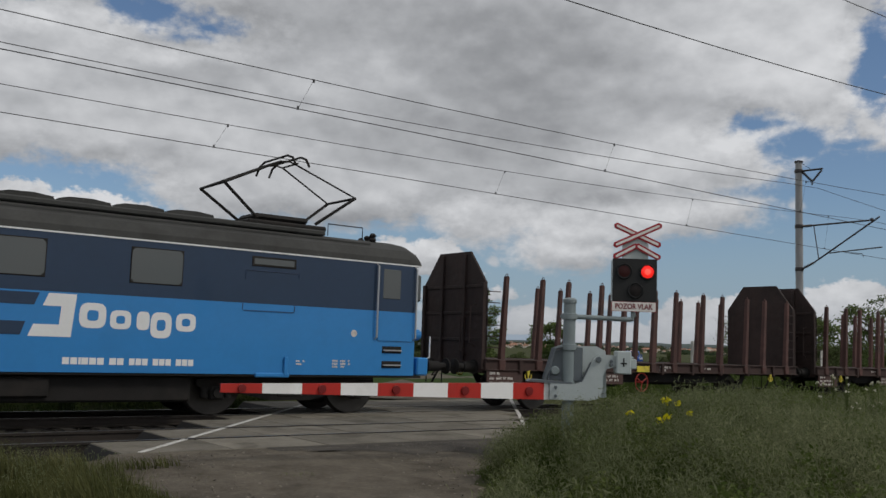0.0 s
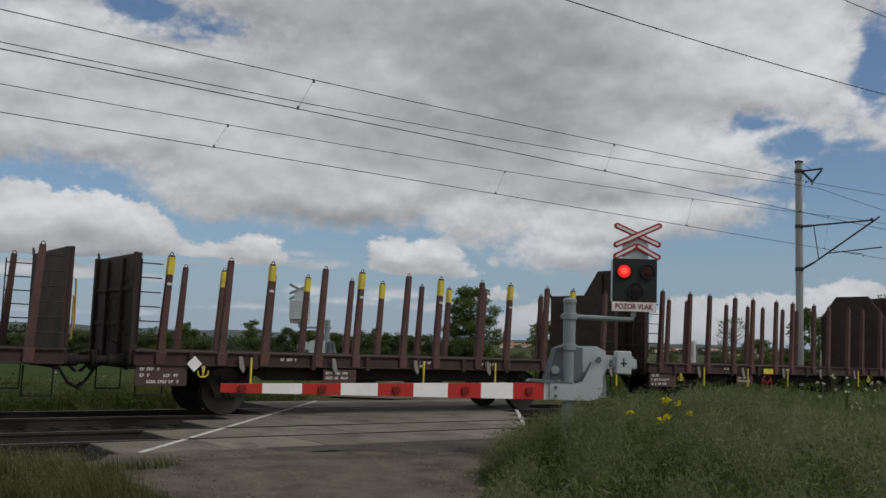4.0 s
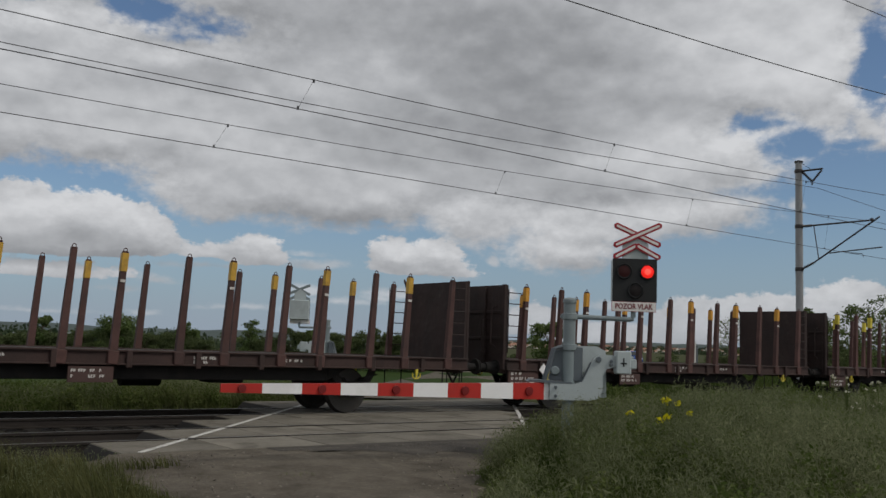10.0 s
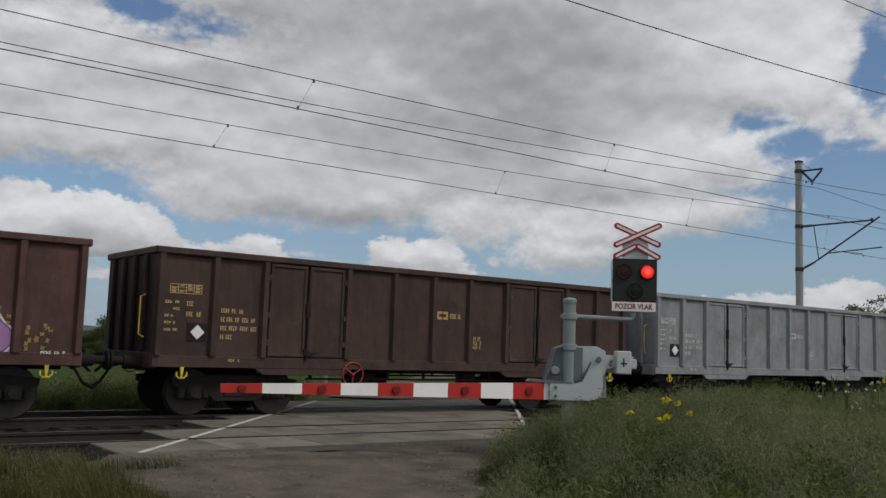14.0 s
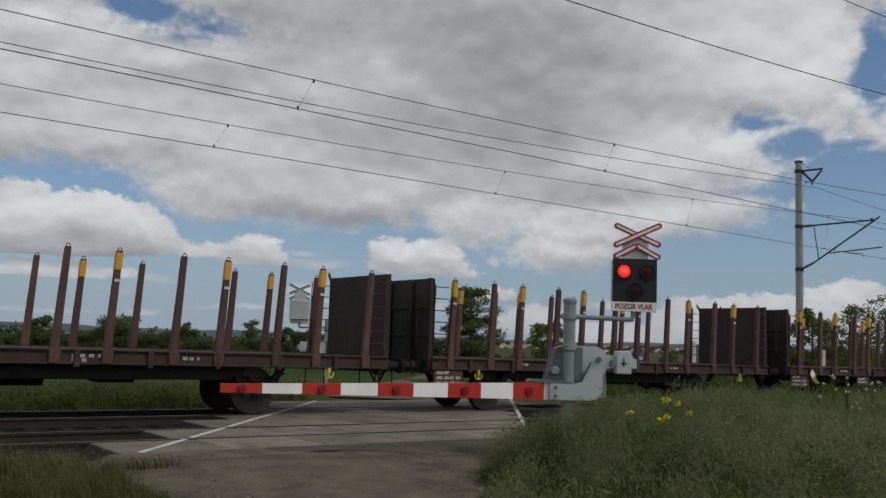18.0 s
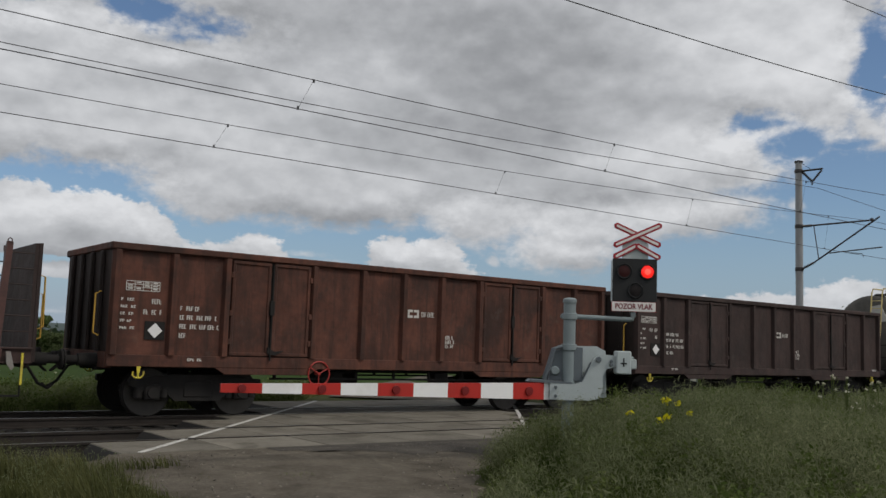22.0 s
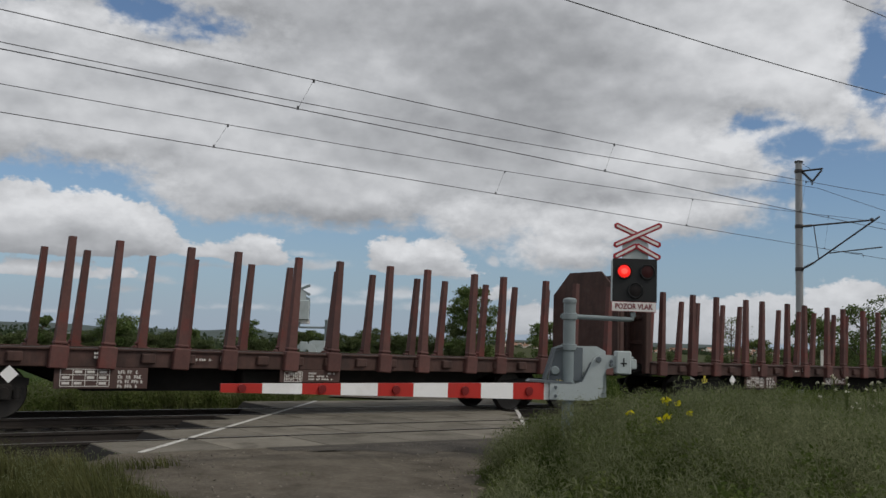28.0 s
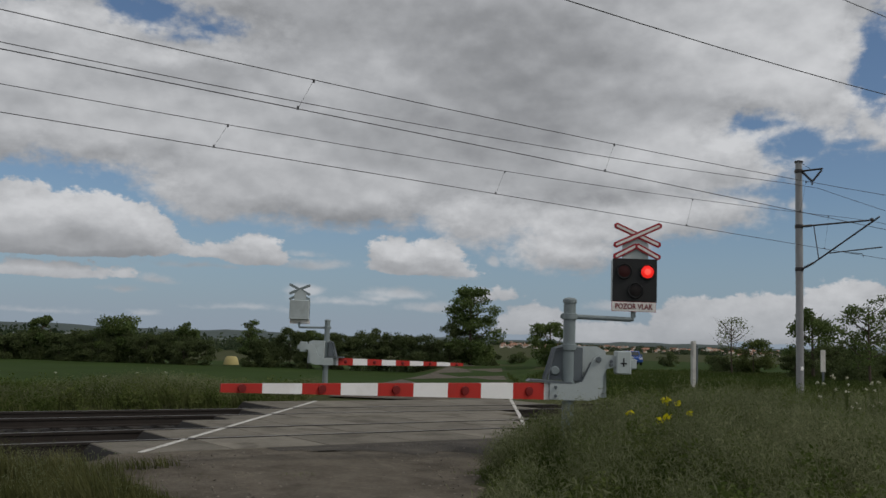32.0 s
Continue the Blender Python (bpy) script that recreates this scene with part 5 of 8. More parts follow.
def spray_letters(w, y, seed):
    """Sprayed round letters along the lower half of the side: lilac and violet with pale rims, golden shadows and small crosses."""
    rng = random.Random(seed)
    ribs = (4.77, 5.97, 7.04, 8.09, 9.22, 11.22)
    spots = ((5.52, 1.66, 0.44, 0.40, M_LILAC), (6.42, 1.66, 0.36, 0.44, M_LILAC), (6.98, 1.50, 0.34, 0.46, M_LILAC), (7.55, 1.56, 0.36, 0.52, M_LILAC), (8.22, 1.52, 0.36, 0.48, M_LILAC),
             (9.78, 1.55, 0.36, 0.50, M_VIOLET), (10.42, 1.52, 0.36, 0.50, M_VIOLET), (11.02, 1.50, 0.32, 0.46, M_LILAC), (11.75, 1.48, 0.40, 0.40, M_LILAC))

    def coat(name, pts, m, parent, lift, door, label=""):
        """Paint on the sheet and on the ribs that stand out from it."""
        base = y - (0.031 if door else 0.0) - lift
        sh = Shape().prism(pts, "y", base - 0.0012, base)
        for r in ribs:
            strip = cut_strip(pts, r - 0.05, r + 0.05)
            if strip:
                sh.prism(strip, "y", -1.5015 - lift, -1.5003 - lift)
        return part(name, sh, m, parent, label)
    for i, (cx, cz, rx, rz, m) in enumerate(spots):
        door = 9.3 < cx < 11.15
        d = 0.0105 * (i % 2)
        k = rng.random() * 6
        spread = [(math.cos(t) * (1.08 + 0.20 * math.sin(3 * t + k) + 0.13 * math.sin(5 * t + 2 * k) + 0.05 * math.sin(9 * t)), math.sin(t) * (1.05 + 0.14 * math.sin(2 * t + k) + 0.16 * math.sin(4 * t - k) + 0.05 * math.sin(7 * t))) for t in [2 * math.pi * q / 30 for q in range(30)]]
        lean = rng.uniform(-0.10, 0.14)

        def outline(grow, dx=0.0, dz=0.0, f=1.0):
            return [(cx + dx + u * (rx * f + grow) + lean * v * f, cz + dz + v * (rz * f + grow)) for u, v in spread]
        letter = coat("spray_shadow", outline(0.05, 0.05, -0.06), M_SPECK, w, d, door, "golden shadow of a sprayed letter")
        coat("spray_rim", outline(0.045), M_SPRAYWHITE, letter, d + 0.0016, door, "pale rim of a sprayed letter")
        coat("spray_outline", outline(0.012), M_VIOLET, letter, d + 0.0032, door)
        coat("spray_fill", outline(-0.012), m, letter, d + 0.0048, door, "lilac or violet sprayed fill")
        inner = M_VIOLET if m is M_LILAC else M_LILAC
        coat("spray_counter", outline(0.0, rng.uniform(-0.06, 0.06), rng.uniform(-0.02, 0.12), 0.20), M_SPECK if i % 3 else inner, letter, d + 0.0064, door)
        for q in range(4):
            u, v, r = rng.uniform(-0.55, 0.55) * rx, rng.uniform(-0.7, 0.6) * rz, rng.uniform(0.035, 0.085)
            coat("spray_spot", blob_outline(rng, cx + u, cz + v, r, r * 1.2, 12), inner, letter, d + 0.0064 + 0.0008 * (q + 1), door)
    sh = Shape()
    for i in range(230):
        x = rng.choice((rng.uniform(4.15, 5.0), rng.uniform(4.3, 5.2), rng.uniform(8.6, 9.4), rng.uniform(8.5, 9.2), rng.uniform(11.2, 12.9)))
        z = 1.20 + abs(rng.gauss(0, 0.36))
        if z < 2.05:
            base = -1.437 if x < 4.68 else y - 0.001
            for a in (rng.uniform(0.4, 1.1), rng.uniform(1.9, 2.7)):
                dx, dz = 0.042 * math.cos(a), 0.042 * math.sin(a)
                nx, nz = -0.012 * math.sin(a), 0.012 * math.cos(a)
                sh.prism([(x - dx - nx, z - dz - nz), (x + dx - nx, z + dz - nz), (x + dx + nx, z + dz + nz), (x - dx + nx, z - dz + nz)], "y", base - 0.003, base)
    part("spray_crosses", sh, M_SPECK, w, "small golden sprayed crosses")["kind"] = "stuff"
    # golden overspray on the sill below the first door
    part("sill_overspray", Shape().prism(blob_outline(rng, 4.1, 1.05, 1.0, 0.085, 24), "y", -1.4535, -1.4508), M_OCHRE, w, "ochre overspray on the sill")


def spray_tags(w, y, seed):
    rng = random.Random(seed)
    for cx in (5.2, 7.9, 9.4):
        pts = []
        for i in range(14):
            t = i / 13
            pts.append((cx + 0.5 * t + 0.16 * math.sin(9 * t + cx), y - 0.004, 1.55 + 0.28 * math.sin(13 * t + cx) * (1 - 0.3 * t)))
        part("spray_tag", Shape().pipe(pts, 0.022, 5), M_SPRAYWHITE, w, "white sprayed squiggle")


def mark_logo(parent, x, z, w, h, y, material):
    """A two-piece company sign, as plain shapes."""
    t = h * 0.3
    sh = Shape()
    for a in (x, x + w * 0.55):
        sh.box(a, y - 0.004, z - t, a + w * 0.45, y, z)
        sh.box(a, y - 0.004, z - h, a + w * 0.45, y, z - h + t)
    sh.box(x, y - 0.0045, z - h + t, x + w * 0.16, y, z - t)
    sh.box(x + w * 0.84, y - 0.0045, z - h + t, x + w, y, z - t)
    part("company_sign", sh, material, parent, "painted two-piece company sign")


# -- long bogie stake wagon --
LONG_STAKES = [0.36, 1.68, 2.78, 4.24, 5.08, 6.45, 7.42, 8.77, 9.76, 11.05, 12.08, 13.46, 14.37, 15.78, 16.85, 18.1]


def long_stake_wagon(seed):
    L, wf, wr = 19.93, 0.645, 19.285
    w = thing("long_stake_wagon", (0, 0, 0), "brown bogie log wagon with thick bare stakes and six-cornered end walls", "railway wagon", "long log wagons")

    def sill():
        sh = Shape().box(0.62, -0.05, 0, L - 0.62, 0.06, 0.33, 0.012)
        sh.box(0.62, -0.10, 0.30, L - 0.62, 0.06, 0.335, 0.006)
        for i in range(24):
            x = 1.1 + 0.77 * i
            sh.box(x - 0.13, -0.13, 0.08, x + 0.13, 0, 0.26, 0.02)
        return sh.mesh("side_sill", M_BROWN)
    for s in (-1, 1):
        p = part("side_sill", once("rsill", sill), None, w, at=(0 if s < 0 else L, s * 1.28, 0.93))
        if s > 0:
            p.rotation_euler = (0, 0, math.pi)

    def deck():
        sh = Shape()
        for i in range(80):
            x = 0.7 + 18.53 * i / 80
            sh.box(x, -1.22, 1.19, x + 0.22, 1.22, 1.245)
        return sh.mesh("deck", M_DECK)
    part("deck", once("rdeck", deck), None, w, "dark worn plank floor")

    def belly():
        sh = Shape()
        for y in (-0.45, 0.45):
            sh.prism([(0.7, 1.18), (0.7, 0.9), (4.6, 0.85), (5.6, 0.46), (L - 5.6, 0.46), (L - 4.6, 0.85), (L - 0.7, 0.9), (L - 0.7, 1.18)], "y", y - 0.06, y + 0.06)
        for i in range(12):
            x = 1.0 + 1.63 * i
            sh.box(x - 0.05, -1.25, 0.95, x + 0.05, 1.25, 1.18)
        sh.box(8.6, -0.9, 0.5, 9.5, -0.5, 0.9, 0.03)
        for e in (0.62, L - 0.76):
            sh.box(e, -1.25, 0.88, e + 0.14, 1.25, 1.24, 0.02)
        return sh.mesh("underframe", M_UNDER)
    part("underframe", once("rbelly", belly), None, w)

    def plate():
        return Shape().prism([(-1.25, 1.0), (1.25, 1.0), (1.25, 3.1), (0.6, 3.72), (-0.6, 3.72), (-1.25, 3.1)], "x", -0.03, 0.03).mesh("end_wall", M_BROWN)
    for x, o in ((wf, -1), (wr, 1)):
        e = part("end_wall", once("rwall", plate), None, w, at=(x, 0, 0))
        lo, hi = min(0.031 * o, o * 0.2), max(0.031 * o, o * 0.2)
        for y in (-1.2, 1.2):
            part("corner_post", once(("rpost", o), lambda: Shape().box(lo, -0.08, 0.95, hi, 0.08, 3.15, 0.02).mesh("corner_post", M_BROWN)), None, e, at=(0, y, 0))
        for y in (-0.5, 0.5):
            part("wall_rib", once(("rrib", o), lambda: Shape().box(min(0.031 * o, o * 0.14), -0.06, 1.0, max(0.031 * o, o * 0.14), 0.06, 3.68, 0.02).mesh("wall_rib", M_BROWN)), None, e, at=(0, y, 0))
        for z in (1.8, 2.5, 3.05):
            part("cross_rib", once(("rcross", o), lambda: Shape().box(min(0.031 * o, o * 0.08), -1.11, -0.05, max(0.031 * o, o * 0.08), 1.11, 0.05, 0.01).mesh("cross_rib", M_BROWN)), None, e, at=(0, 0, z))

    def stake(h=2.24):
        sh = Shape()
        b, t, lean = 0.095, 0.058, 0.05
        base = [(-b, -0.09, -0.02), (b, -0.09, -0.02), (b, 0.07, -0.02), (-b, 0.07, -0.02)]
        top = [(-t, -0.07 + lean, h), (t, -0.07 + lean, h), (t, 0.06 + lean, h), (-t, 0.06 + lean, h)]
        sh.raw(base + top, [(0, 3, 2, 1), (4, 5, 6, 7), (0, 1, 5, 4), (1, 2, 6, 5), (2, 3, 7, 6), (3, 0, 4, 7)])
        sh.box(-0.16, -0.12, -0.1, 0.16, 0.04, 0.30, 0.02)
        sh.box(-0.12, -0.10, 0.32, 0.12, 0.06, 0.38, 0.02)
        return sh.mesh("stake", M_STAKE_RED)
    for s in (-1, 1):
        for d in LONG_STAKES:
            st = part("stake", once("rstake", stake), None, w, at=(wf + d + 0.08 + 0.08 * s, s * 1.33, 1.0))
            st.rotation_euler = (0, -LEAN_BACK, math.pi) if s > 0 else (0, LEAN_BACK, 0)
    bogie(w, 3.2)
    bogie(w, L - 3.2)
    ends(w, L)
    yellow_hook(w, 2.9, 0.80)
    yellow_hook(w, L - 2.9, 0.80)
    part("label_board", once("rlb", lambda: Shape().box(4.85, -1.36, 0.55, 6.5, -1.33, 0.93, 0.006).mesh("label_board", M_PLATE)), None, w, "brown board with white lettering")
    grid_label(w, 4.95, 0.90, 0.85, 0.3, -1.366)
    marks(w, 5.95, 0.88, [0.4, 0.5, 0.48, 0.4], -1.366, seed, h=0.06, gap=0.085)
    part("label_board", once("rlb2", lambda: Shape().box(9.2, -1.36, 0.68, 10.6, -1.33, 0.93, 0.006).mesh("label_board", M_PLATE)), None, w, "brown board with white lettering")
    grid_label(w, 9.3, 0.9, 0.4, 0.2, -1.366)
    marks(w, 9.85, 0.88, [0.6, 0.45, 0.6], -1.366, seed + 1, h=0.035, gap=0.06)
    marks(w, 5.5, 1.2, [0.3, 0.4], -1.385, seed + 2, h=0.04, gap=0.07)
    marks(w, 7.3, 1.12, [0.4], -1.385, seed + 3, h=0.04)
    grid_label(w, 7.9, 1.18, 0.32, 0.1, -1.385)
    marks(w, 11.6, 1.16, [0.35, 0.35], -1.385, seed + 4, h=0.03, gap=0.05)
    diamond(w, 4.1, 0.8, -1.45, 0.15)
    return w


# -- tank wagon --
M_TANK = mat("beige_grey_tank", (0.215, 0.208, 0.175), 0.5, 0, 0.08, 0.8, (0.125, 0.115, 0.092), 0.4, 0.6, 0.04, 40, streak=0.3)
M_TANK_END = mat("dark_tank_end", (0.09, 0.085, 0.075), 0.75, 0, 0.25, 1.0, (0.045, 0.042, 0.04), 0.6, 0.8, 0.1, 40, streak=0.4)
M_TANK_REAR = mat("mid_grey_tank_end", (0.135, 0.132, 0.115), 0.65, 0, 0.15, 1.0, (0.08, 0.075, 0.065), 0.5, 0.8, 0.06, 40, streak=0.3)
M_SEAM = mat("tank_strap", (0.10, 0.098, 0.085), 0.6, 0.2, 0.15, 2.0, bump=0.05)
M_PALE = mat("pale_panel", (0.42, 0.42, 0.40), 0.6, 0, 0.1, 3.0, (0.25, 0.25, 0.23), 0.4, 2.0, 0.0)
M_CYAN = mat("sky_blue_decal", (0.10, 0.33, 0.55), 0.5, 0, 0.08, 3.0, bump=0.0)
M_NAVY = mat("navy_decal", (0.03, 0.05, 0.10), 0.5, 0, 0.08, 3.0, bump=0.0)
M_BUFF = mat("buff_panel", (0.40, 0.37, 0.27), 0.6, 0, 0.1, 3.0, bump=0.0)


def tank_wagon():
    L, R, zc = 13.0, 1.43, 2.55
    w = thing("tank_wagon", (0, 0, 0), "beige-grey bogie tank wagon with banded barrel and top walkway", "railway wagon")
    xa, xb = 1.60, 11.55
    barrel = part("barrel", Shape().lathe([(R, xa), (R, xb)], (0, 0, zc), "x", 56), M_TANK, w)
    # stained ends with darker base colours than the barrel, the front one darkest
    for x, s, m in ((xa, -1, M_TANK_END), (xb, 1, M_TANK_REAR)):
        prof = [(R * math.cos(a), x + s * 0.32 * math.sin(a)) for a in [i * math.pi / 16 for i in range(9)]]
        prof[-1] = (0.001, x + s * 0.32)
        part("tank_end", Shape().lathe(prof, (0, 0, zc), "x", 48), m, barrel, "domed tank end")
    for i in range(12):
        x = xa + 0.02 + (xb - xa - 0.04) * i / 11
        part("band", once("tband", lambda: Shape().lathe([(R - 0.01, -0.025), (R + 0.012, -0.025), (R + 0.012, 0.025), (R - 0.01, 0.025)], (0, 0, zc), "x", 48).mesh("band", M_SEAM)), None, barrel, at=(x, 0, 0))

    def on_side(x, ang, w_, h_, m, name, label, lift=0.006):
        """A curved decal on the barrel at an angle above its middle."""
        sh = Shape()
        vs, fs = [], []
        n = 6
        for i in range(n + 1):
            a = ang + (i / n - 0.5) * h_ / R
            for xx in (x, x + w_):
                for rr in (R - 0.01, R + lift):
                    vs.append((xx, -rr * math.cos(a), zc + rr * math.sin(a)))
        for i in range(n):
            a = 4 * i
            fs += [(a + 1, a + 3, a + 7, a + 5), (a, a + 1, a + 5, a + 4), (a + 2, a + 6, a + 7, a + 3)]
        fs += [(0, 2, 3, 1), (4 * n, 4 * n + 1, 4 * n + 3, 4 * n + 2)]
        part(name, sh.raw(vs, fs), m, barrel, label)
    on_side(8.66, -0.02, 1.80, 0.50, M_PALE, "company_panel", "pale panel behind a blue company sign")
    on_side(8.74, 0.0, 0.30, 0.36, M_NAVY, "company_sign", "navy and blue company sign", 0.010)
    on_side(9.06, 0.0, 0.26, 0.36, M_CYAN, "company_sign", "navy and blue company sign", 0.010)
    for i in range(5):
        on_side(9.45 + 0.185 * i, -0.01 - 0.02 * (i == 3), 0.13, 0.20, M_CYAN, "company_lettering", "blue company lettering as bars", 0.010)
    on_side(10.68, -0.06, 0.62, 0.58, M_BUFF, "buff_panel", "buff repair panel")
    on_side(10.82, 0.1, 0.34, 0.07, M_NAVY, "panel_text", "dark lettering bar", 0.010)
    for i, (x, wd) in enumerate(((5.0, .36), (5.42, .36), (6.12, .32), (6.5, .32), (7.0, .42))):
        on_side(x + 0.3, -0.62 if i < 2 else -0.58, wd, 0.24 if i < 2 else 0.40, M_PALE, "notice", "pale notice panel")
    for x in (8.7, 9.42):
        for k in range(3):
            on_side(x, -0.50 - 0.085 * k, 0.5, 0.08, M_CYAN, "blue_notice", "blue notice lines")
    on_side(2.86, -0.40, 0.22, 0.22, M_UNDER, "hatch", "small dark hatch", 0.03)
    part("insulation_seam", Shape().pipe([(4.6, -R * 0.94 - 0.005, zc - 0.50), (8.66, -R * 0.94 - 0.005, zc - 0.50)], 0.02, 6), M_SEAM, barrel)
    # placard on the end
    part("end_panel", Shape().prism([(-0.75, 3.0), (-0.2, 2.95), (-0.1, 3.55), (-0.5, 3.62)], "x", xa - 0.30, xa - 0.27), M_PALE, barrel, "pale diamond panel on the tank end")
    # saddle, solebar and boards
    def chassis():
        sh = Shape()
        for y in (-1.15, 1.15):
            sh.prism([(0.62, 1.12), (0.62, 0.92), (5.5, 0.9), (6.0, 0.66), (7.6, 0.66), (8.1, 0.92), (12.38, 0.92), (12.38, 1.12)], "y", y - 0.05, y + 0.05)
        for x in (1.9, 4.6, 8.6, 11.2):
            sh.prism([(-1.2, 1.1), (1.2, 1.1), (1.0, 1.7), (0.5, 1.35), (-0.5, 1.35), (-1.0, 1.7)], "x", x - 0.12, x + 0.12)
        for e in (0.62, 12.24):
            sh.box(e, -1.25, 0.88, e + 0.14, 1.25, 1.25, 0.02)
        sh.box(0.64, -1.2, 1.12, 1.7, 1.2, 1.17)
        sh.box(11.5, -1.2, 1.12, 12.3, 1.2, 1.17)
        return sh.mesh("chassis", M_UNDER)
    part("chassis", chassis(), None, w)
    stripe = Shape()
    for x0, z0, x1, z1 in ((3.9, 1.1, 6.4, 1.1), (6.4, 1.1, 6.8, 0.80), (6.8, 0.80, 8.2, 0.80), (8.2, 0.80, 8.5, 1.1), (8.5, 1.1, 9.6, 1.1)):
        n = max(2, int(math.hypot(x1 - x0, z1 - z0) / 0.2))
        for i in range(n):
            a, b = i / n, (i + 0.7) / n
            stripe.pipe([(x0 + (x1 - x0) * a, -1.215, z0 + (z1 - z0) * a), (x0 + (x1 - x0) * b, -1.215, z0 + (z1 - z0) * b)], 0.02, 5)
    part("hazard_stripe", stripe, M_LEMON, w, "yellow dashed hazard edging")
    for x0, x1, z0, z1 in ((1.36, 3.22, 0.98, 1.56), (9.95, 11.1, 1.20, 1.60)):
        b = part("data_board", Shape().box(x0, -1.32, z0, x1, -1.29, z1, 0.006), M_UNDER, w, "black board with white lettering")
        grid_label(b, x0 + 0.7, z1 - 0.03, min(1.1, x1 - x0 - 0.8), 0.16, -1.326)
        marks(b, x0 + 0.05, z1 - 0.05, [0.5, 0.55, 0.55, 0.3], -1.326, 77, h=0.08, gap=0.13)
        for i in range(2):
            grid_label(b, x0 + 0.75 + 0.5 * i, z0 + 0.3, 0.4, 0.26, -1.326)
    part("white_panel", Shape().box(2.80, -1.335, 1.16, 3.15, -1.322, 1.34), M_SIGN_WHITE, w)
    part("white_panel", Shape().box(10.62, -1.335, 1.30, 11.02, -1.322, 1.56), M_SIGN_WHITE, w)
    for x, z, m in ((3.4, 1.42, M_PALE), (3.4, 1.06, M_PALE), (3.9, 1.10, M_SIGN_WHITE)):
        diamond(w, x, z, -1.34, 0.17, m)
    # walkway on top, hand rails, ladder
    top = zc + R
    walk_sh = Shape()
    for a, b in ((xa + 0.1, 5.1), (5.3, 9.4)):
        for y in (-0.42, -0.3, -0.18):
            walk_sh.box(a, y, top + 0.05, b, y + 0.09, top + 0.08)
        k = int((b - a) / 0.8)
        for i in range(k + 1):
            x = a + (b - a) * i / k
            walk_sh.box(x - 0.02, -0.45, top - 0.12, x + 0.02, -0.05, top + 0.05)
        walk_sh.pipe([(a, -0.5, top + 0.06), (a, -0.5, top + 0.2), (a + 0.1, -0.5, top + 0.22), (b - 0.1, -0.5, top + 0.22), (b, -0.5, top + 0.2), (b, -0.5, top + 0.06)], 0.016, 6)
        for i in range(1, 4):
            x = a + (b - a) * i / 4
            walk_sh.pipe([(x, -0.5, top + 0.04), (x, -0.5, top + 0.22)], 0.012, 5)
    part("walkway", walk_sh, M_UNDER, w, "dark grating walkway with hand rail")
    part("manhole", Shape().lathe([(0.28, top - 0.1), (0.28, top + 0.12), (0.32, top + 0.13), (0.3, top + 0.18), (0.001, top + 0.2)], (6.0, 0, 0), "z", 20), M_TANK_END, w)
    lad = Shape()
    for y in (-0.75, -0.35):
        lad.pipe([(0.55, y, 1.2), (0.95, y, top + 0.05), (1.05, y, top + 0.22), (1.7, y, top + 0.22)], 0.025, 6)
    for i in range(9):
        z = 1.5 + 0.28 * i
        lad.pipe([(0.55 + 0.4 * (z - 1.2) / 2.8, -0.75, z), (0.55 + 0.4 * (z - 1.2) / 2.8, -0.35, z)], 0.014, 5)
    part("ladder", lad, M_CREAM, w, "pale yellow ladder")
    part("platform_rail", Shape().pipe([(0.75, -1.15, 1.17), (0.75, -1.15, 2.1), (0.75, 1.15, 2.1), (0.75, 1.15, 1.17)], 0.02, 6).pipe([(0.75, -1.15, 1.65), (0.75, 1.15, 1.65)], 0.016, 6).pipe([(0.75, -1.15, 2.1), (1.6, -1.15, 2.1), (1.6, -1.15, 1.17)], 0.018, 6), M_UNDER, w)
    # discharge cabinet bulging from the rear end
    part("end_jacket", Shape().lathe([(0.9, 11.4), (0.95, 12.0), (0.8, 12.12), (0.001, 12.14)], (0, 0, zc - 0.35), "x", 24), M_TANK, w)
    part("valve_gear", Shape().box(6.6, -0.5, 0.5, 7.6, 0.5, 1.2, 0.05).lathe([(0.1, -1.1), (0.1, -0.5)], (7.1, 0, 0.72), "y", 14), M_UNDER, w)
    bogie(w, 2.75)
    bogie(w, L - 2.75)
    ends(w, L)
    yellow_hook(w, 1.83, 0.9, -1.3)
    yellow_hook(w, 11.2, 0.9, -1.3)
    return w


# -- electric locomotive --
M_BLUE = mat("bright_blue_paint", (0.026, 0.195, 0.49), 0.42, 0, 0.05, 1.0, (0.024, 0.16, 0.39), 0.3, 0.8, 0.03, 30, coat=0.2)
M_DKBLUE = mat("dark_blue_paint", (0.014, 0.034, 0.074), 0.42, 0, 0.08, 1.0, bump=0.03, coat=0.2)
M_ROOF = mat("dusty_grey_roof", (0.042, 0.043, 0.042), 0.8, 0, 0.3, 1.5, (0.024, 0.024, 0.023), 0.6, 1.0, 0.15, 40)
M_PANE = glass_mat("loco_glass", (0.045, 0.052, 0.050), 0.04)
M_STEEL = mat("bare_steel_rail", (0.45, 0.46, 0.47), 0.35, 0.7, 0.1, 4.0, bump=0.03)
M_LOCO_WHITE = mat("white_vinyl", (0.70, 0.71, 0.72), 0.5, 0, 0.04, 3.0, bump=0.0)


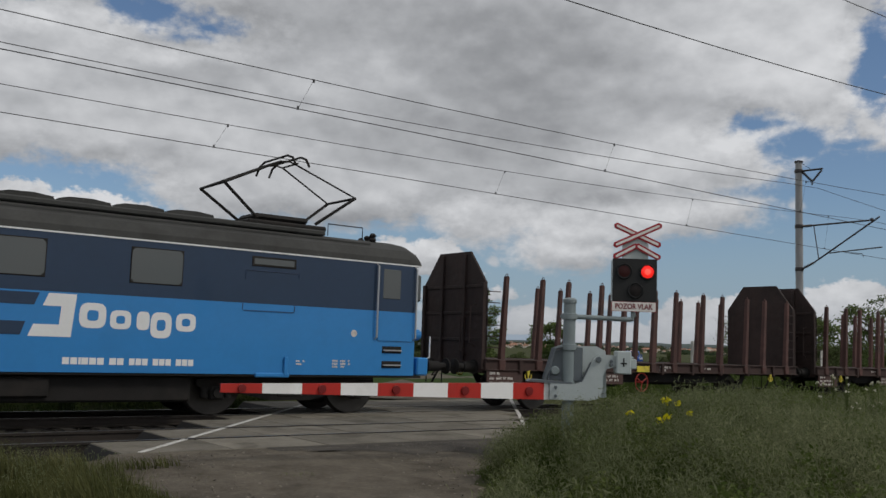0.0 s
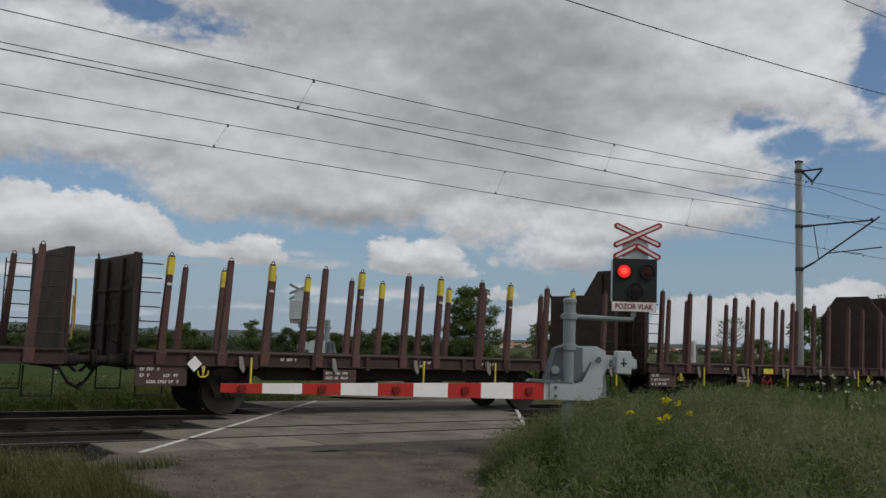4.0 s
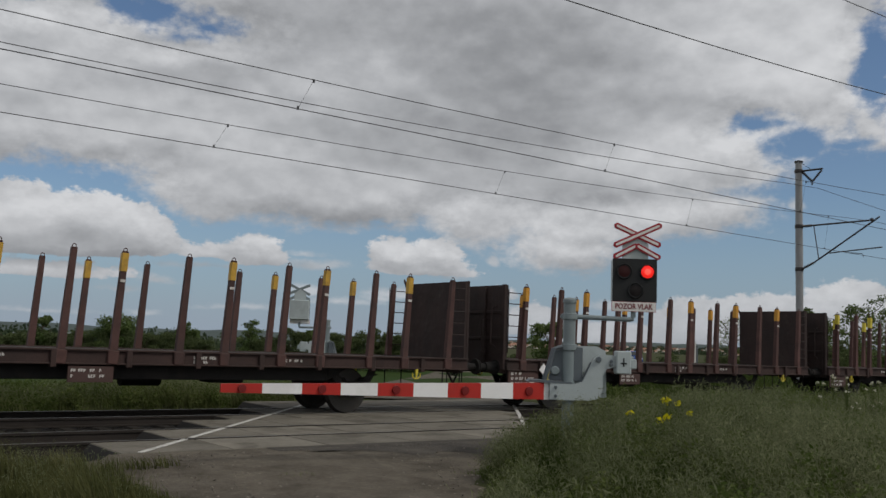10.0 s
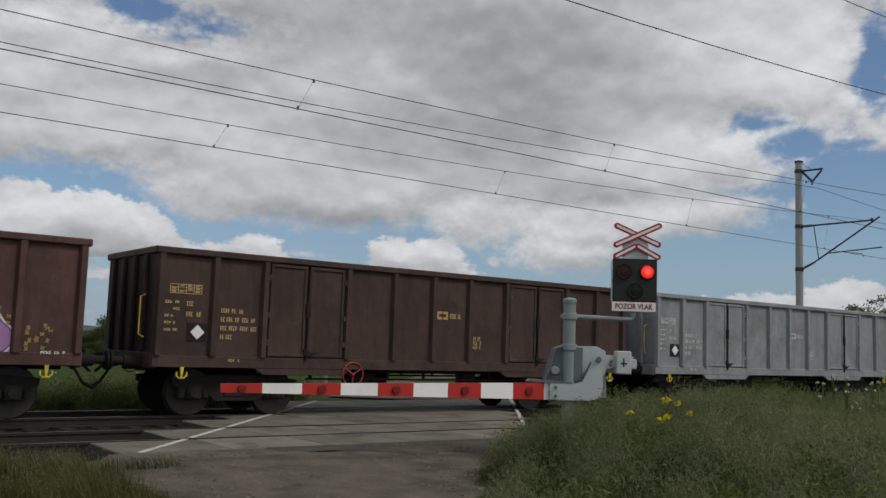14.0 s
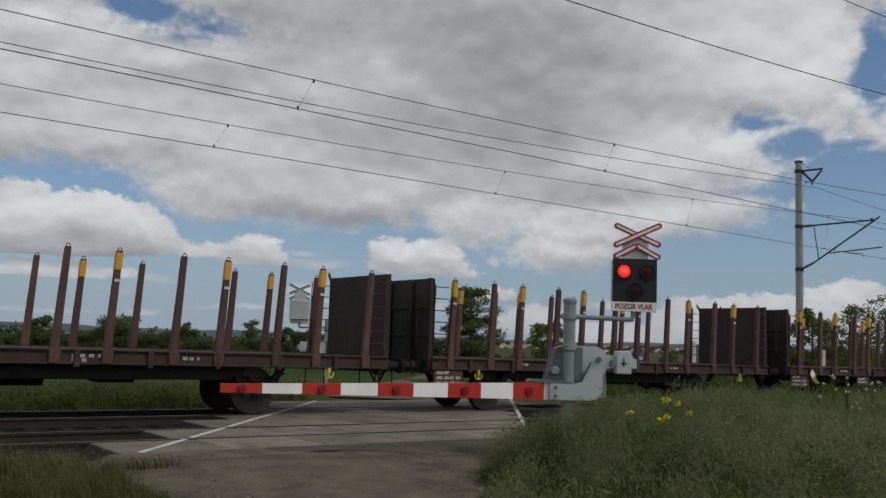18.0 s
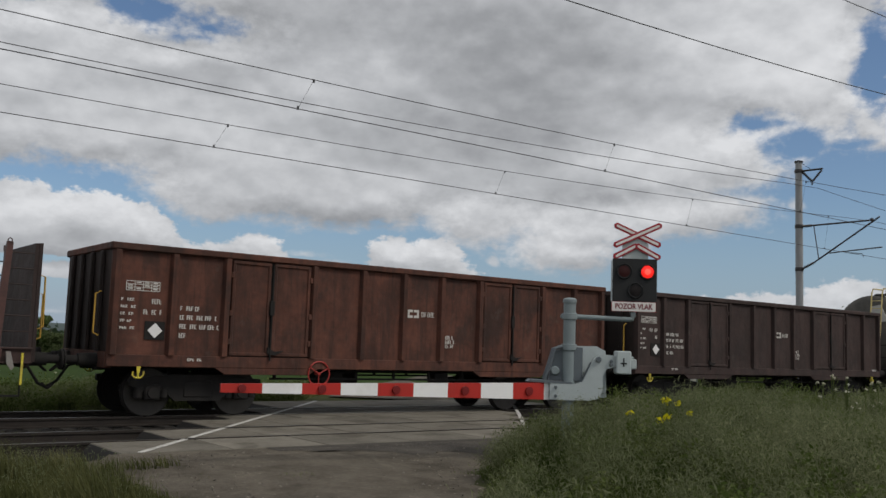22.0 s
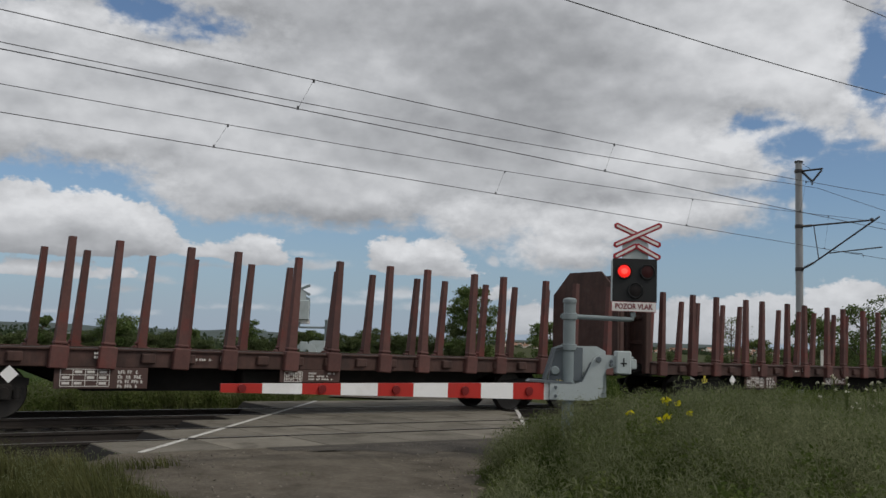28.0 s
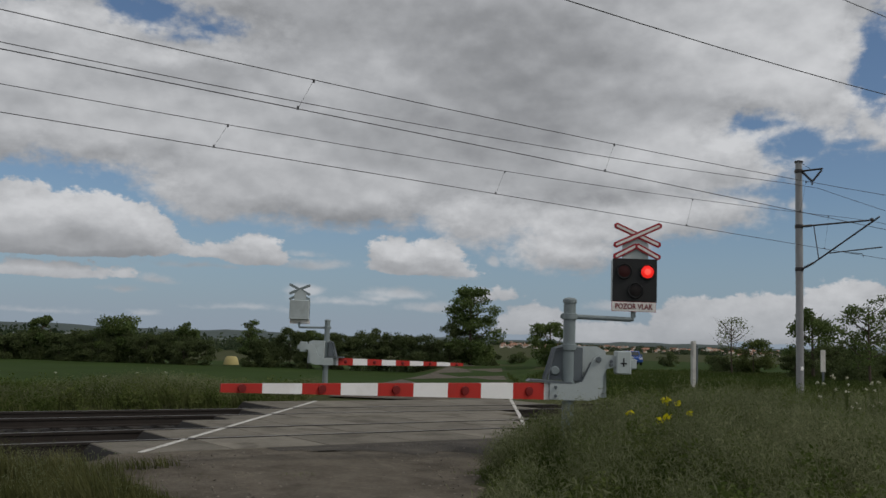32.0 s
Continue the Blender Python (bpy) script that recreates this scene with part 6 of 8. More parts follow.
def locomotive():
    """Rear buffer plane at x = 17.2; the rear cab's side door lies near x = 15."""
    L = 17.2
    w = thing("locomotive", (0, 0, 0), "two-tone blue electric locomotive with raised pantograph", "locomotive")
    xa, xb, y, z0, zm, z1 = 1.2, 15.95, 1.46, 0.84, 2.23, 3.27

    def shell(za, zb, inset=0.0):
        e = 0.28
        poly = [(xa - 0.18 + inset, -0.85), (xa + 0.12, -y), (xb - 0.12, -y), (xb + 0.18 - inset, -0.85), (xb + 0.26 - inset, 0), (xb + 0.18 - inset, 0.85), (xb - 0.12, y), (xa + 0.12, y), (xa - 0.18 + inset, 0.85), (xa - 0.26 + inset, 0)]
        return Shape().prism(poly, "z", za, zb)
    body = part("lower_body", shell(z0, zm), M_BLUE, w, "bright blue lower body")
    upper = part("upper_body", shell(zm + 0.0, z1, 0.06), M_DKBLUE, w, "dark blue upper body")
    part("gutter_line", Shape().box(xa, -y - 0.012, z1 - 0.012, xb, -y + 0.01, z1 + 0.016).box(xa, y - 0.01, z1 - 0.012, xb, y + 0.012, z1 + 0.016), M_LOCO_WHITE, upper, "thin white roof line")
    rp = [(-y, z1), (-y + 0.02, z1 + 0.14), (-y + 0.15, z1 + 0.33), (-y + 0.45, z1 + 0.48), (-0.6, z1 + 0.56), (0.6, z1 + 0.56), (y - 0.45, z1 + 0.48), (y - 0.15, z1 + 0.33), (y - 0.02, z1 + 0.14), (y, z1)]
    roof = part("roof", Shape().prism(rp, "x", xa + 0.35, xb - 0.3), M_ROOF, w, "dusty grey roof")
    for x, s in ((xb - 0.3, 1), (xa + 0.35, -1)):
        vs, fs, k = [], [], len(rp)
        for i, (d, q) in enumerate(((0, 1.0), (0.14, 0.95), (0.26, 0.82), (0.33, 0.62), (0.36, 0.0))):
            vs += [(x + s * d, yy * (1 - 0.03 * (d / 0.36) ** 2), z1 + (zz - z1) * q) for yy, zz in rp]
        for i in range(4):
            for j in range(k - 1):
                a = i * k + j
                fs.append((a, a + 1, a + k + 1, a + k))
        fs.append(tuple(range(4 * k, 5 * k)))
        part("cab_roof", Shape().raw(vs, fs, True), M_ROOF, roof)
    # roof boards and tarpaulin-like covers along the top
    rs = Shape()
    rs.box(xa + 2.0, -0.95, z1 + 0.52, xb - 2.2, 0.95, z1 + 0.64, 0.03)
    for i in range(9):
        x = xa + 0.9 + 1.02 * i
        part("roof_hatch", Shape().prism([(x, z1 + 0.6), (x + 0.98, z1 + 0.6), (x + 0.95, z1 + 0.70), (x + 0.6, z1 + 0.74), (x + 0.2, z1 + 0.73), (x + 0.03, z1 + 0.69)], "y", -0.85, 0.85), M_ROOF, roof, "worn grey roof hatch cover")
    part("roof_board", rs, M_ROOF, roof)
    rails = Shape()
    for yy in (-1.15, 1.15):
        rails.box(xa + 1.0, yy - 0.03, z1 + 0.40, xb - 1.2, yy + 0.03, z1 + 0.44)
    part("roof_edge_rail", rails, M_ROOF, roof)
    # windows and grilles along the side
    for s in (-1, 1):
        for x in (4.5, 6.98, 9.44):
            f = part("window_frame", Shape().box(x - 0.02, -0.006, 2.47, x + 0.98, 0.006, 3.14, 0.005), M_UNDER, upper, at=(0, s * (y + 0.004), 0))
            part("pane", Shape().prism([(x + 0.06, 2.49), (x + 0.90, 2.49), (x + 0.96, 2.55), (x + 0.96, 3.06), (x + 0.90, 3.12), (x + 0.06, 3.12), (x, 3.06), (x, 2.55)], "y", -0.012, 0.012), M_PANE, f)
        f = part("vent_frame", Shape().box(11.82, -0.01, 2.97, 12.80, 0.01, 3.17, 0.008), M_UNDER, upper, at=(0, s * (y + 0.004), 0))
        part("pane", Shape().box(11.86, -0.018, 3.0, 12.76, 0.018, 3.14, 0.012), M_PANE, f)
        hatch = Shape()
        for q in ((11.75, 2.88, 12.85, 2.892), (11.7, 2.08, 12.8, 2.092)):
            hatch.box(q[0], -0.012, q[1], q[2], 0.012, q[3])
        for q in ((11.70, 2.7, 11.712, 2.88), (12.88, 2.78, 12.892, 2.88), (11.66, 2.1, 11.672, 2.22), (12.8, 2.1, 12.812, 2.22)):
            hatch.box(q[0], -0.012, q[1], q[2], 0.012, q[3])
        part("hatch_seam", hatch, M_NAVY, body, at=(0, s * (y + 0.002), 0))
        for xd, sg in ((14.78, 1), (1.4, -1)):
            d = part("cab_door", Shape().box(xd + 0.06, -0.014, 1.58, xd + 0.98, 0.014, 3.24, 0.01), M_DKBLUE, upper, "cab side door with window", at=(0, s * (y + 0.003), 0))
            part("door_lower", Shape().box(xd + 0.065, -0.018, 1.585, xd + 0.975, 0.018, 2.228), M_BLUE, d)
            part("pane", Shape().box(xd + 0.16, -0.024, 2.50, xd + 0.62, 0.024, 3.15, 0.012), M_PANE, d)
            for xr in (xd + 0.0, xd + 1.02):
                part("handrail", Shape().pipe([(xr, -0.0, 1.62), (xr, -s * 0.0 + s * 0.07, 1.66), (xr, s * 0.07, 3.2), (xr, 0, 3.24)], 0.022, 8), M_STEEL, w, "bright steel hand rail", at=(0, s * y, 0))
            for z in (1.32, 1.0):
                part("foot_hole", Shape().box(xd + 0.2, -0.006, z, xd + 0.7, 0.006, z + 0.15, 0.004), M_UNDER, body, "dark step recess", at=(0, s * (y + 0.002), 0))
                part("step", Shape().box(xd + 0.22, -0.06, z + 0.05, xd + 0.68, 0.03, z + 0.075), M_STEEL, body, at=(0, s * (y - 0.0), 0))
    # livery: two-piece sign, lettering bars, number bars
    yy = -y - 0.004

    def slab(pts, m, name, label):
        part(name, Shape().prism(pts, "y", yy - 0.003, yy), m, body, label)
    bx = 7.80
    slab([(bx + 0.25, 2.2), (bx + 0.72, 2.2), (bx + 0.66, 1.45), (bx - 0.05, 1.45), (bx + 0.03, 1.66), (bx + 0.45, 1.66), (bx + 0.47, 1.98), (bx + 0.16, 1.98)], M_LOCO_WHITE, "company_sign", "white company sign")
    slab([(bx - 0.9, 2.2), (bx + 0.1, 2.2), (bx + 0.02, 1.99), (bx - 0.9, 1.99)], M_DKBLUE, "company_sign", "dark blue company sign")
    slab([(bx - 0.9, 1.7), (bx - 0.1, 1.7), (bx - 0.17, 1.47), (bx - 0.9, 1.47)], M_DKBLUE, "company_sign", "dark blue company sign")
    # company lettering drawn as plain rounded shapes of its size
    for i, (x, wd, lo, hi) in enumerate(((8.58, 0.47, 1.62, 2.07), (9.12, 0.38, 1.62, 1.96), (9.60, 0.24, 1.62, 1.96), (9.86, 0.40, 1.48, 1.96), (10.34, 0.39, 1.62, 1.96))):
        cx, cz, rx, rz = x + wd / 2, (lo + hi) / 2, wd / 2, (hi - lo) / 2
        round_pts = [(cx + rx * math.copysign(abs(math.cos(t)) ** 0.6, math.cos(t)), cz + rz * math.copysign(abs(math.sin(t)) ** 0.6, math.sin(t))) for t in [2 * math.pi * k / 24 for k in range(24)]]
        part("company_lettering", Shape().prism(round_pts, "y", yy - 0.003, yy), M_LOCO_WHITE, body, "white company lettering as plain rounded shapes")
        if i in (0, 1, 3, 4):
            hole = [(cx + (u - cx) * 0.42, cz + (v - cz) * 0.42) for u, v in round_pts]
            part("lettering_counter", Shape().prism(hole, "y", yy - 0.006, yy - 0.0032), M_BLUE, body)
    x = bx + 0.55
    for i, wd in enumerate((0.16, 0.16, 0.06, 0.16, 0.16, 0.16, 0.0, 0.16, 0.16, 0.0, 0.14, 0.14, 0.14, 0.0, 0.14, 0.14, 0.14, 0.0, 0.14, 0.14, 0.14)):
        if wd:
            slab([(x, 0.98), (x + wd * 0.72, 0.98), (x + wd * 0.72, 1.10), (x, 1.10)], M_LOCO_WHITE, "running_number", "white number bars")
            x += wd * 0.85
        else:
            x += 0.08
    marks(body, 12.9, 1.13, [0.2, 0.2], yy, 41, gap=0.06, h=0.035)
    marks(body, 13.75, 1.15, [0.4, 0.45, 0.3], yy, 42, gap=0.06, h=0.04)
    part("round_mark", Shape().lathe([(0.001, yy - 0.003), (0.075, yy - 0.003), (0.075, yy)], (14.25, 0, 1.72), "y", 18), M_MARK, body)
    part("frame_edge", Shape().box(xa - 0.1, -1.44, z0 - 0.05, xb + 0.1, 1.44, z0 - 0.002, 0.01), M_UNDER, w)
    for xs in (12.0, 5.0):
        part("jack_pad", Shape().box(xs, -y - 0.05, z0 - 0.06, xs + 0.75, -y + 0.02, z0 + 0.03, 0.02).box(xs + 0.62, -y - 0.06, z0 - 0.02, xs + 0.7, -y, z0 + 0.35, 0.01), M_BLUE, w)
    # ends: nose beam, lamps, hand rails
    for x, s in ((xb, 1), (xa, -1)):
        part("buffer_beam", Shape().box(min(x + s * 0.05, x + s * 0.36), -1.36, 0.84, max(x + s * 0.05, x + s * 0.36), 1.36, 1.24, 0.03), M_BLUE, w)
        for q in (-1.0, 1.0):
            part("headlamp", Shape().lathe([(0.001, 0.34 * s), (0.10, 0.33 * s), (0.13, 0.28 * s), (0.13, 0.1 * s)], (x, q, 1.75), "x", 16), M_BLUE, w, "blue lamp housing")
            part("end_handrail", Shape().pipe([(x + s * 0.3, q * 1.25, 1.2), (x + s * 0.46, q * 1.25, 1.25), (x + s * 0.46, q * 1.25, 1.72)], 0.02, 6), M_LOCO_WHITE, w)
        for q in (-0.72, 0.72):
            part("windscreen", Shape().box(min(x + s * 0.05, x + s * 0.20), q - 0.5, 2.5, max(x + s * 0.05, x + s * 0.20), q + 0.5, 3.1, 0.03), M_PANE, upper)
        aer = Shape()
        for j, (dx, dy) in enumerate(((-0.9, -0.8), (-0.75, -0.3), (-0.6, 0.2))):
            aer.lathe([(0.05, 0), (0.08, 0.05), (0.05, 0.1), (0.08, 0.15), (0.03, 0.2)], (x + s * dx, dy, z1 + 0.52), "z", 10)
        aer.pipe([(x - s * 0.95, -0.8, z1 + 0.7), (x - s * 0.3, 0.3, z1 + 0.7)], 0.025, 6)
        aer.lathe([(0.09, -0.02), (0.09, 0.02)], (x - s * 0.35, 0.25, z1 + 0.70), "x", 12)
        part("roof_insulator", aer, M_UNDER, roof)
    for xc in (4.2, 13.0):
        bogie(w, xc, 0.62, 3.2)
    part("underfloor_box", Shape().box(6.4, -1.25, 0.3, 10.8, 1.25, 0.8, 0.04).box(7.0, -1.35, 0.4, 8.2, 1.35, 0.75, 0.03), M_UNDER, w)
    for x, a in ((0, 0), (L, math.pi)):
        for s in (-1, 1):
            part("buffer", MESH["buffer"], None, w, at=(x, s * 0.875, 1.05)).rotation_euler = (0, 0, a)
        part("coupling", MESH["coupling"], None, w, at=(x, 0, 1.03)).rotation_euler = (0, 0, a)
    # pantograph
    px = 13.05
    pan = part("pantograph", Shape().box(px - 0.95, -0.55, z1 + 0.66, px + 0.95, 0.55, z1 + 0.78, 0.04).box(px - 0.75, -0.45, z1 + 0.78, px + 0.55, 0.45, z1 + 0.93, 0.08), M_UNDER, roof, "raised diamond pantograph")
    for s in (-1, 1):
        kl, kr, top = (px - 1.55, s * 0.62, 4.72), (px + 1.60, s * 0.62, 4.76), (px + 0.05, s * 0.32, 5.42)
        part("lower_arm", Shape().pipe([(px - 0.7, s * 0.45, z1 + 0.82), kl], 0.035, 8), M_UNDER, pan)
        part("lower_arm", Shape().pipe([(px + 0.7, s * 0.45, z1 + 0.82), kr], 0.035, 8), M_UNDER, pan)
        part("upper_arm", Shape().pipe([kl, (px - 0.18, s * 0.3, 5.38), top], 0.026, 8), M_UNDER, pan)
        part("upper_arm", Shape().pipe([kr, (px + 0.22, s * 0.3, 5.38), top], 0.02, 8), M_UNDER, pan)
    part("cross_tube", Shape().pipe([(px - 1.55, -0.62, 4.72), (px - 1.55, 0.62, 4.72)], 0.03, 8).pipe([(px + 1.6, -0.62, 4.76), (px + 1.6, 0.62, 4.76)], 0.03, 8), M_UNDER, pan)
    for d in (-0.16, 0.16):
        part("collector", Shape().pipe([(px + 0.05 + d, -0.95, 5.24), (px + 0.05 + d, -0.8, 5.42), (px + 0.05 + d, -0.55, 5.5), (px + 0.05 + d, 0.55, 5.5), (px + 0.05 + d, 0.8, 5.42), (px + 0.05 + d, 0.95, 5.24)], 0.026, 8), M_UNDER, pan)
    part("cross_tube", Shape().pipe([(px - 0.15, -0.35, 5.40), (px - 0.15, 0.35, 5.40)], 0.02, 6).pipe([(px + 0.25, -0.35, 5.40), (px + 0.25, 0.35, 5.40)], 0.02, 6), M_UNDER, pan)
    part("roof_rail", Shape().pipe([(px + 1.0, -0.5, z1 + 0.6), (px + 1.0, -0.5, z1 + 0.86), (px + 1.9, -0.5, z1 + 0.86), (px + 1.9, -0.5, z1 + 0.55)], 0.014, 6), M_UNDER, roof)
    return w


# -- the consist, front to back: (vehicle, length) --
def build_train():
    hexa = [stake_wagon(True, None, s, i) for i, s in ((2, False), (5, True))]
    yel = [stake_wagon(False, m, s, i) for i, (m, s) in enumerate(((M_YELLOW, False), (M_LEMON, True), (M_YELLOW, True), (M_CREAM, True), (M_ORANGE, False), (M_LEMON, False)))]
    kinds = {0: hexa[0], 6: hexa[1], 4: yel[0], 5: yel[1], 8: yel[2], 16: yel[3], 14: yel[4], 9: yel[5]}
    like = {1: 0, 2: 0, 3: 0, 7: 6, 10: 4, 11: 14, 12: 8, 13: 4, 15: 9, 17: 16, 24: 14, 25: 4, 26: 14, 27: 5, 28: 9, 29: 5}
    kinds[18] = gondola(M_REDBROWN, 2, 18, "red-brown open box wagon with purple graffiti", False, graffiti="letters")
    kinds[19] = gondola(M_DARK, 2, 19, "dark brown open box wagon with a red brake wheel")
    kinds[20] = gondola(M_GREY, 2, 20, "grey open box wagon with double side doors", False)
    kinds[21] = gondola(M_GREY, 1, 22, "grey open box wagon with one side door", False)
    kinds[30] = gondola(M_RUSTY, 2, 31, "rusty orange-brown open box wagon with a brake wheel")
    kinds[33] = gondola(M_MAROON, 1, 33, "maroon open box wagon with one side door and a brake wheel")
    kinds[35] = gondola(M_REDBROWN, 2, 34, "red-brown open box wagon with ochre dust on its sill", False, ochre=True)
    kinds[36] = gondola(M_DARK, 2, 36, "dark brown open box wagon with white sprayed squiggles", False, graffiti="tags")
    kinds[31] = gondola(M_GREYBROWN, 2, 32, "grey-brown weathered open box wagon", False)
    kinds[37] = gondola(M_BROWN, 2, 37, "long brown open wagon with raised six-cornered ends", length=15.95, tall_ends=True)
    kinds[32] = tank_wagon()
    kinds[38] = long_stake_wagon(61)
    like.update({22: 19, 23: 19, 34: 33, 39: 38})
    loco = locomotive()
    out, at = [(loco, LOCO_AT)], TRAIN_HEAD
    for k in range(40):
        ob = kinds[k] if k in kinds else copy_thing(kinds[like[k]], pose(0, 0, 0))
        out.append((ob, at))
        at += 13.0 if k == 32 else 15.95 if k == 37 else 19.93 if k >= 38 else 14.05 if k in range(18, 24) or k in range(30, 37) else 14.193
    for ob, x in out:
        ob.location = (x, 0, 0)
    return out


TRAIN_HEAD, LOCO_AT = 13.56, -3.85
TRAIN = build_train()


# ---- level crossing barriers ----
M_GEAR = mat("grey_green_gear_paint", (0.40, 0.45, 0.455), 0.5, 0, 0.07, 2.0, (0.20, 0.22, 0.22), 0.35, 1.5, 0.05, 40)
M_GEAR_DK = mat("dark_grey_gear_paint", (0.115, 0.135, 0.15), 0.55, 0, 0.1, 2.0, (0.07, 0.08, 0.085), 0.4, 1.5, 0.05, 40)
M_POST = mat("grey_post_paint", (0.20, 0.24, 0.25), 0.5, 0, 0.08, 2.0, (0.13, 0.15, 0.155), 0.35, 1.5, 0.05, 40)
M_BAR_RED = mat("barrier_red", (0.42, 0.024, 0.017), 0.5, 0, 0.06, 3.0, (0.26, 0.03, 0.02), 0.3, 2.0, 0.02)
M_BAR_WHITE = mat("barrier_white", (0.80, 0.80, 0.80), 0.5, 0, 0.03, 3.0, (0.55, 0.54, 0.52), 0.35, 2.5, 0.02)
M_BLACK = mat("black_signal_face", (0.012, 0.013, 0.014), 0.6, 0, 0.15, 3.0, bump=0.03)
M_SIGNRED = mat("crossbuck_red", (0.32, 0.018, 0.03), 0.5, 0, 0.06, 3.0, bump=0.0)
M_SIGNWHITE = mat("crossbuck_white", (0.70, 0.69, 0.67), 0.55, 0, 0.05, 3.0, bump=0.0)
M_LENS_DK = mat("unlit_lens", (0.016, 0.013, 0.013), 0.6, 0, 0.1, 9.0, bump=0.0, spec=0.15)
M_LENS_ON = mat("lit_red_lens", (0.5, 0.02, 0.02), 0.3, 0, 0.05, 9.0, bump=0.0, emit=(1.0, 0.022, 0.014, 0.75))
M_LENS_CORE = mat("lit_red_core", (0.6, 0.05, 0.05), 0.3, 0, 0.05, 9.0, bump=0.0, emit=(1.0, 0.075, 0.05, 1.2))
M_LENS_DIM = mat("fading_red_lens", (0.032, 0.011, 0.011), 0.5, 0, 0.05, 9.0, bump=0.0, emit=(1.0, 0.03, 0.02, 0.003), spec=0.15)
M_TEXT = mat("dark_red_sign_text", (0.16, 0.012, 0.018), 0.6, 0, 0.05, 3.0, bump=0.0)


def text_shape(body, size, material, name, parent, at, turn):
    """Lettering in the built-in font, turned into a thin mesh."""
    cu = bpy.data.curves.new(name, "FONT")
    cu.offset = 0.0022
    cu.body, cu.size, cu.extrude, cu.align_x, cu.align_y = body, size, 0.002, "CENTER", "CENTER"
    tmp = bpy.data.objects.new(name, cu)
    me = bpy.data.meshes.new_from_object(tmp)
    bpy.data.objects.remove(tmp)
    me.materials.clear()
    me.materials.append(material)
    ob = part(name, me, None, parent, "dark red lettering")
    ob.matrix_basis = Matrix.Translation(at) @ turn
    return ob


def barrier():
    """x runs along the picture's right, y away from the road user, z up from the rail tops; the post stands at the origin."""
    b = thing("level_crossing_barrier", (0, 0, 0), "lowered red and white barrier with grey drive and warning light", "barrier", "crossing barriers")
    g = -0.25
    post = part("post", Shape().lathe([(0.088, g), (0.088, 2.19), (0.10, 2.195), (0.10, 2.24), (0.07, 2.265), (0.001, 2.275)], (0, 0, 0), "z", 24), M_POST, b, "grey steel post")
    for z in (1.02, 1.56, 2.0):
        part("collar", Shape().lathe([(0.10, z - 0.045), (0.112, z - 0.04), (0.112, z + 0.04), (0.10, z + 0.045)], (0, 0, 0), "z", 20).box(-0.13, -0.03, z - 0.03, -0.10, 0.03, z + 0.03, 0.008), M_POST, post)
    part("post_foot", Shape().lathe([(0.26, g), (0.24, g + 0.24), (0.12, g + 0.30), (0.10, g + 0.42)], (0, 0, 0), "z", 18), M_GEAR_DK, post)
    # drive housing behind the post and the cast lever with its counterweight
    part("drive_housing", Shape().prism([(0.03, 1.06), (0.03, 1.58), (0.40, 1.585), (0.53, 1.52), (0.55, 0.86), (0.1, 0.84)], "y", 0.02, 0.36), M_GEAR, b, "grey drive housing")
    part("housing_side", Shape().prism([(0.05, 1.08), (0.05, 1.56), (0.19, 1.56), (0.19, 1.08)], "y", -0.06, 0.02), M_GEAR_DK, b)
    part("hinge_strut", Shape().prism([(0.16, 1.06), (0.21, 1.06), (0.34, 1.32), (0.30, 1.36)], "y", -0.11, -0.03), M_GEAR_DK, b)
    lever = part("lever", Shape().prism([(-0.28, 1.04), (-0.28, 0.82), (0.0, 0.815), (0.30, 0.82), (0.43, 0.86), (0.47, 1.0), (0.46, 1.16), (0.52, 1.27), (0.645, 1.30), (0.645, 1.46), (0.43, 1.475), (0.33, 1.40), (0.25, 1.22), (0.18, 1.08), (0.08, 1.04)], "y", -0.16, -0.085), M_GEAR, b, "pale grey cast lever")
    back = part("lever", lever.data, None, b, "pale grey cast lever", (0, 0.545, 0))
    for u, z in ((0.40, 1.40), (-0.2, 0.99), (-0.2, 0.87), (0.58, 1.38), (0.58, 1.33)):
        r = 0.035 if u == 0.40 else 0.02
        part("bolt", Shape().lathe([(0.001, -0.20), (r, -0.2), (r * 1.2, -0.18), (r * 1.2, -0.15)], (u, 0, z), "y", 12), M_GEAR_DK, lever)
    cw = part("counterweight", Shape().box(0.645, -0.22, 1.205, 0.855, 0.02, 1.53, 0.015), M_GEAR, b, "pale grey counterweight block")
    part("slot", Shape().box(0.735, -0.224, 1.31, 0.755, -0.2, 1.43).box(0.70, -0.224, 1.345, 0.79, -0.2, 1.365), M_BLACK, cw)
    part("weight_end", Shape().box(0.857, -0.17, 1.28, 0.94, -0.02, 1.42, 0.012), M_GEAR, cw)
    part("weight_pin", Shape().pipe([(0.86, -0.1, 1.41), (0.9, -0.1, 1.45)], 0.018, 8), M_GEAR, cw)
    # fork frame in front of the arm
    fork = Shape().pipe([(-0.34, -0.05, 1.09), (-0.21, -0.05, 1.53), (-0.10, -0.05, 1.565)], 0.025, 8)
    fork.pipe([(-0.34, 0.16, 1.09), (-0.21, 0.16, 1.53), (-0.10, 0.16, 1.565)], 0.025, 8)
    fork.prism([(-0.60, 1.06), (-0.56, 1.09), (0.03, 1.07), (0.03, 1.04)], "y", -0.16, 0.2)
    part("fork_frame", fork, M_GEAR_DK, b, "dark grey fork frame")
    part("gear_cover", Shape().prism([(-0.28, 1.09), (-0.2, 1.5), (-0.08, 1.54), (-0.08, 1.09)], "y", 0.0, 0.14), M_GEAR_DK, b)
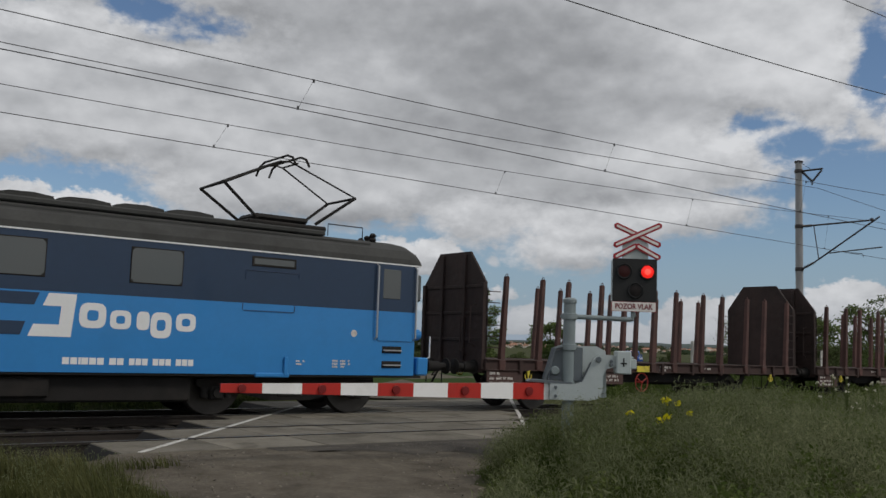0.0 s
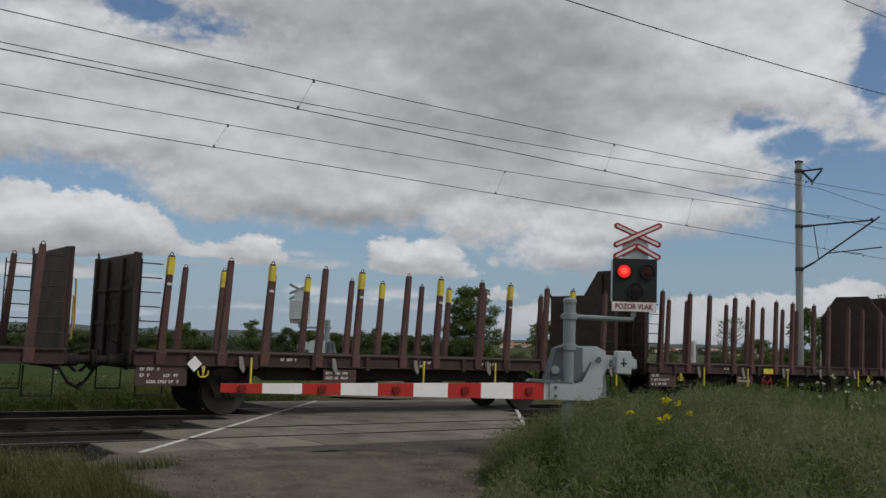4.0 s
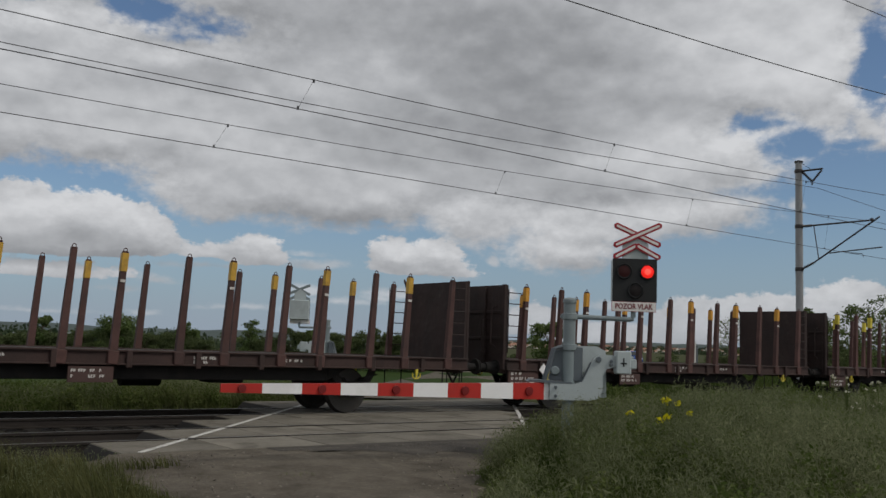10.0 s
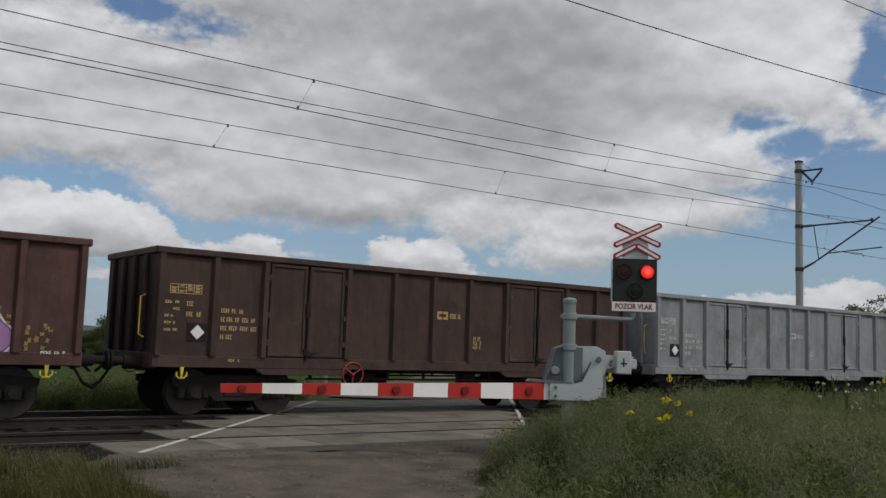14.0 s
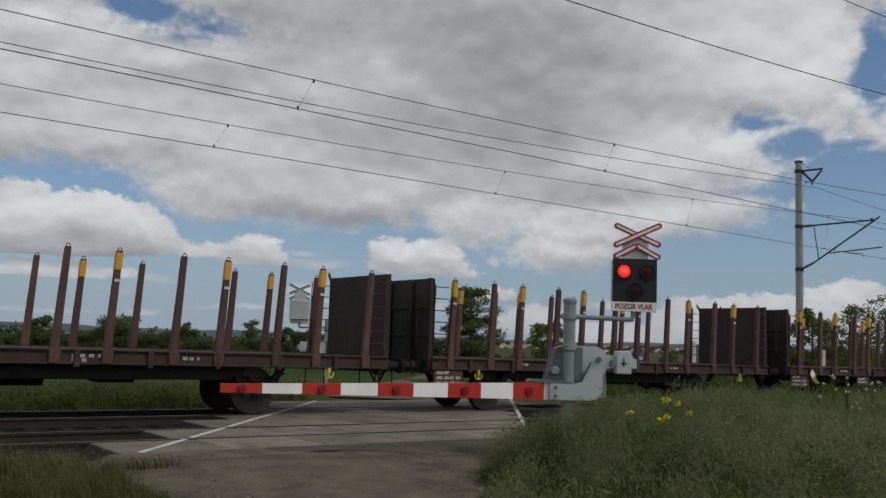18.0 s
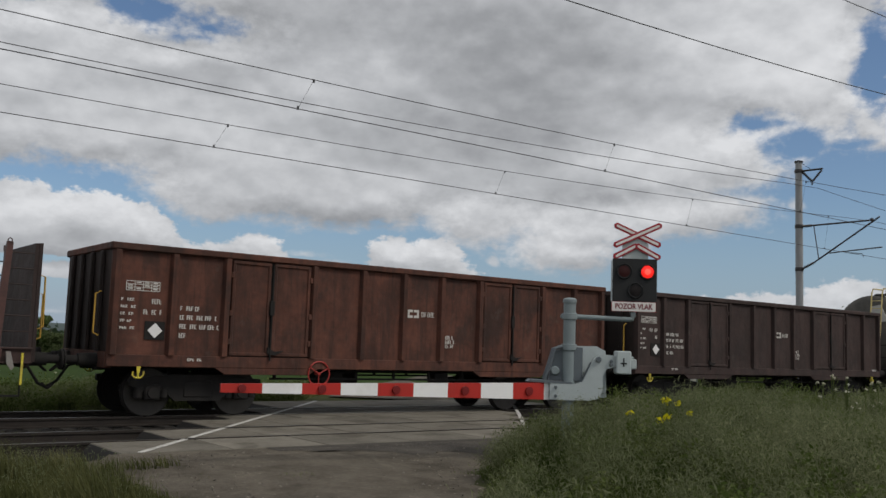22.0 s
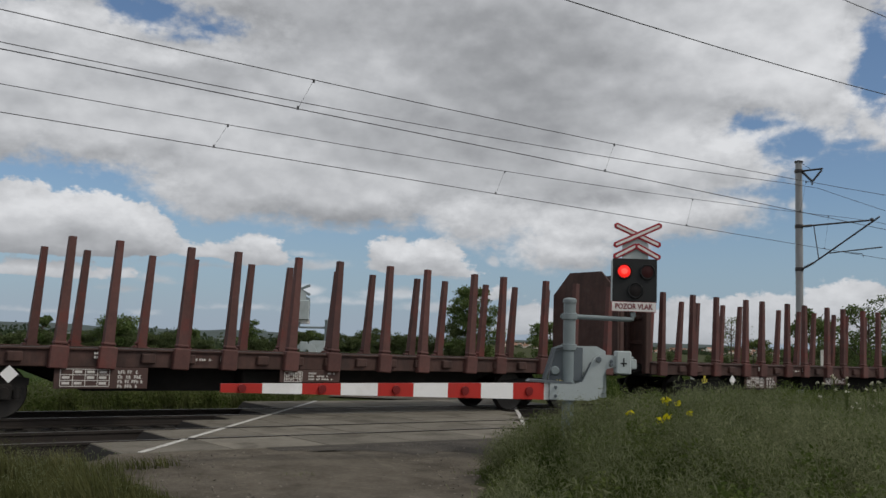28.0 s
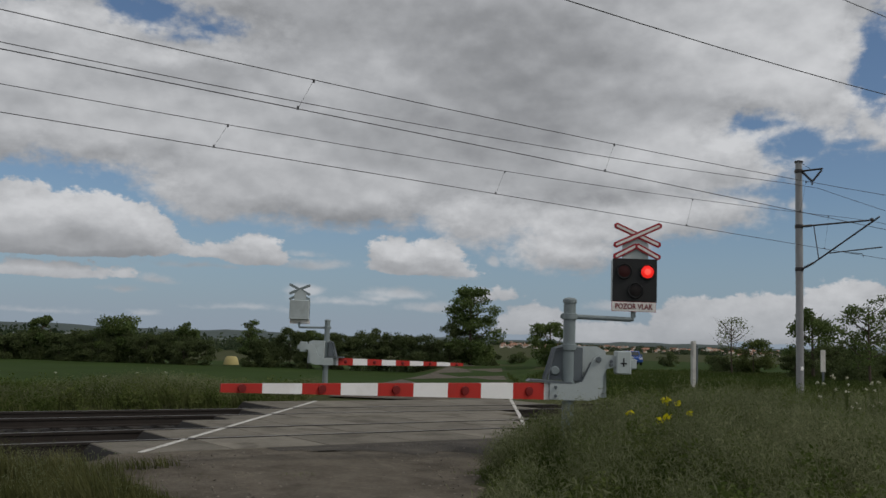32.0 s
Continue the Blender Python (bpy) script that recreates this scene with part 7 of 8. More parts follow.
    part("shaft_end", Shape().lathe([(0.001, -0.1), (0.05, -0.1), (0.065, -0.06), (0.065, 0.02)], (-0.2, 0, 1.22), "y", 14), M_POST, b)
    # arm: turned a little towards the road user, thinner towards the tip
    arm = part("arm", Shape().box(-0.34, -0.05, 0.825, -0.2, 0.03, 1.035, 0.01), M_GEAR, b, "grey arm root")
    n, a0, a1 = 9.2, Vector((-0.30, -0.06, 0.928)), Vector((-4.47, -2.13, 0.925))
    d = a1 - a0
    across = Vector((0, 0, 1))
    side = d.cross(across).normalized()

    def seg(t0, t1, mm, name, label=""):
        vs = []
        for t in (t0, t1):
            hh, dd = 0.118 - 0.066 * t, 0.035 - 0.012 * t
            c = a0 + d * t
            vs += [c + across * hh * su + side * dd * sv for su, sv in ((-1, -1), (1, -1), (1, 1), (-1, 1))]
        return part(name, Shape().raw(vs, [(0, 1, 2, 3), (7, 6, 5, 4), (0, 4, 5, 1), (1, 5, 6, 2), (2, 6, 7, 3), (3, 7, 4, 0)]), mm, arm, label)
    seg(0.0, 0.018, M_BAR_WHITE, "white_stripe")
    for i in range(9):
        t0, t1 = 0.018 + i * 0.9819 / 9, 0.018 + (i + 1) * 0.9819 / 9 - 0.0004
        s = seg(t0, t1, M_BAR_RED if i % 2 == 0 else M_BAR_WHITE, "red_stripe" if i % 2 == 0 else "white_stripe")
        if i % 2 == 0:
            c = a0 + d * ((t0 + t1) / 2)
            rad = 0.06 - 0.012 * t0
            m = Matrix.Translation(c) @ side.to_track_quat("Z", "Y").to_matrix().to_4x4()
            part("warning_lamp", Shape().lathe([(0.001, 0.062), (rad * 0.8, 0.058), (rad, 0.045), (rad, -0.06), (0.001, -0.062)], (0, 0, 0), "z", 18, m), M_BAR_LAMP, s, "dark red round lamp")
    # warning light on its bracket
    part("bracket", Shape().pipe([(0.08, 0, 2.0), (0.86, 0, 1.985), (0.90, 0, 1.99), (0.915, 0, 2.03), (0.915, 0, 2.14)], 0.036, 10), M_POST, b, "grey tube bracket")
    sig = part("signal_box", Shape().box(0.61, -0.03, 2.235, 1.235, 0.14, 2.855, 0.015), M_GEAR, b, "grey signal box")
    part("signal_face", Shape().box(0.603, -0.055, 2.238, 1.242, -0.031, 2.862, 0.006), M_BLACK, sig, "black signal face")
    for u, z, m in ((0.765, 2.675, M_LENS_DIM), (1.10, 2.675, M_LENS_DIM), (0.93, 2.40, M_LENS_DK)):
        lamp = part("lamp", Shape().lathe([(0.11, -0.056), (0.115, -0.075), (0.105, -0.09), (0.10, -0.07)], (u, 0, z), "y", 24), M_BLACK, sig)
        part("lens", Shape().lathe([(0.001, -0.082), (0.06, -0.078), (0.098, -0.066), (0.1, -0.056)], (u, 0, z), "y", 24), m, lamp, "red lens")
    plate = part("text_plate", Shape().box(0.595, -0.06, 2.10, 1.225, -0.042, 2.236, 0.004), M_SIGNWHITE, b, "white plate with red border")
    part("plate_border", Shape().box(0.592, -0.058, 2.098, 1.228, -0.045, 2.104).box(0.592, -0.058, 2.2325, 1.228, -0.045, 2.2385).box(0.592, -0.058, 2.104, 0.598, -0.045, 2.2325).box(1.222, -0.058, 2.104, 1.228, -0.045, 2.2325), M_SIGNRED, plate)
    text_shape("POZOR VLAK", 0.108, M_TEXT, "plate_text", plate, (0.91, -0.0625, 2.168), Matrix.Rotation(math.pi / 2, 4, "X") @ Matrix.Diagonal((0.82, 0.98, 1, 1)))
    part("back_board", Shape().prism([(0.74, 2.86), (1.12, 2.86), (1.12, 3.08), (0.93, 3.22), (0.74, 3.08)], "y", -0.028, -0.018), M_GEAR, b, "grey sign bracket")

    def plank(x0, z0, x1, z1, w, y, mm, name, t):
        dx, dz = x1 - x0, z1 - z0
        k = math.hypot(dx, dz)
        nx, nz = -dz / k * w, dx / k * w
        ex, ez = dx / k * w * 0.6, dz / k * w * 0.6
        pts = [(x0 - ex, z0 - ez), (x0 + nx, z0 + nz), (x1 + nx, z1 + nz), (x1 + ex, z1 + ez), (x1 - nx, z1 - nz), (x0 - nx, z0 - nz)]
        return part(name, Shape().prism(pts, "y", y - t, y), mm, b, "red and white crossing sign" if t > 0.01 else "")
    for k, (x0, z0, x1, z1) in enumerate(((0.64, 3.345, 1.275, 3.07), (0.63, 3.05, 1.285, 3.36), (0.63, 2.885, 0.945, 3.05), (0.945, 3.05, 1.27, 2.885))):
        yb = -0.032 - 0.012 * (k % 2)
        plank(x0, z0, x1, z1, 0.042, yb, M_SIGNRED, "cross_board", 0.012)
        plank(x0, z0, x1, z1, 0.043, yb + 0.006, M_POST, "cross_back", 0.0055)
        u = 0.02 if k < 2 else 0.0
        plank(x0 + 0.02, z0 + (z1 - z0) * 0.03, x1 - 0.02, z1 - (z1 - z0) * 0.03, 0.017, yb - 0.012, M_SIGNWHITE, "cross_stripe", 0.004)
    return b


M_BAR_LAMP = mat("dark_red_lamp", (0.16, 0.012, 0.012), 0.35, 0, 0.1, 4.0, bump=0.0)
near_barrier = barrier()
far_barrier = copy_thing(near_barrier, pose(15.1, 7.82, -0.02, 0, 0, 180 - 36.9))
near_barrier.matrix_basis = pose(9.5, -8.8, 0.0, 0, 0, -36.9)
# the burning light of the near signal: it changes from lens to lens
signal_light = part("signal_light", Shape().lathe([(0.001, -0.0875), (0.05, -0.085), (0.085, -0.077), (0.092, -0.070)], (0, 0, 0), "y", 24), M_LENS_ON, near_barrier, "burning red signal light")
part("light_core", Shape().lathe([(0.001, -0.0925), (0.030, -0.0905), (0.045, -0.087), (0.045, -0.083)], (0, 0, 0), "y", 20), M_LENS_CORE, signal_light)

# ---- overhead line ----
M_MAST = mat("galvanised_mast", (0.27, 0.275, 0.28), 0.55, 0.3, 0.12, 1.5, (0.18, 0.18, 0.175), 0.4, 1.0, 0.1, 40)
M_WIRE = mat("dark_wire", (0.035, 0.035, 0.036), 0.5, 0.5, 0.1, 3.0, bump=0.0)
M_INSUL = mat("dark_insulator", (0.03, 0.026, 0.025), 0.3, 0, 0.15, 4.0, bump=0.0)


def insulator(parent, p, q, label=""):
    p, q = Vector(p), Vector(q)
    k = (q - p).length
    prof = []
    for i in range(7):
        t = k * (i + 0.5) / 7
        prof += [(0.03, t - k * 0.05), (0.065, t), (0.03, t + k * 0.05)]
    m = Matrix.Translation(p) @ (q - p).to_track_quat("Z", "Y").to_matrix().to_4x4()
    part("insulator", Shape().lathe(prof, (0, 0, 0), "z", 12, m), M_INSUL, parent, label)


def catenary_mast():
    mx, my = 34.6, 3.2
    w = thing("catenary_mast", (mx, my, -0.3), "round grey steel mast with hinged cantilever arm", "mast")
    part("pole", Shape().lathe([(0.15, 0.0), (0.15, 6.0), (0.135, 10.0)], (0, 0, 0), "z", 20), M_MAST, w)
    part("pole_cap", Shape().lathe([(0.17, 9.93), (0.17, 10.0), (0.001, 10.03)], (0, 0, 0), "z", 18), M_INSUL, w)
    part("foundation", Shape().box(-0.35, -0.35, -0.4, 0.35, 0.35, 0.1, 0.04), M_SLEEPER, w)

    def at(y, z):
        return (0, y - my, z + 0.3)
    part("feeder_arm", Shape().pipe([at(3.1, 9.26), at(2.13, 9.24)], 0.04, 8), M_INSUL, w)
    part("guy_wire", Shape().pipe([at(3.1, 9.62), at(2.6, 9.25)], 0.008, 5), M_WIRE, w)
    insulator(w, at(3.02, 9.2), at(2.6, 8.78))
    insulator(w, at(2.16, 9.2), at(2.56, 8.78))
    part("clamp", Shape().pipe([at(2.58, 8.80), at(2.6, 8.62)], 0.03, 8), M_INSUL, w)
    for z in (6.94, 5.16, 9.26):
        part("mast_band", Shape().lathe([(0.165, z + 0.22), (0.175, z + 0.3), (0.165, z + 0.38)], (0, 0, 0), "z", 18), M_INSUL, w)
    insulator(w, at(3.06, 6.94), at(2.62, 6.94))
    insulator(w, at(3.06, 5.18), at(2.56, 5.40))
    part("top_tube", Shape().pipe([at(2.62, 6.94), at(0.05, 6.94)], 0.035, 8), M_INSUL, w)
    part("brace_tube", Shape().pipe([at(2.56, 5.40), at(-0.22, 7.05)], 0.035, 8), M_INSUL, w)
    part("strut", Shape().pipe([at(2.54, 6.92), at(2.33, 5.55)], 0.02, 6), M_INSUL, w)
    part("registration_tube", Shape().pipe([at(1.86, 5.76), at(-0.3, 5.86)], 0.025, 8), M_INSUL, w)
    part("steady_arm", Shape().pipe([at(1.17, 5.74), at(0.5, 5.66), at(0.45, 5.52)], 0.016, 6), M_INSUL, w)
    part("saddle", Shape().box(-0.05, my * 0 + 0.04 - my, 7.2, 0.05, 0.14 - my, 7.32, 0.015), M_INSUL, w)
    part("number_plate", Shape().box(-0.2, -0.17, 1.32, 0.0, -0.155, 1.48, 0.004), M_SIGN_WHITE, w, "small white plate")


catenary_mast()


def span_z(x, low, sag, mid=5.0, half=29.5):
    """Height of a hanging wire: a parabola between supports that stand 59 m apart."""
    u = (x - mid + half) % (2 * half) - half
    return low + sag * u * u


def wire(name, y, fn, r, label, x0=-85, x1=120, category="overhead wire"):
    xs = np.arange(x0, x1, 2.45)
    t = thing(name, (0, y, 0), label, category, "overhead wires")
    part("strand", Shape().pipe([(x, 0, fn(x)) for x in xs], r, 6), M_WIRE, t)
    return t


far_m = wire("messenger_wire", 0.0, lambda x: span_z(x, 6.06, 0.00098), 0.0075, "thin dark messenger wire over the far track")
near_m = wire("messenger_wire", -4.0, lambda x: span_z(x, 6.16, 0.00085), 0.0075, "thin dark messenger wire over the near track")
wire("contact_wire", 0.0, lambda x: 5.535 - 0.0022 * max(0, x - 12), 0.0085, "thin dark contact wire over the far track")
wire("contact_wire", -4.0, lambda x: 5.585 - 0.004 * max(0, x - 14), 0.0085, "thin dark contact wire over the near track")
wire("feeder_wire", 2.6, lambda x: span_z(x, 7.60, 0.00108, 4.6, 30.0), 0.010, "dark feeder cable beside the far track")
wire("feeder_wire", -7.0, lambda x: span_z(x, 7.56, 0.00155, 4.0, 30.0), 0.010, "dark feeder cable beside the near track")
wire("earth_wire", -7.0, lambda x: 9.80 + 0.0009 * (x - 5) ** 2 * (x < 40), 0.010, "dark earth wire high beside the near track", x1=36)
for hung, y, fm, fc, off in ((far_m, 0, lambda x: span_z(x, 6.06, 0.00098), lambda x: 5.535 - 0.0022 * max(0, x - 12), 0.0),
                             (near_m, -4, lambda x: span_z(x, 6.16, 0.00085), lambda x: 5.585 - 0.004 * max(0, x - 14), -0.15)):
    for k in range(-4, 9):
        x = 7.8 + off + 7.82 * k
        part("dropper", Shape().pipe([(x + 0.12, 0, fm(x + 0.12)), (x - 0.17, 0, fc(x - 0.17))], 0.0028, 5).box(x - 0.185, -0.012, fc(x) - 0.015, x - 0.155, 0.012, fc(x) + 0.05).box(x + 0.105, -0.012, fm(x) - 0.05, x + 0.135, 0.012, fm(x) + 0.012), M_WIRE, hung)


# ---- posts and boards beyond the tracks ----
def marker_post(x, y, h, label):
    z = float(ground_z(x, y))
    p = thing("marker_post", (x, y, z), label, "post", shape=Shape().box(-0.12, -0.08, -0.2, 0.12, 0.08, h, 0.03).prism([(-0.12, h), (0.12, h), (0.08, h + 0.05), (-0.08, h + 0.05)], "y", -0.07, 0.07), material=M_SLEEPER_PALE)
    return p


M_SLEEPER_PALE = mat("pale_concrete", (0.42, 0.42, 0.40), 0.85, 0, 0.15, 3.0, (0.25, 0.24, 0.22), 0.5, 2.0, 0.2, 40)
marker_post(34.7, 8.6, 2.15, "pale concrete marker post in the grass")
thing("thin_post", (35.15, 8.75, float(ground_z(35.15, 8.75))), "thin dark steel post in the grass", "post", shape=Shape().pipe([(0, 0, -0.2), (0, 0, 2.0)], 0.05, 8), material=M_GEAR_DK)
sb = thing("sign_board", (47.5, 10.0, float(ground_z(47.5, 10.0))), "grey board on a short post seen from behind", "sign")
part("post", Shape().pipe([(0.25, 0, -0.2), (0.25, 0, 2.0)], 0.06, 8), M_GEAR_DK, sb)
part("board", Shape().box(-0.05, -0.06, 0.9, 0.42, -0.02, 2.1, 0.01), M_SLEEPER_PALE, sb, "pale grey board")


# ---- plants ----
def crown_mesh(name, blobs, n, leaf, material, seed, flat=0.75, shell=0.55):
    """Many small leaf quads in and around a set of uneven blobs (x, y, z, rx, ry, rz)."""
    rng = np.random.default_rng(seed)
    vol = np.array([b[3] * b[4] * b[5] for b in blobs]) ** 0.75
    pick = rng.choice(len(blobs), n, p=vol / vol.sum())
    B = np.array(blobs)[pick]
    d = rng.normal(size=(n, 3))
    d /= np.linalg.norm(d, axis=1)[:, None]
    r = shell + (1.08 - shell) * rng.random(n) ** 0.6
    # ragged outline: the radius wobbles with direction
    r *= 1 + 0.16 * np.sin(d[:, 0] * 7 + pick) * np.cos(d[:, 2] * 6 + 2 * pick) + 0.10 * rng.normal(size=n)
    c = B[:, :3] + d * r[:, None] * B[:, 3:]
    a = rng.normal(size=(n, 3))
    a /= np.linalg.norm(a, axis=1)[:, None]
    b = np.cross(a, rng.normal(size=(n, 3)))
    b /= np.linalg.norm(b, axis=1)[:, None]
    s = leaf * rng.uniform(0.55, 1.3, n)[:, None]
    V = np.stack([c - a * s - b * s * 0.1, c + b * s * flat, c + a * s, c - b * s * flat], 1).reshape(-1, 3)
    return quick_mesh(name, V, np.arange(4 * n).reshape(n, 4), material)


def limbs(h, spread, n, seed, trunk=0.16, lean=0.0):
    rng = random.Random(seed)
    top = h * 0.9
    sh = Shape().pipe([(0, 0, -0.2), (0.03 * h * lean, 0.01 * h, h * 0.35), (-0.02 * h, 0, h * 0.65), (0, 0.01 * h, top)], trunk, 8, trunk * 0.2)
    for i in range(n):
        z = h * rng.uniform(0.25, 0.8)
        a = rng.uniform(0, 6.3)
        k = spread * rng.uniform(0.5, 1.0) * (1.1 - z / h * 0.6)
        e = (k * math.cos(a), k * math.sin(a), z + k * rng.uniform(0.4, 0.9))
        sh.pipe([(0, 0, z), (e[0] * 0.5, e[1] * 0.5, z + (e[2] - z) * 0.35), e], trunk * 0.35, 6, trunk * 0.07)
        for q in range(2):
            a2 = a + rng.uniform(-0.9, 0.9)
            sh.pipe([(e[0] * 0.6, e[1] * 0.6, z + (e[2] - z) * 0.5), (e[0] * 0.6 + 0.5 * k * math.cos(a2), e[1] * 0.6 + 0.5 * k * math.sin(a2), e[2] + 0.2 * k)], trunk * 0.15, 5, trunk * 0.04)
    return sh


def tree(x, y, h, spread, seed, label, material, n=2600, leaf=0.2, nblobs=14, low=0.25, name="tree", group="trees", sparse=False):
    """Trunk and limbs under a crown of leaf clumps set round the limbs' ends, uneven in size and height."""
    rng = random.Random(seed)
    t = thing(name, (x, y, float(ground_z(x, y))), label, "tree" if name == "tree" else "bush", group)
    part("trunk", limbs(h, spread * (1.1 if sparse else 0.8), 20 if sparse else 9 if name == "tree" else 5, seed, (0.018 if sparse else 0.026) * h if name == "tree" else 0.05), M_BARK, t)
    blobs = []
    for i in range(int(nblobs * 2.2)):
        f = low + (0.98 - low) * rng.random() ** 0.85
        env = spread * (0.30 + 0.72 * math.sin(math.pi * min(1, max(0.10, (f - low * 0.4) / (1.06 - low * 0.4)))))
        a, k = rng.uniform(0, 6.3), env * math.sqrt(rng.random()) * 0.85
        s = spread * rng.uniform(0.14, 0.36)
        blobs.append((k * math.cos(a), k * math.sin(a), h * f - s * 0.3, s * rng.uniform(0.8, 1.3), s * rng.uniform(0.8, 1.3), s * rng.uniform(0.5, 0.85)))
    part("crown", crown_mesh("crown", blobs, n, leaf, material, seed, 0.7, 0.0 if sparse else 0.25), None, t, "ragged leafy crown")
    return t


# single trees that stand out
tree(66.3, 64.1, 9.0, 3.5, 1, "broad dark green tree standing alone in the fields", M_TREE, 16000, 0.12, 26, 0.10)
tree(64.0, 48.6, 4.4, 2.6, 2, "round dark green bushy tree by the road", M_TREE, 6000, 0.11, 14, 0.08)
tree(68.5, 30.8, 5.2, 1.9, 3, "thin half-bare tree with few leaves", M_SPRING, 900, 0.075, 14, 0.25, sparse=True)
tree(70.5, 30.0, 3.2, 2.0, 4, "light green bush beside a half-bare tree", M_SPRING, 3600, 0.085, 10, 0.08, "bush", "bushes")
tree(69.4, 23.7, 5.6, 2.3, 5, "leafy green tree behind the catenary mast", M_TREE, 6500, 0.10, 14, 0.25)
tree(58.5, 13.1, 5.8, 1.9, 6, "young tree with thin upper branches", M_TREE, 3000, 0.08, 17, 0.22, sparse=True)
tree(61.5, 15.5, 3.6, 2.6, 7, "dense green bush at the end of the view", M_BUSH, 5200, 0.09, 11, 0.03, "bush", "bushes")
tree(46.3, 79.2, 5.4, 1.9, 8, "small tree with airy crown in the hedge", M_TREE, 2600, 0.10, 12, 0.4, sparse=True)
tree(27.4, 93.5, 5.0, 1.8, 9, "dark tree rising from the hedge", M_TREE, 3800, 0.13, 12, 0.25)
tree(34.5, 88.5, 5.6, 2.8, 10, "broad dark tree rising from the hedge", M_TREE, 6000, 0.13, 14, 0.15)
tree(40.6, 84.5, 4.9, 1.6, 12, "thin dark tree in the hedge", M_TREE, 2600, 0.12, 12, 0.25)
tree(52.0, 76.0, 4.6, 2.0, 13, "green tree behind the far barrier", M_TREE, 3200, 0.12, 12, 0.2)


def hedge():
    """A hedgerow of bushes along the north edge of the crop field, and shrubs right of the road."""
    rng = random.Random(21)
    for i in range(64):
        u = i / 63
        x, y = 8 + 56.5 * u + rng.uniform(-0.5, 0.5), 107.5 - 42.0 * u + rng.uniform(-1.2, 1.2)
        if abs(math.atan2(x, y + 18.4) - math.atan2(47.0, 86.2 + 18.4)) < radians(0.95):  # gap in the hedge
            rng.random()
            continue
        h = rng.uniform(2.5, 3.5) * (1.05 if u < 0.72 else 1.4)
        tree(x, y, h, rng.uniform(1.6, 2.3), 100 + i, "dark green hedge bush at the field's edge", M_BUSH, 4600, 0.09, 13, -0.02, "bush", "hedge bushes")
    for i in range(6):
        x, y = 69.5 + i * 1.3 + rng.uniform(-0.6, 0.6), 33.5 - i * 1.6 + rng.uniform(-1, 1)
        tree(x, y, rng.uniform(0.9, 1.5), rng.uniform(1.0, 1.6), 160 + i, "low scrub bush beyond the tracks", M_BUSH, 2000, 0.075, 7, 0.02, "bush", "bushes")
    for i in range(15):
        x, y = 64 + i * 1.05 + rng.uniform(-0.6, 0.6), 22.0 - i * 0.62 + rng.uniform(-1.5, 1.5)
        tree(x, y, rng.uniform(1.9, 3.0), rng.uniform(1.2, 1.9), 180 + i, "dense scrub bush beyond the tracks", M_BUSH, 3000, 0.08, 11, 0.0, "bush", "bushes")
    for x, y, k in ((69.5, 64.0, 210), (86.0, 52.0, 211), (90.5, 49.0, 212), (79.0, 70.0, 213)):
        tree(x, y, rng.uniform(1.4, 2.2), rng.uniform(1.2, 1.7), k, "small dark bush far along the road", M_BUSH, 1800, 0.09, 7, 0.02, "bush", "bushes")


hedge()


def blades(name, xy, h, width, material, seed, label, bend=0.45, base=None, kind="stuff", category="grass"):
    """Grass: each blade three triangles, bent by the wind, rooted on the land."""
    rng = np.random.default_rng(seed)
    n = len(xy)
    x, y = xy[:, 0], xy[:, 1]
    z = ground_z(x, y) - 0.03
    a = rng.uniform(0, 2 * np.pi, n)
    w = width * rng.uniform(0.6, 1.4, n)
    side = np.stack([np.cos(a), np.sin(a), np.zeros(n)], 1) * w[:, None]
    la = rng.normal(2.6, 0.9, n)  # leaning with the wind to the west
    lean = np.stack([np.cos(la), np.sin(la), np.zeros(n)], 1)
    k = h * bend * rng.uniform(0.2, 1.2, n)
    P = np.stack([x, y, z], 1)
    mid = P + np.stack([np.zeros(n), np.zeros(n), h * 0.55], 1) + lean * (k * 0.3)[:, None]
    tip = P + np.stack([np.zeros(n), np.zeros(n), h * rng.uniform(0.85, 1.0, n)], 1) + lean * k[:, None]
    V = np.stack([P - side, P + side, mid - side * 0.8, mid + side * 0.8, tip], 1).reshape(-1, 3)
    F = (np.array([(0, 1, 3), (0, 3, 2), (2, 3, 4)])[None] + 5 * np.arange(n)[:, None, None]).reshape(-1, 3)
    return setting(name, quick_mesh(name, V, F, material), None, label, kind, category), tip


def heads(name, tips, size, material, seed, label, per=12):
    """Feathery seed heads at the blade tips."""
    rng = np.random.default_rng(seed)
    n = len(tips)
    c = np.repeat(tips, per, 0)
    t = np.tile(np.linspace(0, 1, per), n)
    s = np.repeat(size * rng.uniform(0.6, 1.3, n), per)
    c = c + np.stack([-0.55 * t * s, 0.25 * t * s, (0.6 - t) * s], 1) + rng.normal(size=c.shape) * (0.17 * s)[:, None]
    a = rng.normal(size=c.shape) + np.array([0, 0, 0.8])
    a /= np.linalg.norm(a, axis=1)[:, None]
    b = np.cross(a, rng.normal(size=c.shape))
    b /= np.linalg.norm(b, axis=1)[:, None]
    q = (s * 0.17)[:, None]
    V = np.stack([c - a * q, c + b * q * 0.22, c + a * q], 1).reshape(-1, 3)
    setting(name, quick_mesh(name, V, np.arange(len(V)).reshape(-1, 3), material), None, label, "stuff", "grass")


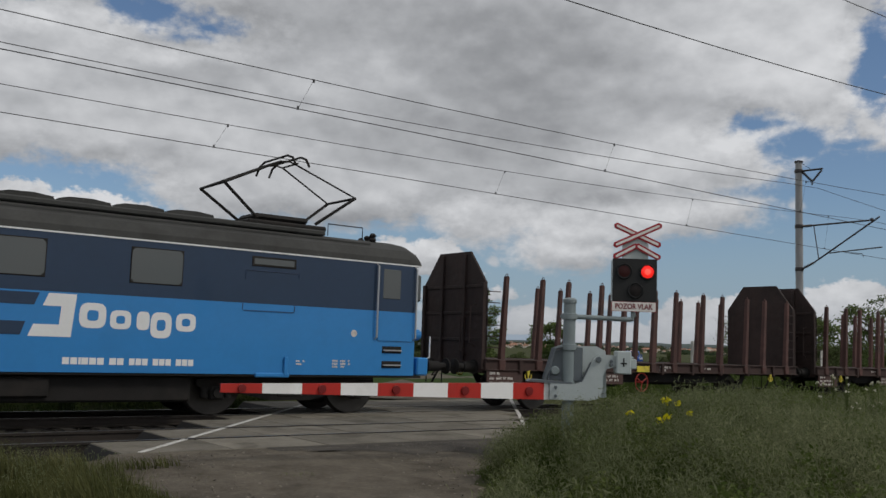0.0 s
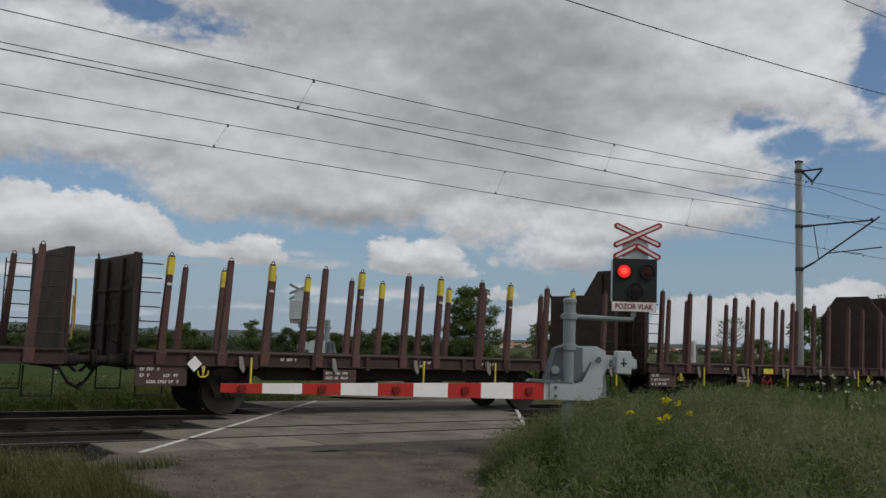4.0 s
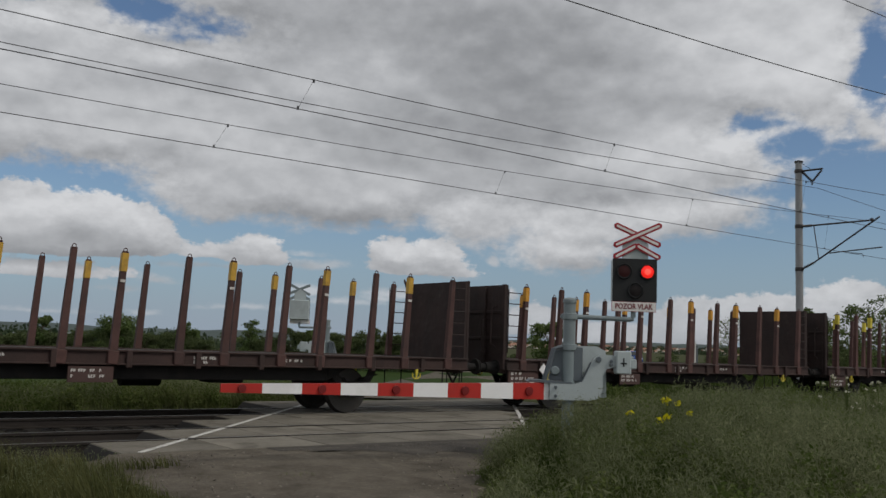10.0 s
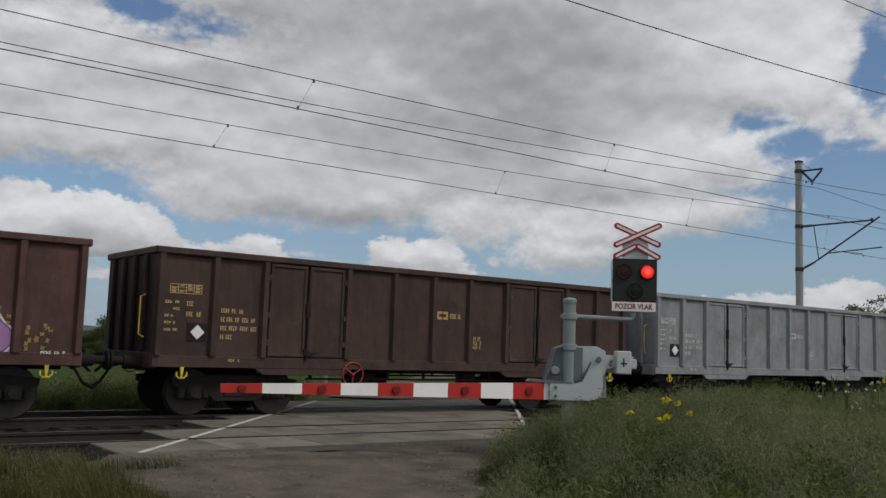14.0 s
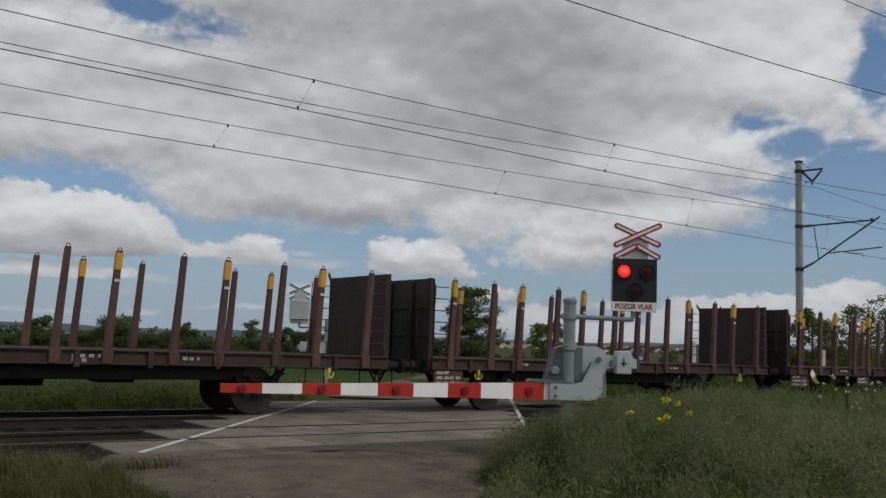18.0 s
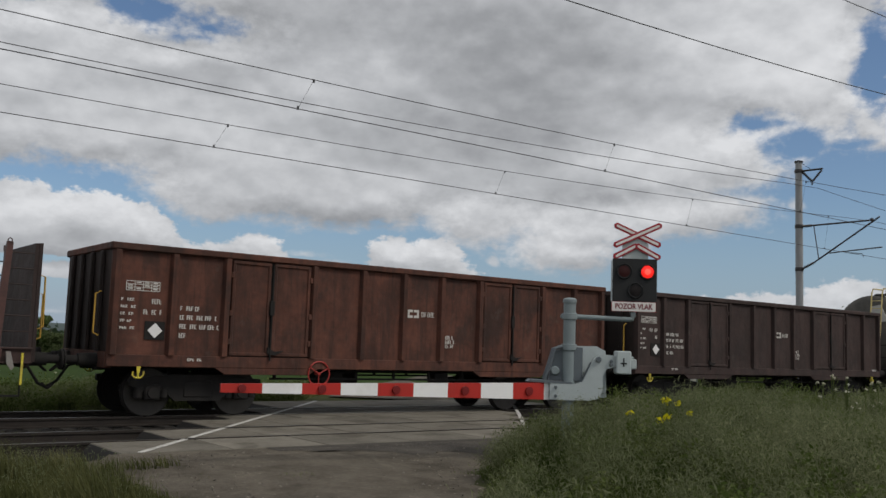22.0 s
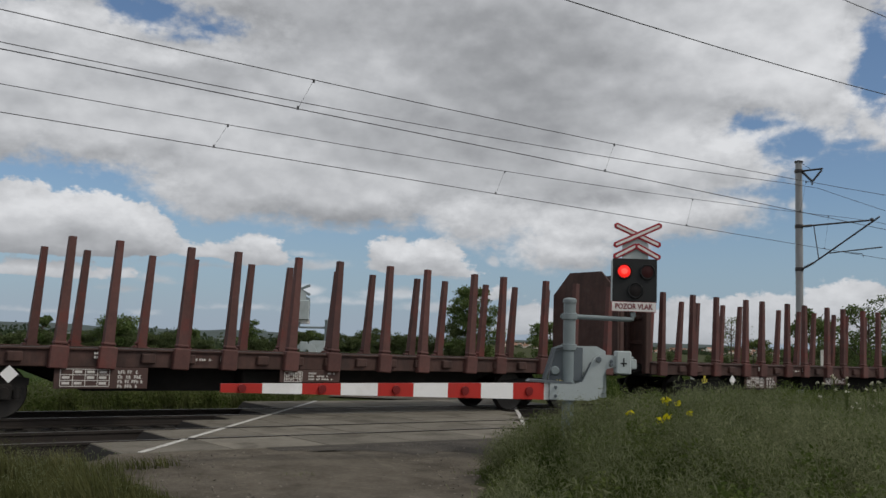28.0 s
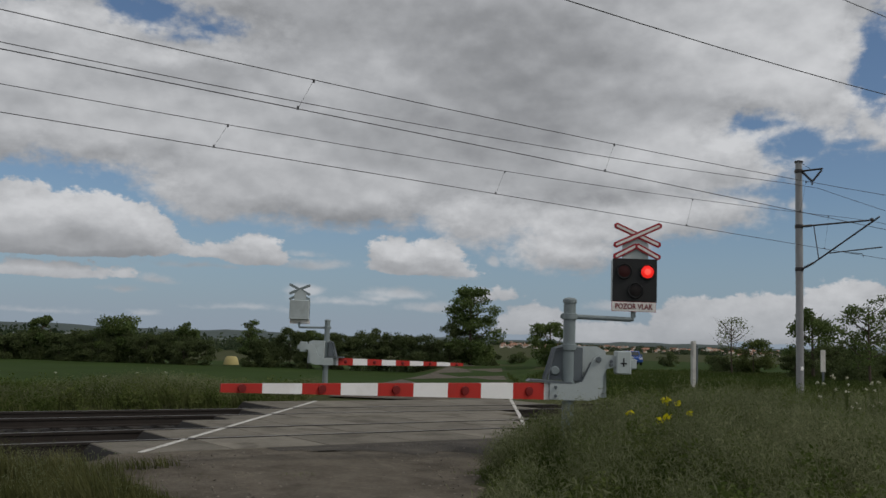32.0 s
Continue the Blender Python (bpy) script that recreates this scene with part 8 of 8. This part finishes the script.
def scatter(n, x0, x1, y0, y1, seed, clump=0.5):
    """Random roots, partly gathered in tufts."""
    rng = np.random.default_rng(seed)
    m = int(n * clump)
    k = max(1, m // 14)
    cx = np.stack([rng.uniform(x0, x1, k), rng.uniform(y0, y1, k)], 1)
    tuft = np.repeat(cx, 14, 0) + rng.normal(size=(k * 14, 2)) * 0.05
    free = np.stack([rng.uniform(x0, x1, n - m), rng.uniform(y0, y1, n - m)], 1)
    return np.concatenate([tuft, free])


def across_road(xy):
    return (xy[:, 0] - ROAD_C.x) * ROAD_SIDE.x + (xy[:, 1] - ROAD_C.y) * ROAD_SIDE.y


def build_grass():
    rng = np.random.default_rng(8)
    # tall grass on the rise south-east of the crossing
    xy = scatter(230000, 2.0, 23.0, -17.0, -6.9, 1)
    ac = across_road(xy)
    edge = np.where(xy[:, 1] > -11, 2.15, 1.95) + 0.22 * np.sin(xy[:, 1] * 2.1) + 0.15 * np.sin(xy[:, 0] * 3.7 + 1)
    wedge = xy[:, 0] * 0.42 - (xy[:, 1] + 18.4) * 0.35
    keep = (ac > edge) & (wedge < 5.6) & (np.hypot(xy[:, 0], xy[:, 1] + 18.4) > 4.0)
    xy, ac = xy[keep], ac[keep]
    rise = np.clip(0.3 + (ac - edge[keep]) / 1.1, 0.2, 1)
    lump = 0.86 + 0.18 * np.sin(xy[:, 0] * 1.1 + 0.7 * np.sin(xy[:, 1])) * np.sin(xy[:, 1] * 1.3 + 1.0)
    lump += 0.32 * np.sin(xy[:, 0] * 5.1 + 1.3 * np.sin(xy[:, 1] * 2.3)) * np.sin(xy[:, 1] * 4.3 + np.sin(xy[:, 0] * 1.7)) + 0.10 * np.sin(xy[:, 0] * 9.7 + 2) * np.sin(xy[:, 1] * 8.9)
    h = 0.60 * rise * lump * rng.uniform(0.55, 1.2, len(xy)) * (1 - 0.46 * sstep(-9.2, -7.5, xy[:, 1]))
    _, tips = blades("tall_grass", xy, h, 0.0052, M_GRASS, 2, "tall uncut green grass beside the road")
    sel = (rng.random(len(tips)) < 0.62 * np.clip((lump - 0.80) / 0.28, 0.05, 1)) & (h > 0.22)
    heads("grass_seed_heads", tips[sel], 0.19, M_GRASS_DRY, 3, "pale feathery grass seed heads")
    # broad-leaved weeds among the grass, low and in mounds
    k = 520
    wx = np.stack([rng.uniform(3.5, 18, k), rng.uniform(-15.5, -7.2, k)], 1)
    wa = across_road(wx)
    wx = wx[(wa > 2.2) & (wa < 9.5)]
    mounds = []
    for x, y in wx:
        q = min(1.0, 0.35 + (float(across_road(np.array([[x, y]]))[0]) - 2.2) / 1.6)
        s = rng.uniform(0.12, 0.26)
        mounds.append((x, y, float(ground_z(x, y)) + q * rng.uniform(0.22, 0.60), s, s, s * 1.1))
    setting("broad_weeds", crown_mesh("broad_weeds", mounds, 64000, 0.024, M_WEED, 15, 0.45, 0.2), None, "broad-leaved green weeds among tall grass", "stuff", "weeds")
    # short weeds at the road's near west side
    xy = scatter(66000, -3.0, 4.4, -12.0, -5.2, 4)
    ac = across_road(xy)
    keep = (xy[:, 0] < 3.5 + 0.6 * (xy[:, 1] < -6.35) * (xy[:, 1] > -8.6) + 0.25 * np.sin(xy[:, 1] * 3) + 0.25 * rng.normal(size=len(xy)) - 0.25 * np.maximum(0, -10 - xy[:, 1])) & (ac > -9)
    keep &= (xy[:, 1] < -5.6 - 0.5 * rng.random(len(xy)) - 0.9 * np.clip(xy[:, 0] - 3.0, 0, 1))
    xy = xy[keep]
    patch = np.clip(0.45 + 0.8 * np.sin(xy[:, 0] * 1.7) * np.sin(xy[:, 1] * 1.4) + 0.35 * np.sin(xy[:, 0] * 5.3 + 1) * np.sin(xy[:, 1] * 4.7), 0.10, 1.25)
    h = 0.42 * patch * rng.uniform(0.5, 1.3, len(xy)) * np.clip((3.9 - xy[:, 0]) / 1.3, 0.12, 1) + 0.03
    h += np.where(xy[:, 1] > -7.6, 0.22 + 0.16 * rng.random(len(xy)) * (xy[:, 0] < 3.3), 0)
    _, tips = blades("verge_grass", xy, h, 0.0058, M_VERGE, 5, "short weeds and grass at the road's edge")
    sel = (rng.random(len(tips)) < 0.14) & (h > 0.3)
    heads("verge_seed_heads", tips[sel], 0.12, M_GRASS_DRY, 14, "pale seed heads at the road's edge", 6)
    # bank behind the far track
    xy = scatter(80000, -6.0, 14.5, 3.3, 9.0, 6)
    keep = across_road(xy) < -3.1
    xy = xy[keep]
    h = 0.56 * rng.uniform(0.5, 1.15, len(xy)) * (0.75 + 0.25 * np.sin(xy[:, 0] * 0.9)) * np.clip((9.5 - xy[:, 1]) / 3.0, 0.2, 1)
    _, tips = blades("bank_grass", xy, h, 0.009, M_GRASS_FAR, 7, "tall pale green grass on the far bank")
    sel = rng.random(len(tips)) < 0.60
    heads("bank_seed_heads", tips[sel], 0.22, M_GRASS_DRY, 8, "pale seed heads on the far bank", 5)
    # leafy weeds at the foot of the far bank
    mounds = []
    for i in range(900):
        x, y = rng.uniform(-3, 13), rng.uniform(3.0, 6.5)
        if (x - ROAD_C.x) * ROAD_SIDE.x + (y - ROAD_C.y) * ROAD_SIDE.y < -3.2:
            s = rng.uniform(0.10, 0.24)
            mounds.append((x, y, float(ground_z(x, y)) + rng.uniform(0.05, 0.40), s, s, s * 1.2))
    setting("bank_weeds", crown_mesh("bank_weeds", mounds, 56000, 0.032, M_WEED, 19, 0.6, 0.2), None, "leafy green weeds at the foot of the bank", "stuff", "weeds")
    # meadow beyond the tracks, east of the road
    xy = scatter(105000, 17.0, 80.0, 3.4, 36.0, 9)
    ac = across_road(xy)
    keep = (ac > 3.0) & (ac < 60)
    xy = xy[keep]
    h = 0.45 * rng.uniform(0.5, 1.3, len(xy)) * (0.8 + 0.3 * np.sin(xy[:, 0] * 0.5 + xy[:, 1] * 0.3)) * (0.7 + 0.3 * (xy[:, 1] < 12))
    _, tips = blades("meadow_grass", xy, h, 0.021, M_MEADOW, 10, "rough meadow grass beyond the tracks")
    sel = rng.random(len(tips)) < 0.06
    heads("meadow_seed_heads", tips[sel], 0.2, M_GRASS_DRY, 16, "pale seed heads in the meadow", 5)
    # low tufts on the worn road edges
    pts = []
    for along, ac0, k in ((-3.6, -0.2, 160), (-2.6, 1.9, 120), (-4.6, -2.3, 200)):
        p = ROAD_C + ROAD * along + ROAD_SIDE * ac0
        pts.append(np.array([p.x, p.y]) + rng.normal(size=(k, 2)) * (0.12, 0.10))
    xy = np.concatenate(pts)
    blades("road_tufts", xy, rng.uniform(0.06, 0.13, len(xy)), 0.004, M_SPRING, 12, "small green tufts growing on the road")


build_grass()


def flower(x, y, h, n, material, seed, label, r=0.10, name="wild_flower"):
    """A stalk with a loose head of small petals."""
    rng = random.Random(seed)
    z = float(ground_z(x, y))
    t = thing(name, (x, y, z), label, "flower", "wild flowers")
    stalk = Shape().pipe([(0, 0, -0.05), (0.02, 0.01, h * 0.5), (-0.02, 0.0, h)], 0.006, 5)
    for i in range(4):
        a = rng.uniform(0, 6.3)
        stalk.pipe([(0, 0, h * (0.6 + 0.09 * i)), (0.08 * math.cos(a), 0.08 * math.sin(a), h * (0.72 + 0.09 * i))], 0.004, 4)
    part("stalk", stalk, M_SPRING, t)
    part("petals", crown_mesh("petals", [(0, 0, h, r, r, r * 0.7)], n, 0.014, material, seed, 0.8, 0.2), None, t, "cluster of small petals")


def place_flowers():
    rng = random.Random(2)
    right = Vector((math.cos(YAW), -math.sin(YAW), 0))
    fwd = Vector((math.sin(YAW), math.cos(YAW), 0))
    for i, (side, dep, top) in enumerate(((2.50, 10.2, 1.01), (2.66, 10.4, 0.97), (2.36, 9.6, 0.87), (2.05, 10.0, 0.88), (2.74, 10.2, 0.88), (2.28, 9.6, 0.84))):
        p = CAM_AT + right * side + fwd * dep
        flower(p.x, p.y, top - float(ground_z(p.x, p.y)), 44 if i == 0 else 34, M_YELLOW_FLOWER, 30 + i, "yellow rape flower in the tall grass", 0.06 if i == 0 else 0.045)
    for i in range(20):
        side, dep = 5.7 + rng.uniform(-0.42, 0.5), 13.0 + rng.uniform(-0.3, 0.3)
        p = CAM_AT + right * side + fwd * dep
        flower(p.x, p.y, 1.10 + rng.uniform(-0.25, 0.2) - float(ground_z(p.x, p.y)), 14, M_WHITE_FLOWER, 50 + i, "small white wild flower in the tall grass", 0.022)
    for i in range(8):
        x, y = 2.0 + i * 1.1 + rng.uniform(-0.4, 0.4), 6.2 + rng.uniform(-0.5, 0.5)
        flower(x, y, 0.62 + rng.uniform(-0.1, 0.12), 12, M_POPPY if i in (0,) else M_WHITE_FLOWER, 80 + i, "red poppy on the far bank" if i == 0 else "small white wild flower on the far bank", 0.05)


place_flowers()


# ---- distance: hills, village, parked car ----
# distance haze is painted into both hill colours
M_HILL = mat("haze_tinted_wooded_hill", (0.048, 0.068, 0.066), 0.9, 0, 0.2, 0.004, (0.066, 0.088, 0.076), 0.6, 0.003, 0.0)
M_HILL2 = mat("haze_tinted_field_hill", (0.105, 0.125, 0.105), 0.9, 0, 0.2, 0.004, (0.085, 0.105, 0.085), 0.6, 0.004, 0.0)
M_PLASTER = mat("house_plaster", (0.66, 0.62, 0.56), 0.85, 0, 0.1, 0.3, random_amt=0.3, bump=0.0)
M_TILE = mat("orange_roof_tiles", (0.33, 0.185, 0.13), 0.85, 0, 0.2, 0.3, random_amt=0.3, bump=0.0)
M_FARWOOD = leaf_mat("far_wood", (0.035, 0.055, 0.03), (0.055, 0.075, 0.04), (0.08, 0.10, 0.055), 0.02)


def polar(az, dist):
    a = YAW + radians(az)
    return math.sin(a) * dist, -18.4 + math.cos(a) * dist


def hill(name, dist, az0, az1, height, material, label, seed):
    """A long rounded ridge across the distance."""
    rng = random.Random(seed)
    ph = [rng.uniform(0, 6.3) for _ in range(4)]
    n, V, F = 120, [], []
    for i in range(n + 1):
        az = az0 + (az1 - az0) * i / n
        hh = height(az) * (1 + 0.10 * math.sin(az * 0.5 + ph[0]) + 0.06 * math.sin(az * 1.3 + ph[1]) + 0.035 * math.sin(az * 3.1 + ph[2]))
        for k, (dd, q) in enumerate(((-0.20, -0.3), (-0.12, 0.2), (-0.05, 0.75), (0.0, 1.0), (0.10, 0.8), (0.25, -0.3))):
            x, y = polar(az, dist * (1 + dd))
            V.append((x, y, -4.5 + (hh + 4.5) * q))
    for i in range(n):
        for k in range(5):
            a = i * 6 + k
            F.append((a, a + 1, a + 7, a + 6))
    setting(name, quick_mesh(name, V, F, material, True), None, label, category="hill")


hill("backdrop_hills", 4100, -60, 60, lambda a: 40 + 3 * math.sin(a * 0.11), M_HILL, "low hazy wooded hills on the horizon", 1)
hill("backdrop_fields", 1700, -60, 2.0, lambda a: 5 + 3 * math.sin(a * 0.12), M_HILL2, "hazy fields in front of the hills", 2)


def house(x, y, s, turn, seed):
    rng = random.Random(seed)
    z = float(ground_z(x, y))
    h = thing("house", pose(x, y, z, 0, 0, turn), "small far house with pale walls and orange roof", "house", "village houses")
    l, d, e, r = 5.5 * s, 4.2 * s, rng.uniform(3.5, 6.0) * s, rng.uniform(2.5, 3.6) * s
    part("wall", Shape().box(-l, -d, -7, l, d, e).prism([(-d, e), (d, e), (0, e + r)], "x", -l, l), M_PLASTER, h)
    part("roof", Shape().prism([(-d - 0.5, e - 0.4), (0, e + r + 0.1), (d + 0.5, e - 0.4), (d + 0.5, e - 0.1), (0, e + r + 0.5), (-d - 0.5, e - 0.1)], "x", -l - 0.5, l + 0.5), M_TILE, h, "orange tiled roof")


def village():
    rng = random.Random(9)
    for i in range(210):
        az = rng.uniform(3.6, 20.0) if i < 190 else rng.uniform(3.4, 6.0)
        dist = 2450 + 850 * rng.random() ** 0.8
        x, y = polar(az, dist)
        house(x, y, rng.uniform(0.65, 1.0) if i % 14 else 1.5, rng.uniform(0, 180), 300 + i)
    V = []
    for i in range(90):
        az, dist = rng.uniform(2.5, 24), rng.uniform(2300, 3400)
        x, y = polar(az, dist)
        V.append((x, y, float(ground_z(x, y)) + 3.0, rng.uniform(12, 40), rng.uniform(10, 25), rng.uniform(4, 8)))
    setting("village_trees", crown_mesh("village_trees", V, 14000, 2.4, M_FARWOOD, 4), None, "dark trees between far houses", "stuff", "trees")
    V = []
    for i in range(70):
        az, dist = rng.uniform(-27, 2), rng.uniform(300, 700)
        x, y = polar(az, dist)
        V.append((x, y, float(ground_z(x, y)) + 2.0, rng.uniform(8, 22), rng.uniform(5, 9), rng.uniform(2.5, 5)))
    setting("far_woods", crown_mesh("far_woods", V, 20000, 0.7, M_FARWOOD, 5), None, "far woods behind the hedge", "stuff", "trees")


village()

# hay-coloured gable seen through the gap in the hedge
M_HAY = mat("pale_yellow_heap", (0.42, 0.36, 0.16), 0.9, 0, 0.15, 0.6, bump=0.2, bump_scale=4)
hx, hy = 47.3, 86.2
heap = thing("straw_heap", (hx, hy, float(ground_z(hx, hy))), "pale yellow straw heap in a gap of the hedge", "heap", shape=Shape().lathe([(0.95, 0), (0.88, 0.35), (0.70, 0.85), (0.52, 1.02), (0.001, 1.06)], (0, 0, 0), "z", 14), material=M_HAY)

M_CAR = mat("blue_car_paint", (0.022, 0.075, 0.30), 0.25, 0.1, 0.04, 1.0, bump=0.0, coat=0.6)
M_CARGLASS = glass_mat("car_glass", (0.02, 0.025, 0.03), 0.05)
M_RUBBER = mat("tyre_rubber", (0.02, 0.02, 0.02), 0.85, 0, 0.1, 3.0, bump=0.0)


def car():
    """A small blue estate car, nose to -x."""
    x, y = 75.6, 48.4
    c = thing("car", pose(x, y, float(ground_z(x, y)) + 0.25, 0, 0, 50), "bright blue estate car parked beside the far road", "car")
    body = part("body", Shape().prism([(-2.1, 0.35), (-2.1, 0.72), (-1.95, 0.82), (-0.95, 0.95), (2.0, 0.98), (2.1, 0.85), (2.12, 0.35), (1.7, 0.28), (-1.8, 0.28)], "y", -0.86, 0.86), M_CAR, c)
    part("cabin", Shape().prism([(-0.95, 0.95), (-0.35, 1.42), (-0.1, 1.48), (1.55, 1.47), (1.75, 1.4), (2.0, 0.98)], "y", -0.76, 0.76), M_CAR, body)
    part("side_glass", Shape().prism([(-0.72, 1.0), (-0.25, 1.38), (1.5, 1.39), (1.72, 1.0)], "y", -0.775, 0.775), M_CARGLASS, body)
    part("windscreen", Shape().prism([(-0.93, 1.0), (-0.42, 1.40), (-0.36, 1.38), (-0.86, 0.98)], "y", -0.66, 0.66), M_CARGLASS, body)
    part("rear_glass", Shape().prism([(1.80, 1.36), (1.99, 1.02), (2.02, 1.04), (1.84, 1.38)], "y", -0.64, 0.64), M_CARGLASS, body)
    for s in (-1, 1):
        part("headlight", Shape().box(-2.12, s * 0.66 - 0.16, 0.62, -2.05, s * 0.66 + 0.16, 0.76, 0.02), M_SIGN_WHITE, body, "clear headlight")
        part("tail_light", Shape().box(2.04, s * 0.72 - 0.1, 0.7, 2.13, s * 0.72 + 0.1, 0.98, 0.02), M_RED, body, "red tail light")
        part("mirror", Shape().box(-0.75, s * 0.93 - 0.08, 0.98, -0.6, s * 0.93 + 0.08, 1.12, 0.03), M_CAR, body)
        for xx in (-1.3, 1.3):
            w = part("wheel", Shape().lathe([(0.2, -0.1), (0.30, -0.1), (0.32, -0.06), (0.32, 0.06), (0.30, 0.1), (0.2, 0.1)], (xx, s * 0.78, 0.32), "y", 18), M_RUBBER, c)
            part("rim", Shape().lathe([(0.001, -0.09), (0.2, -0.095), (0.2, 0.095), (0.001, 0.09)], (xx, s * 0.78, 0.32), "y", 16), M_STEEL, w)
    part("bumper", Shape().box(-2.16, -0.84, 0.32, -2.04, 0.84, 0.55, 0.04).box(2.06, -0.84, 0.32, 2.17, 0.84, 0.58, 0.04), M_CAR, c)
    part("number_plate", Shape().box(-2.175, -0.25, 0.42, -2.16, 0.25, 0.52), M_SIGN_WHITE, c)


car()


# ---- the train runs west on the far track: metres gone by at each second ----
RUN = [(0, 0.0), (1, 19.87), (2, 39.65), (3, 59.52), (6, 118.89), (7, 138.69), (8, 158.52), (9, 178.30), (10, 198.03), (11, 217.83), (12, 237.50), (13, 257.34),
       (14, 277.62), (17, 336.0), (18, 355.54), (19, 375.15), (20, 394.75), (21, 414.36), (22, 433.85), (23, 453.27), (24, 472.87), (25, 492.1), (27.5, 542.02), (28, 552.18), (29, 571.38), (30, 591.34), (32, 631.14)]


def motions():
    for ob, x in TRAIN:
        walk(ob, [(t, pose(x - d, 0, 0)) for t, d in RUN])
    # the warning light changes sides: 0.56 s in one lens, 0.60 s in the other
    one, other = pose(0.765, 0, 2.675), pose(1.10, 0, 2.675)
    rows = [(0.0, other)]
    for k in range(28):
        t = 0.117 + 1.1606 * k
        rows += [(t - 0.034, other), (t, one), (t + 0.526, one), (t + 0.56, other)]
    walk(signal_light, [r for r in rows if r[0] <= 31.95] + [(32.0, other)])


motions()
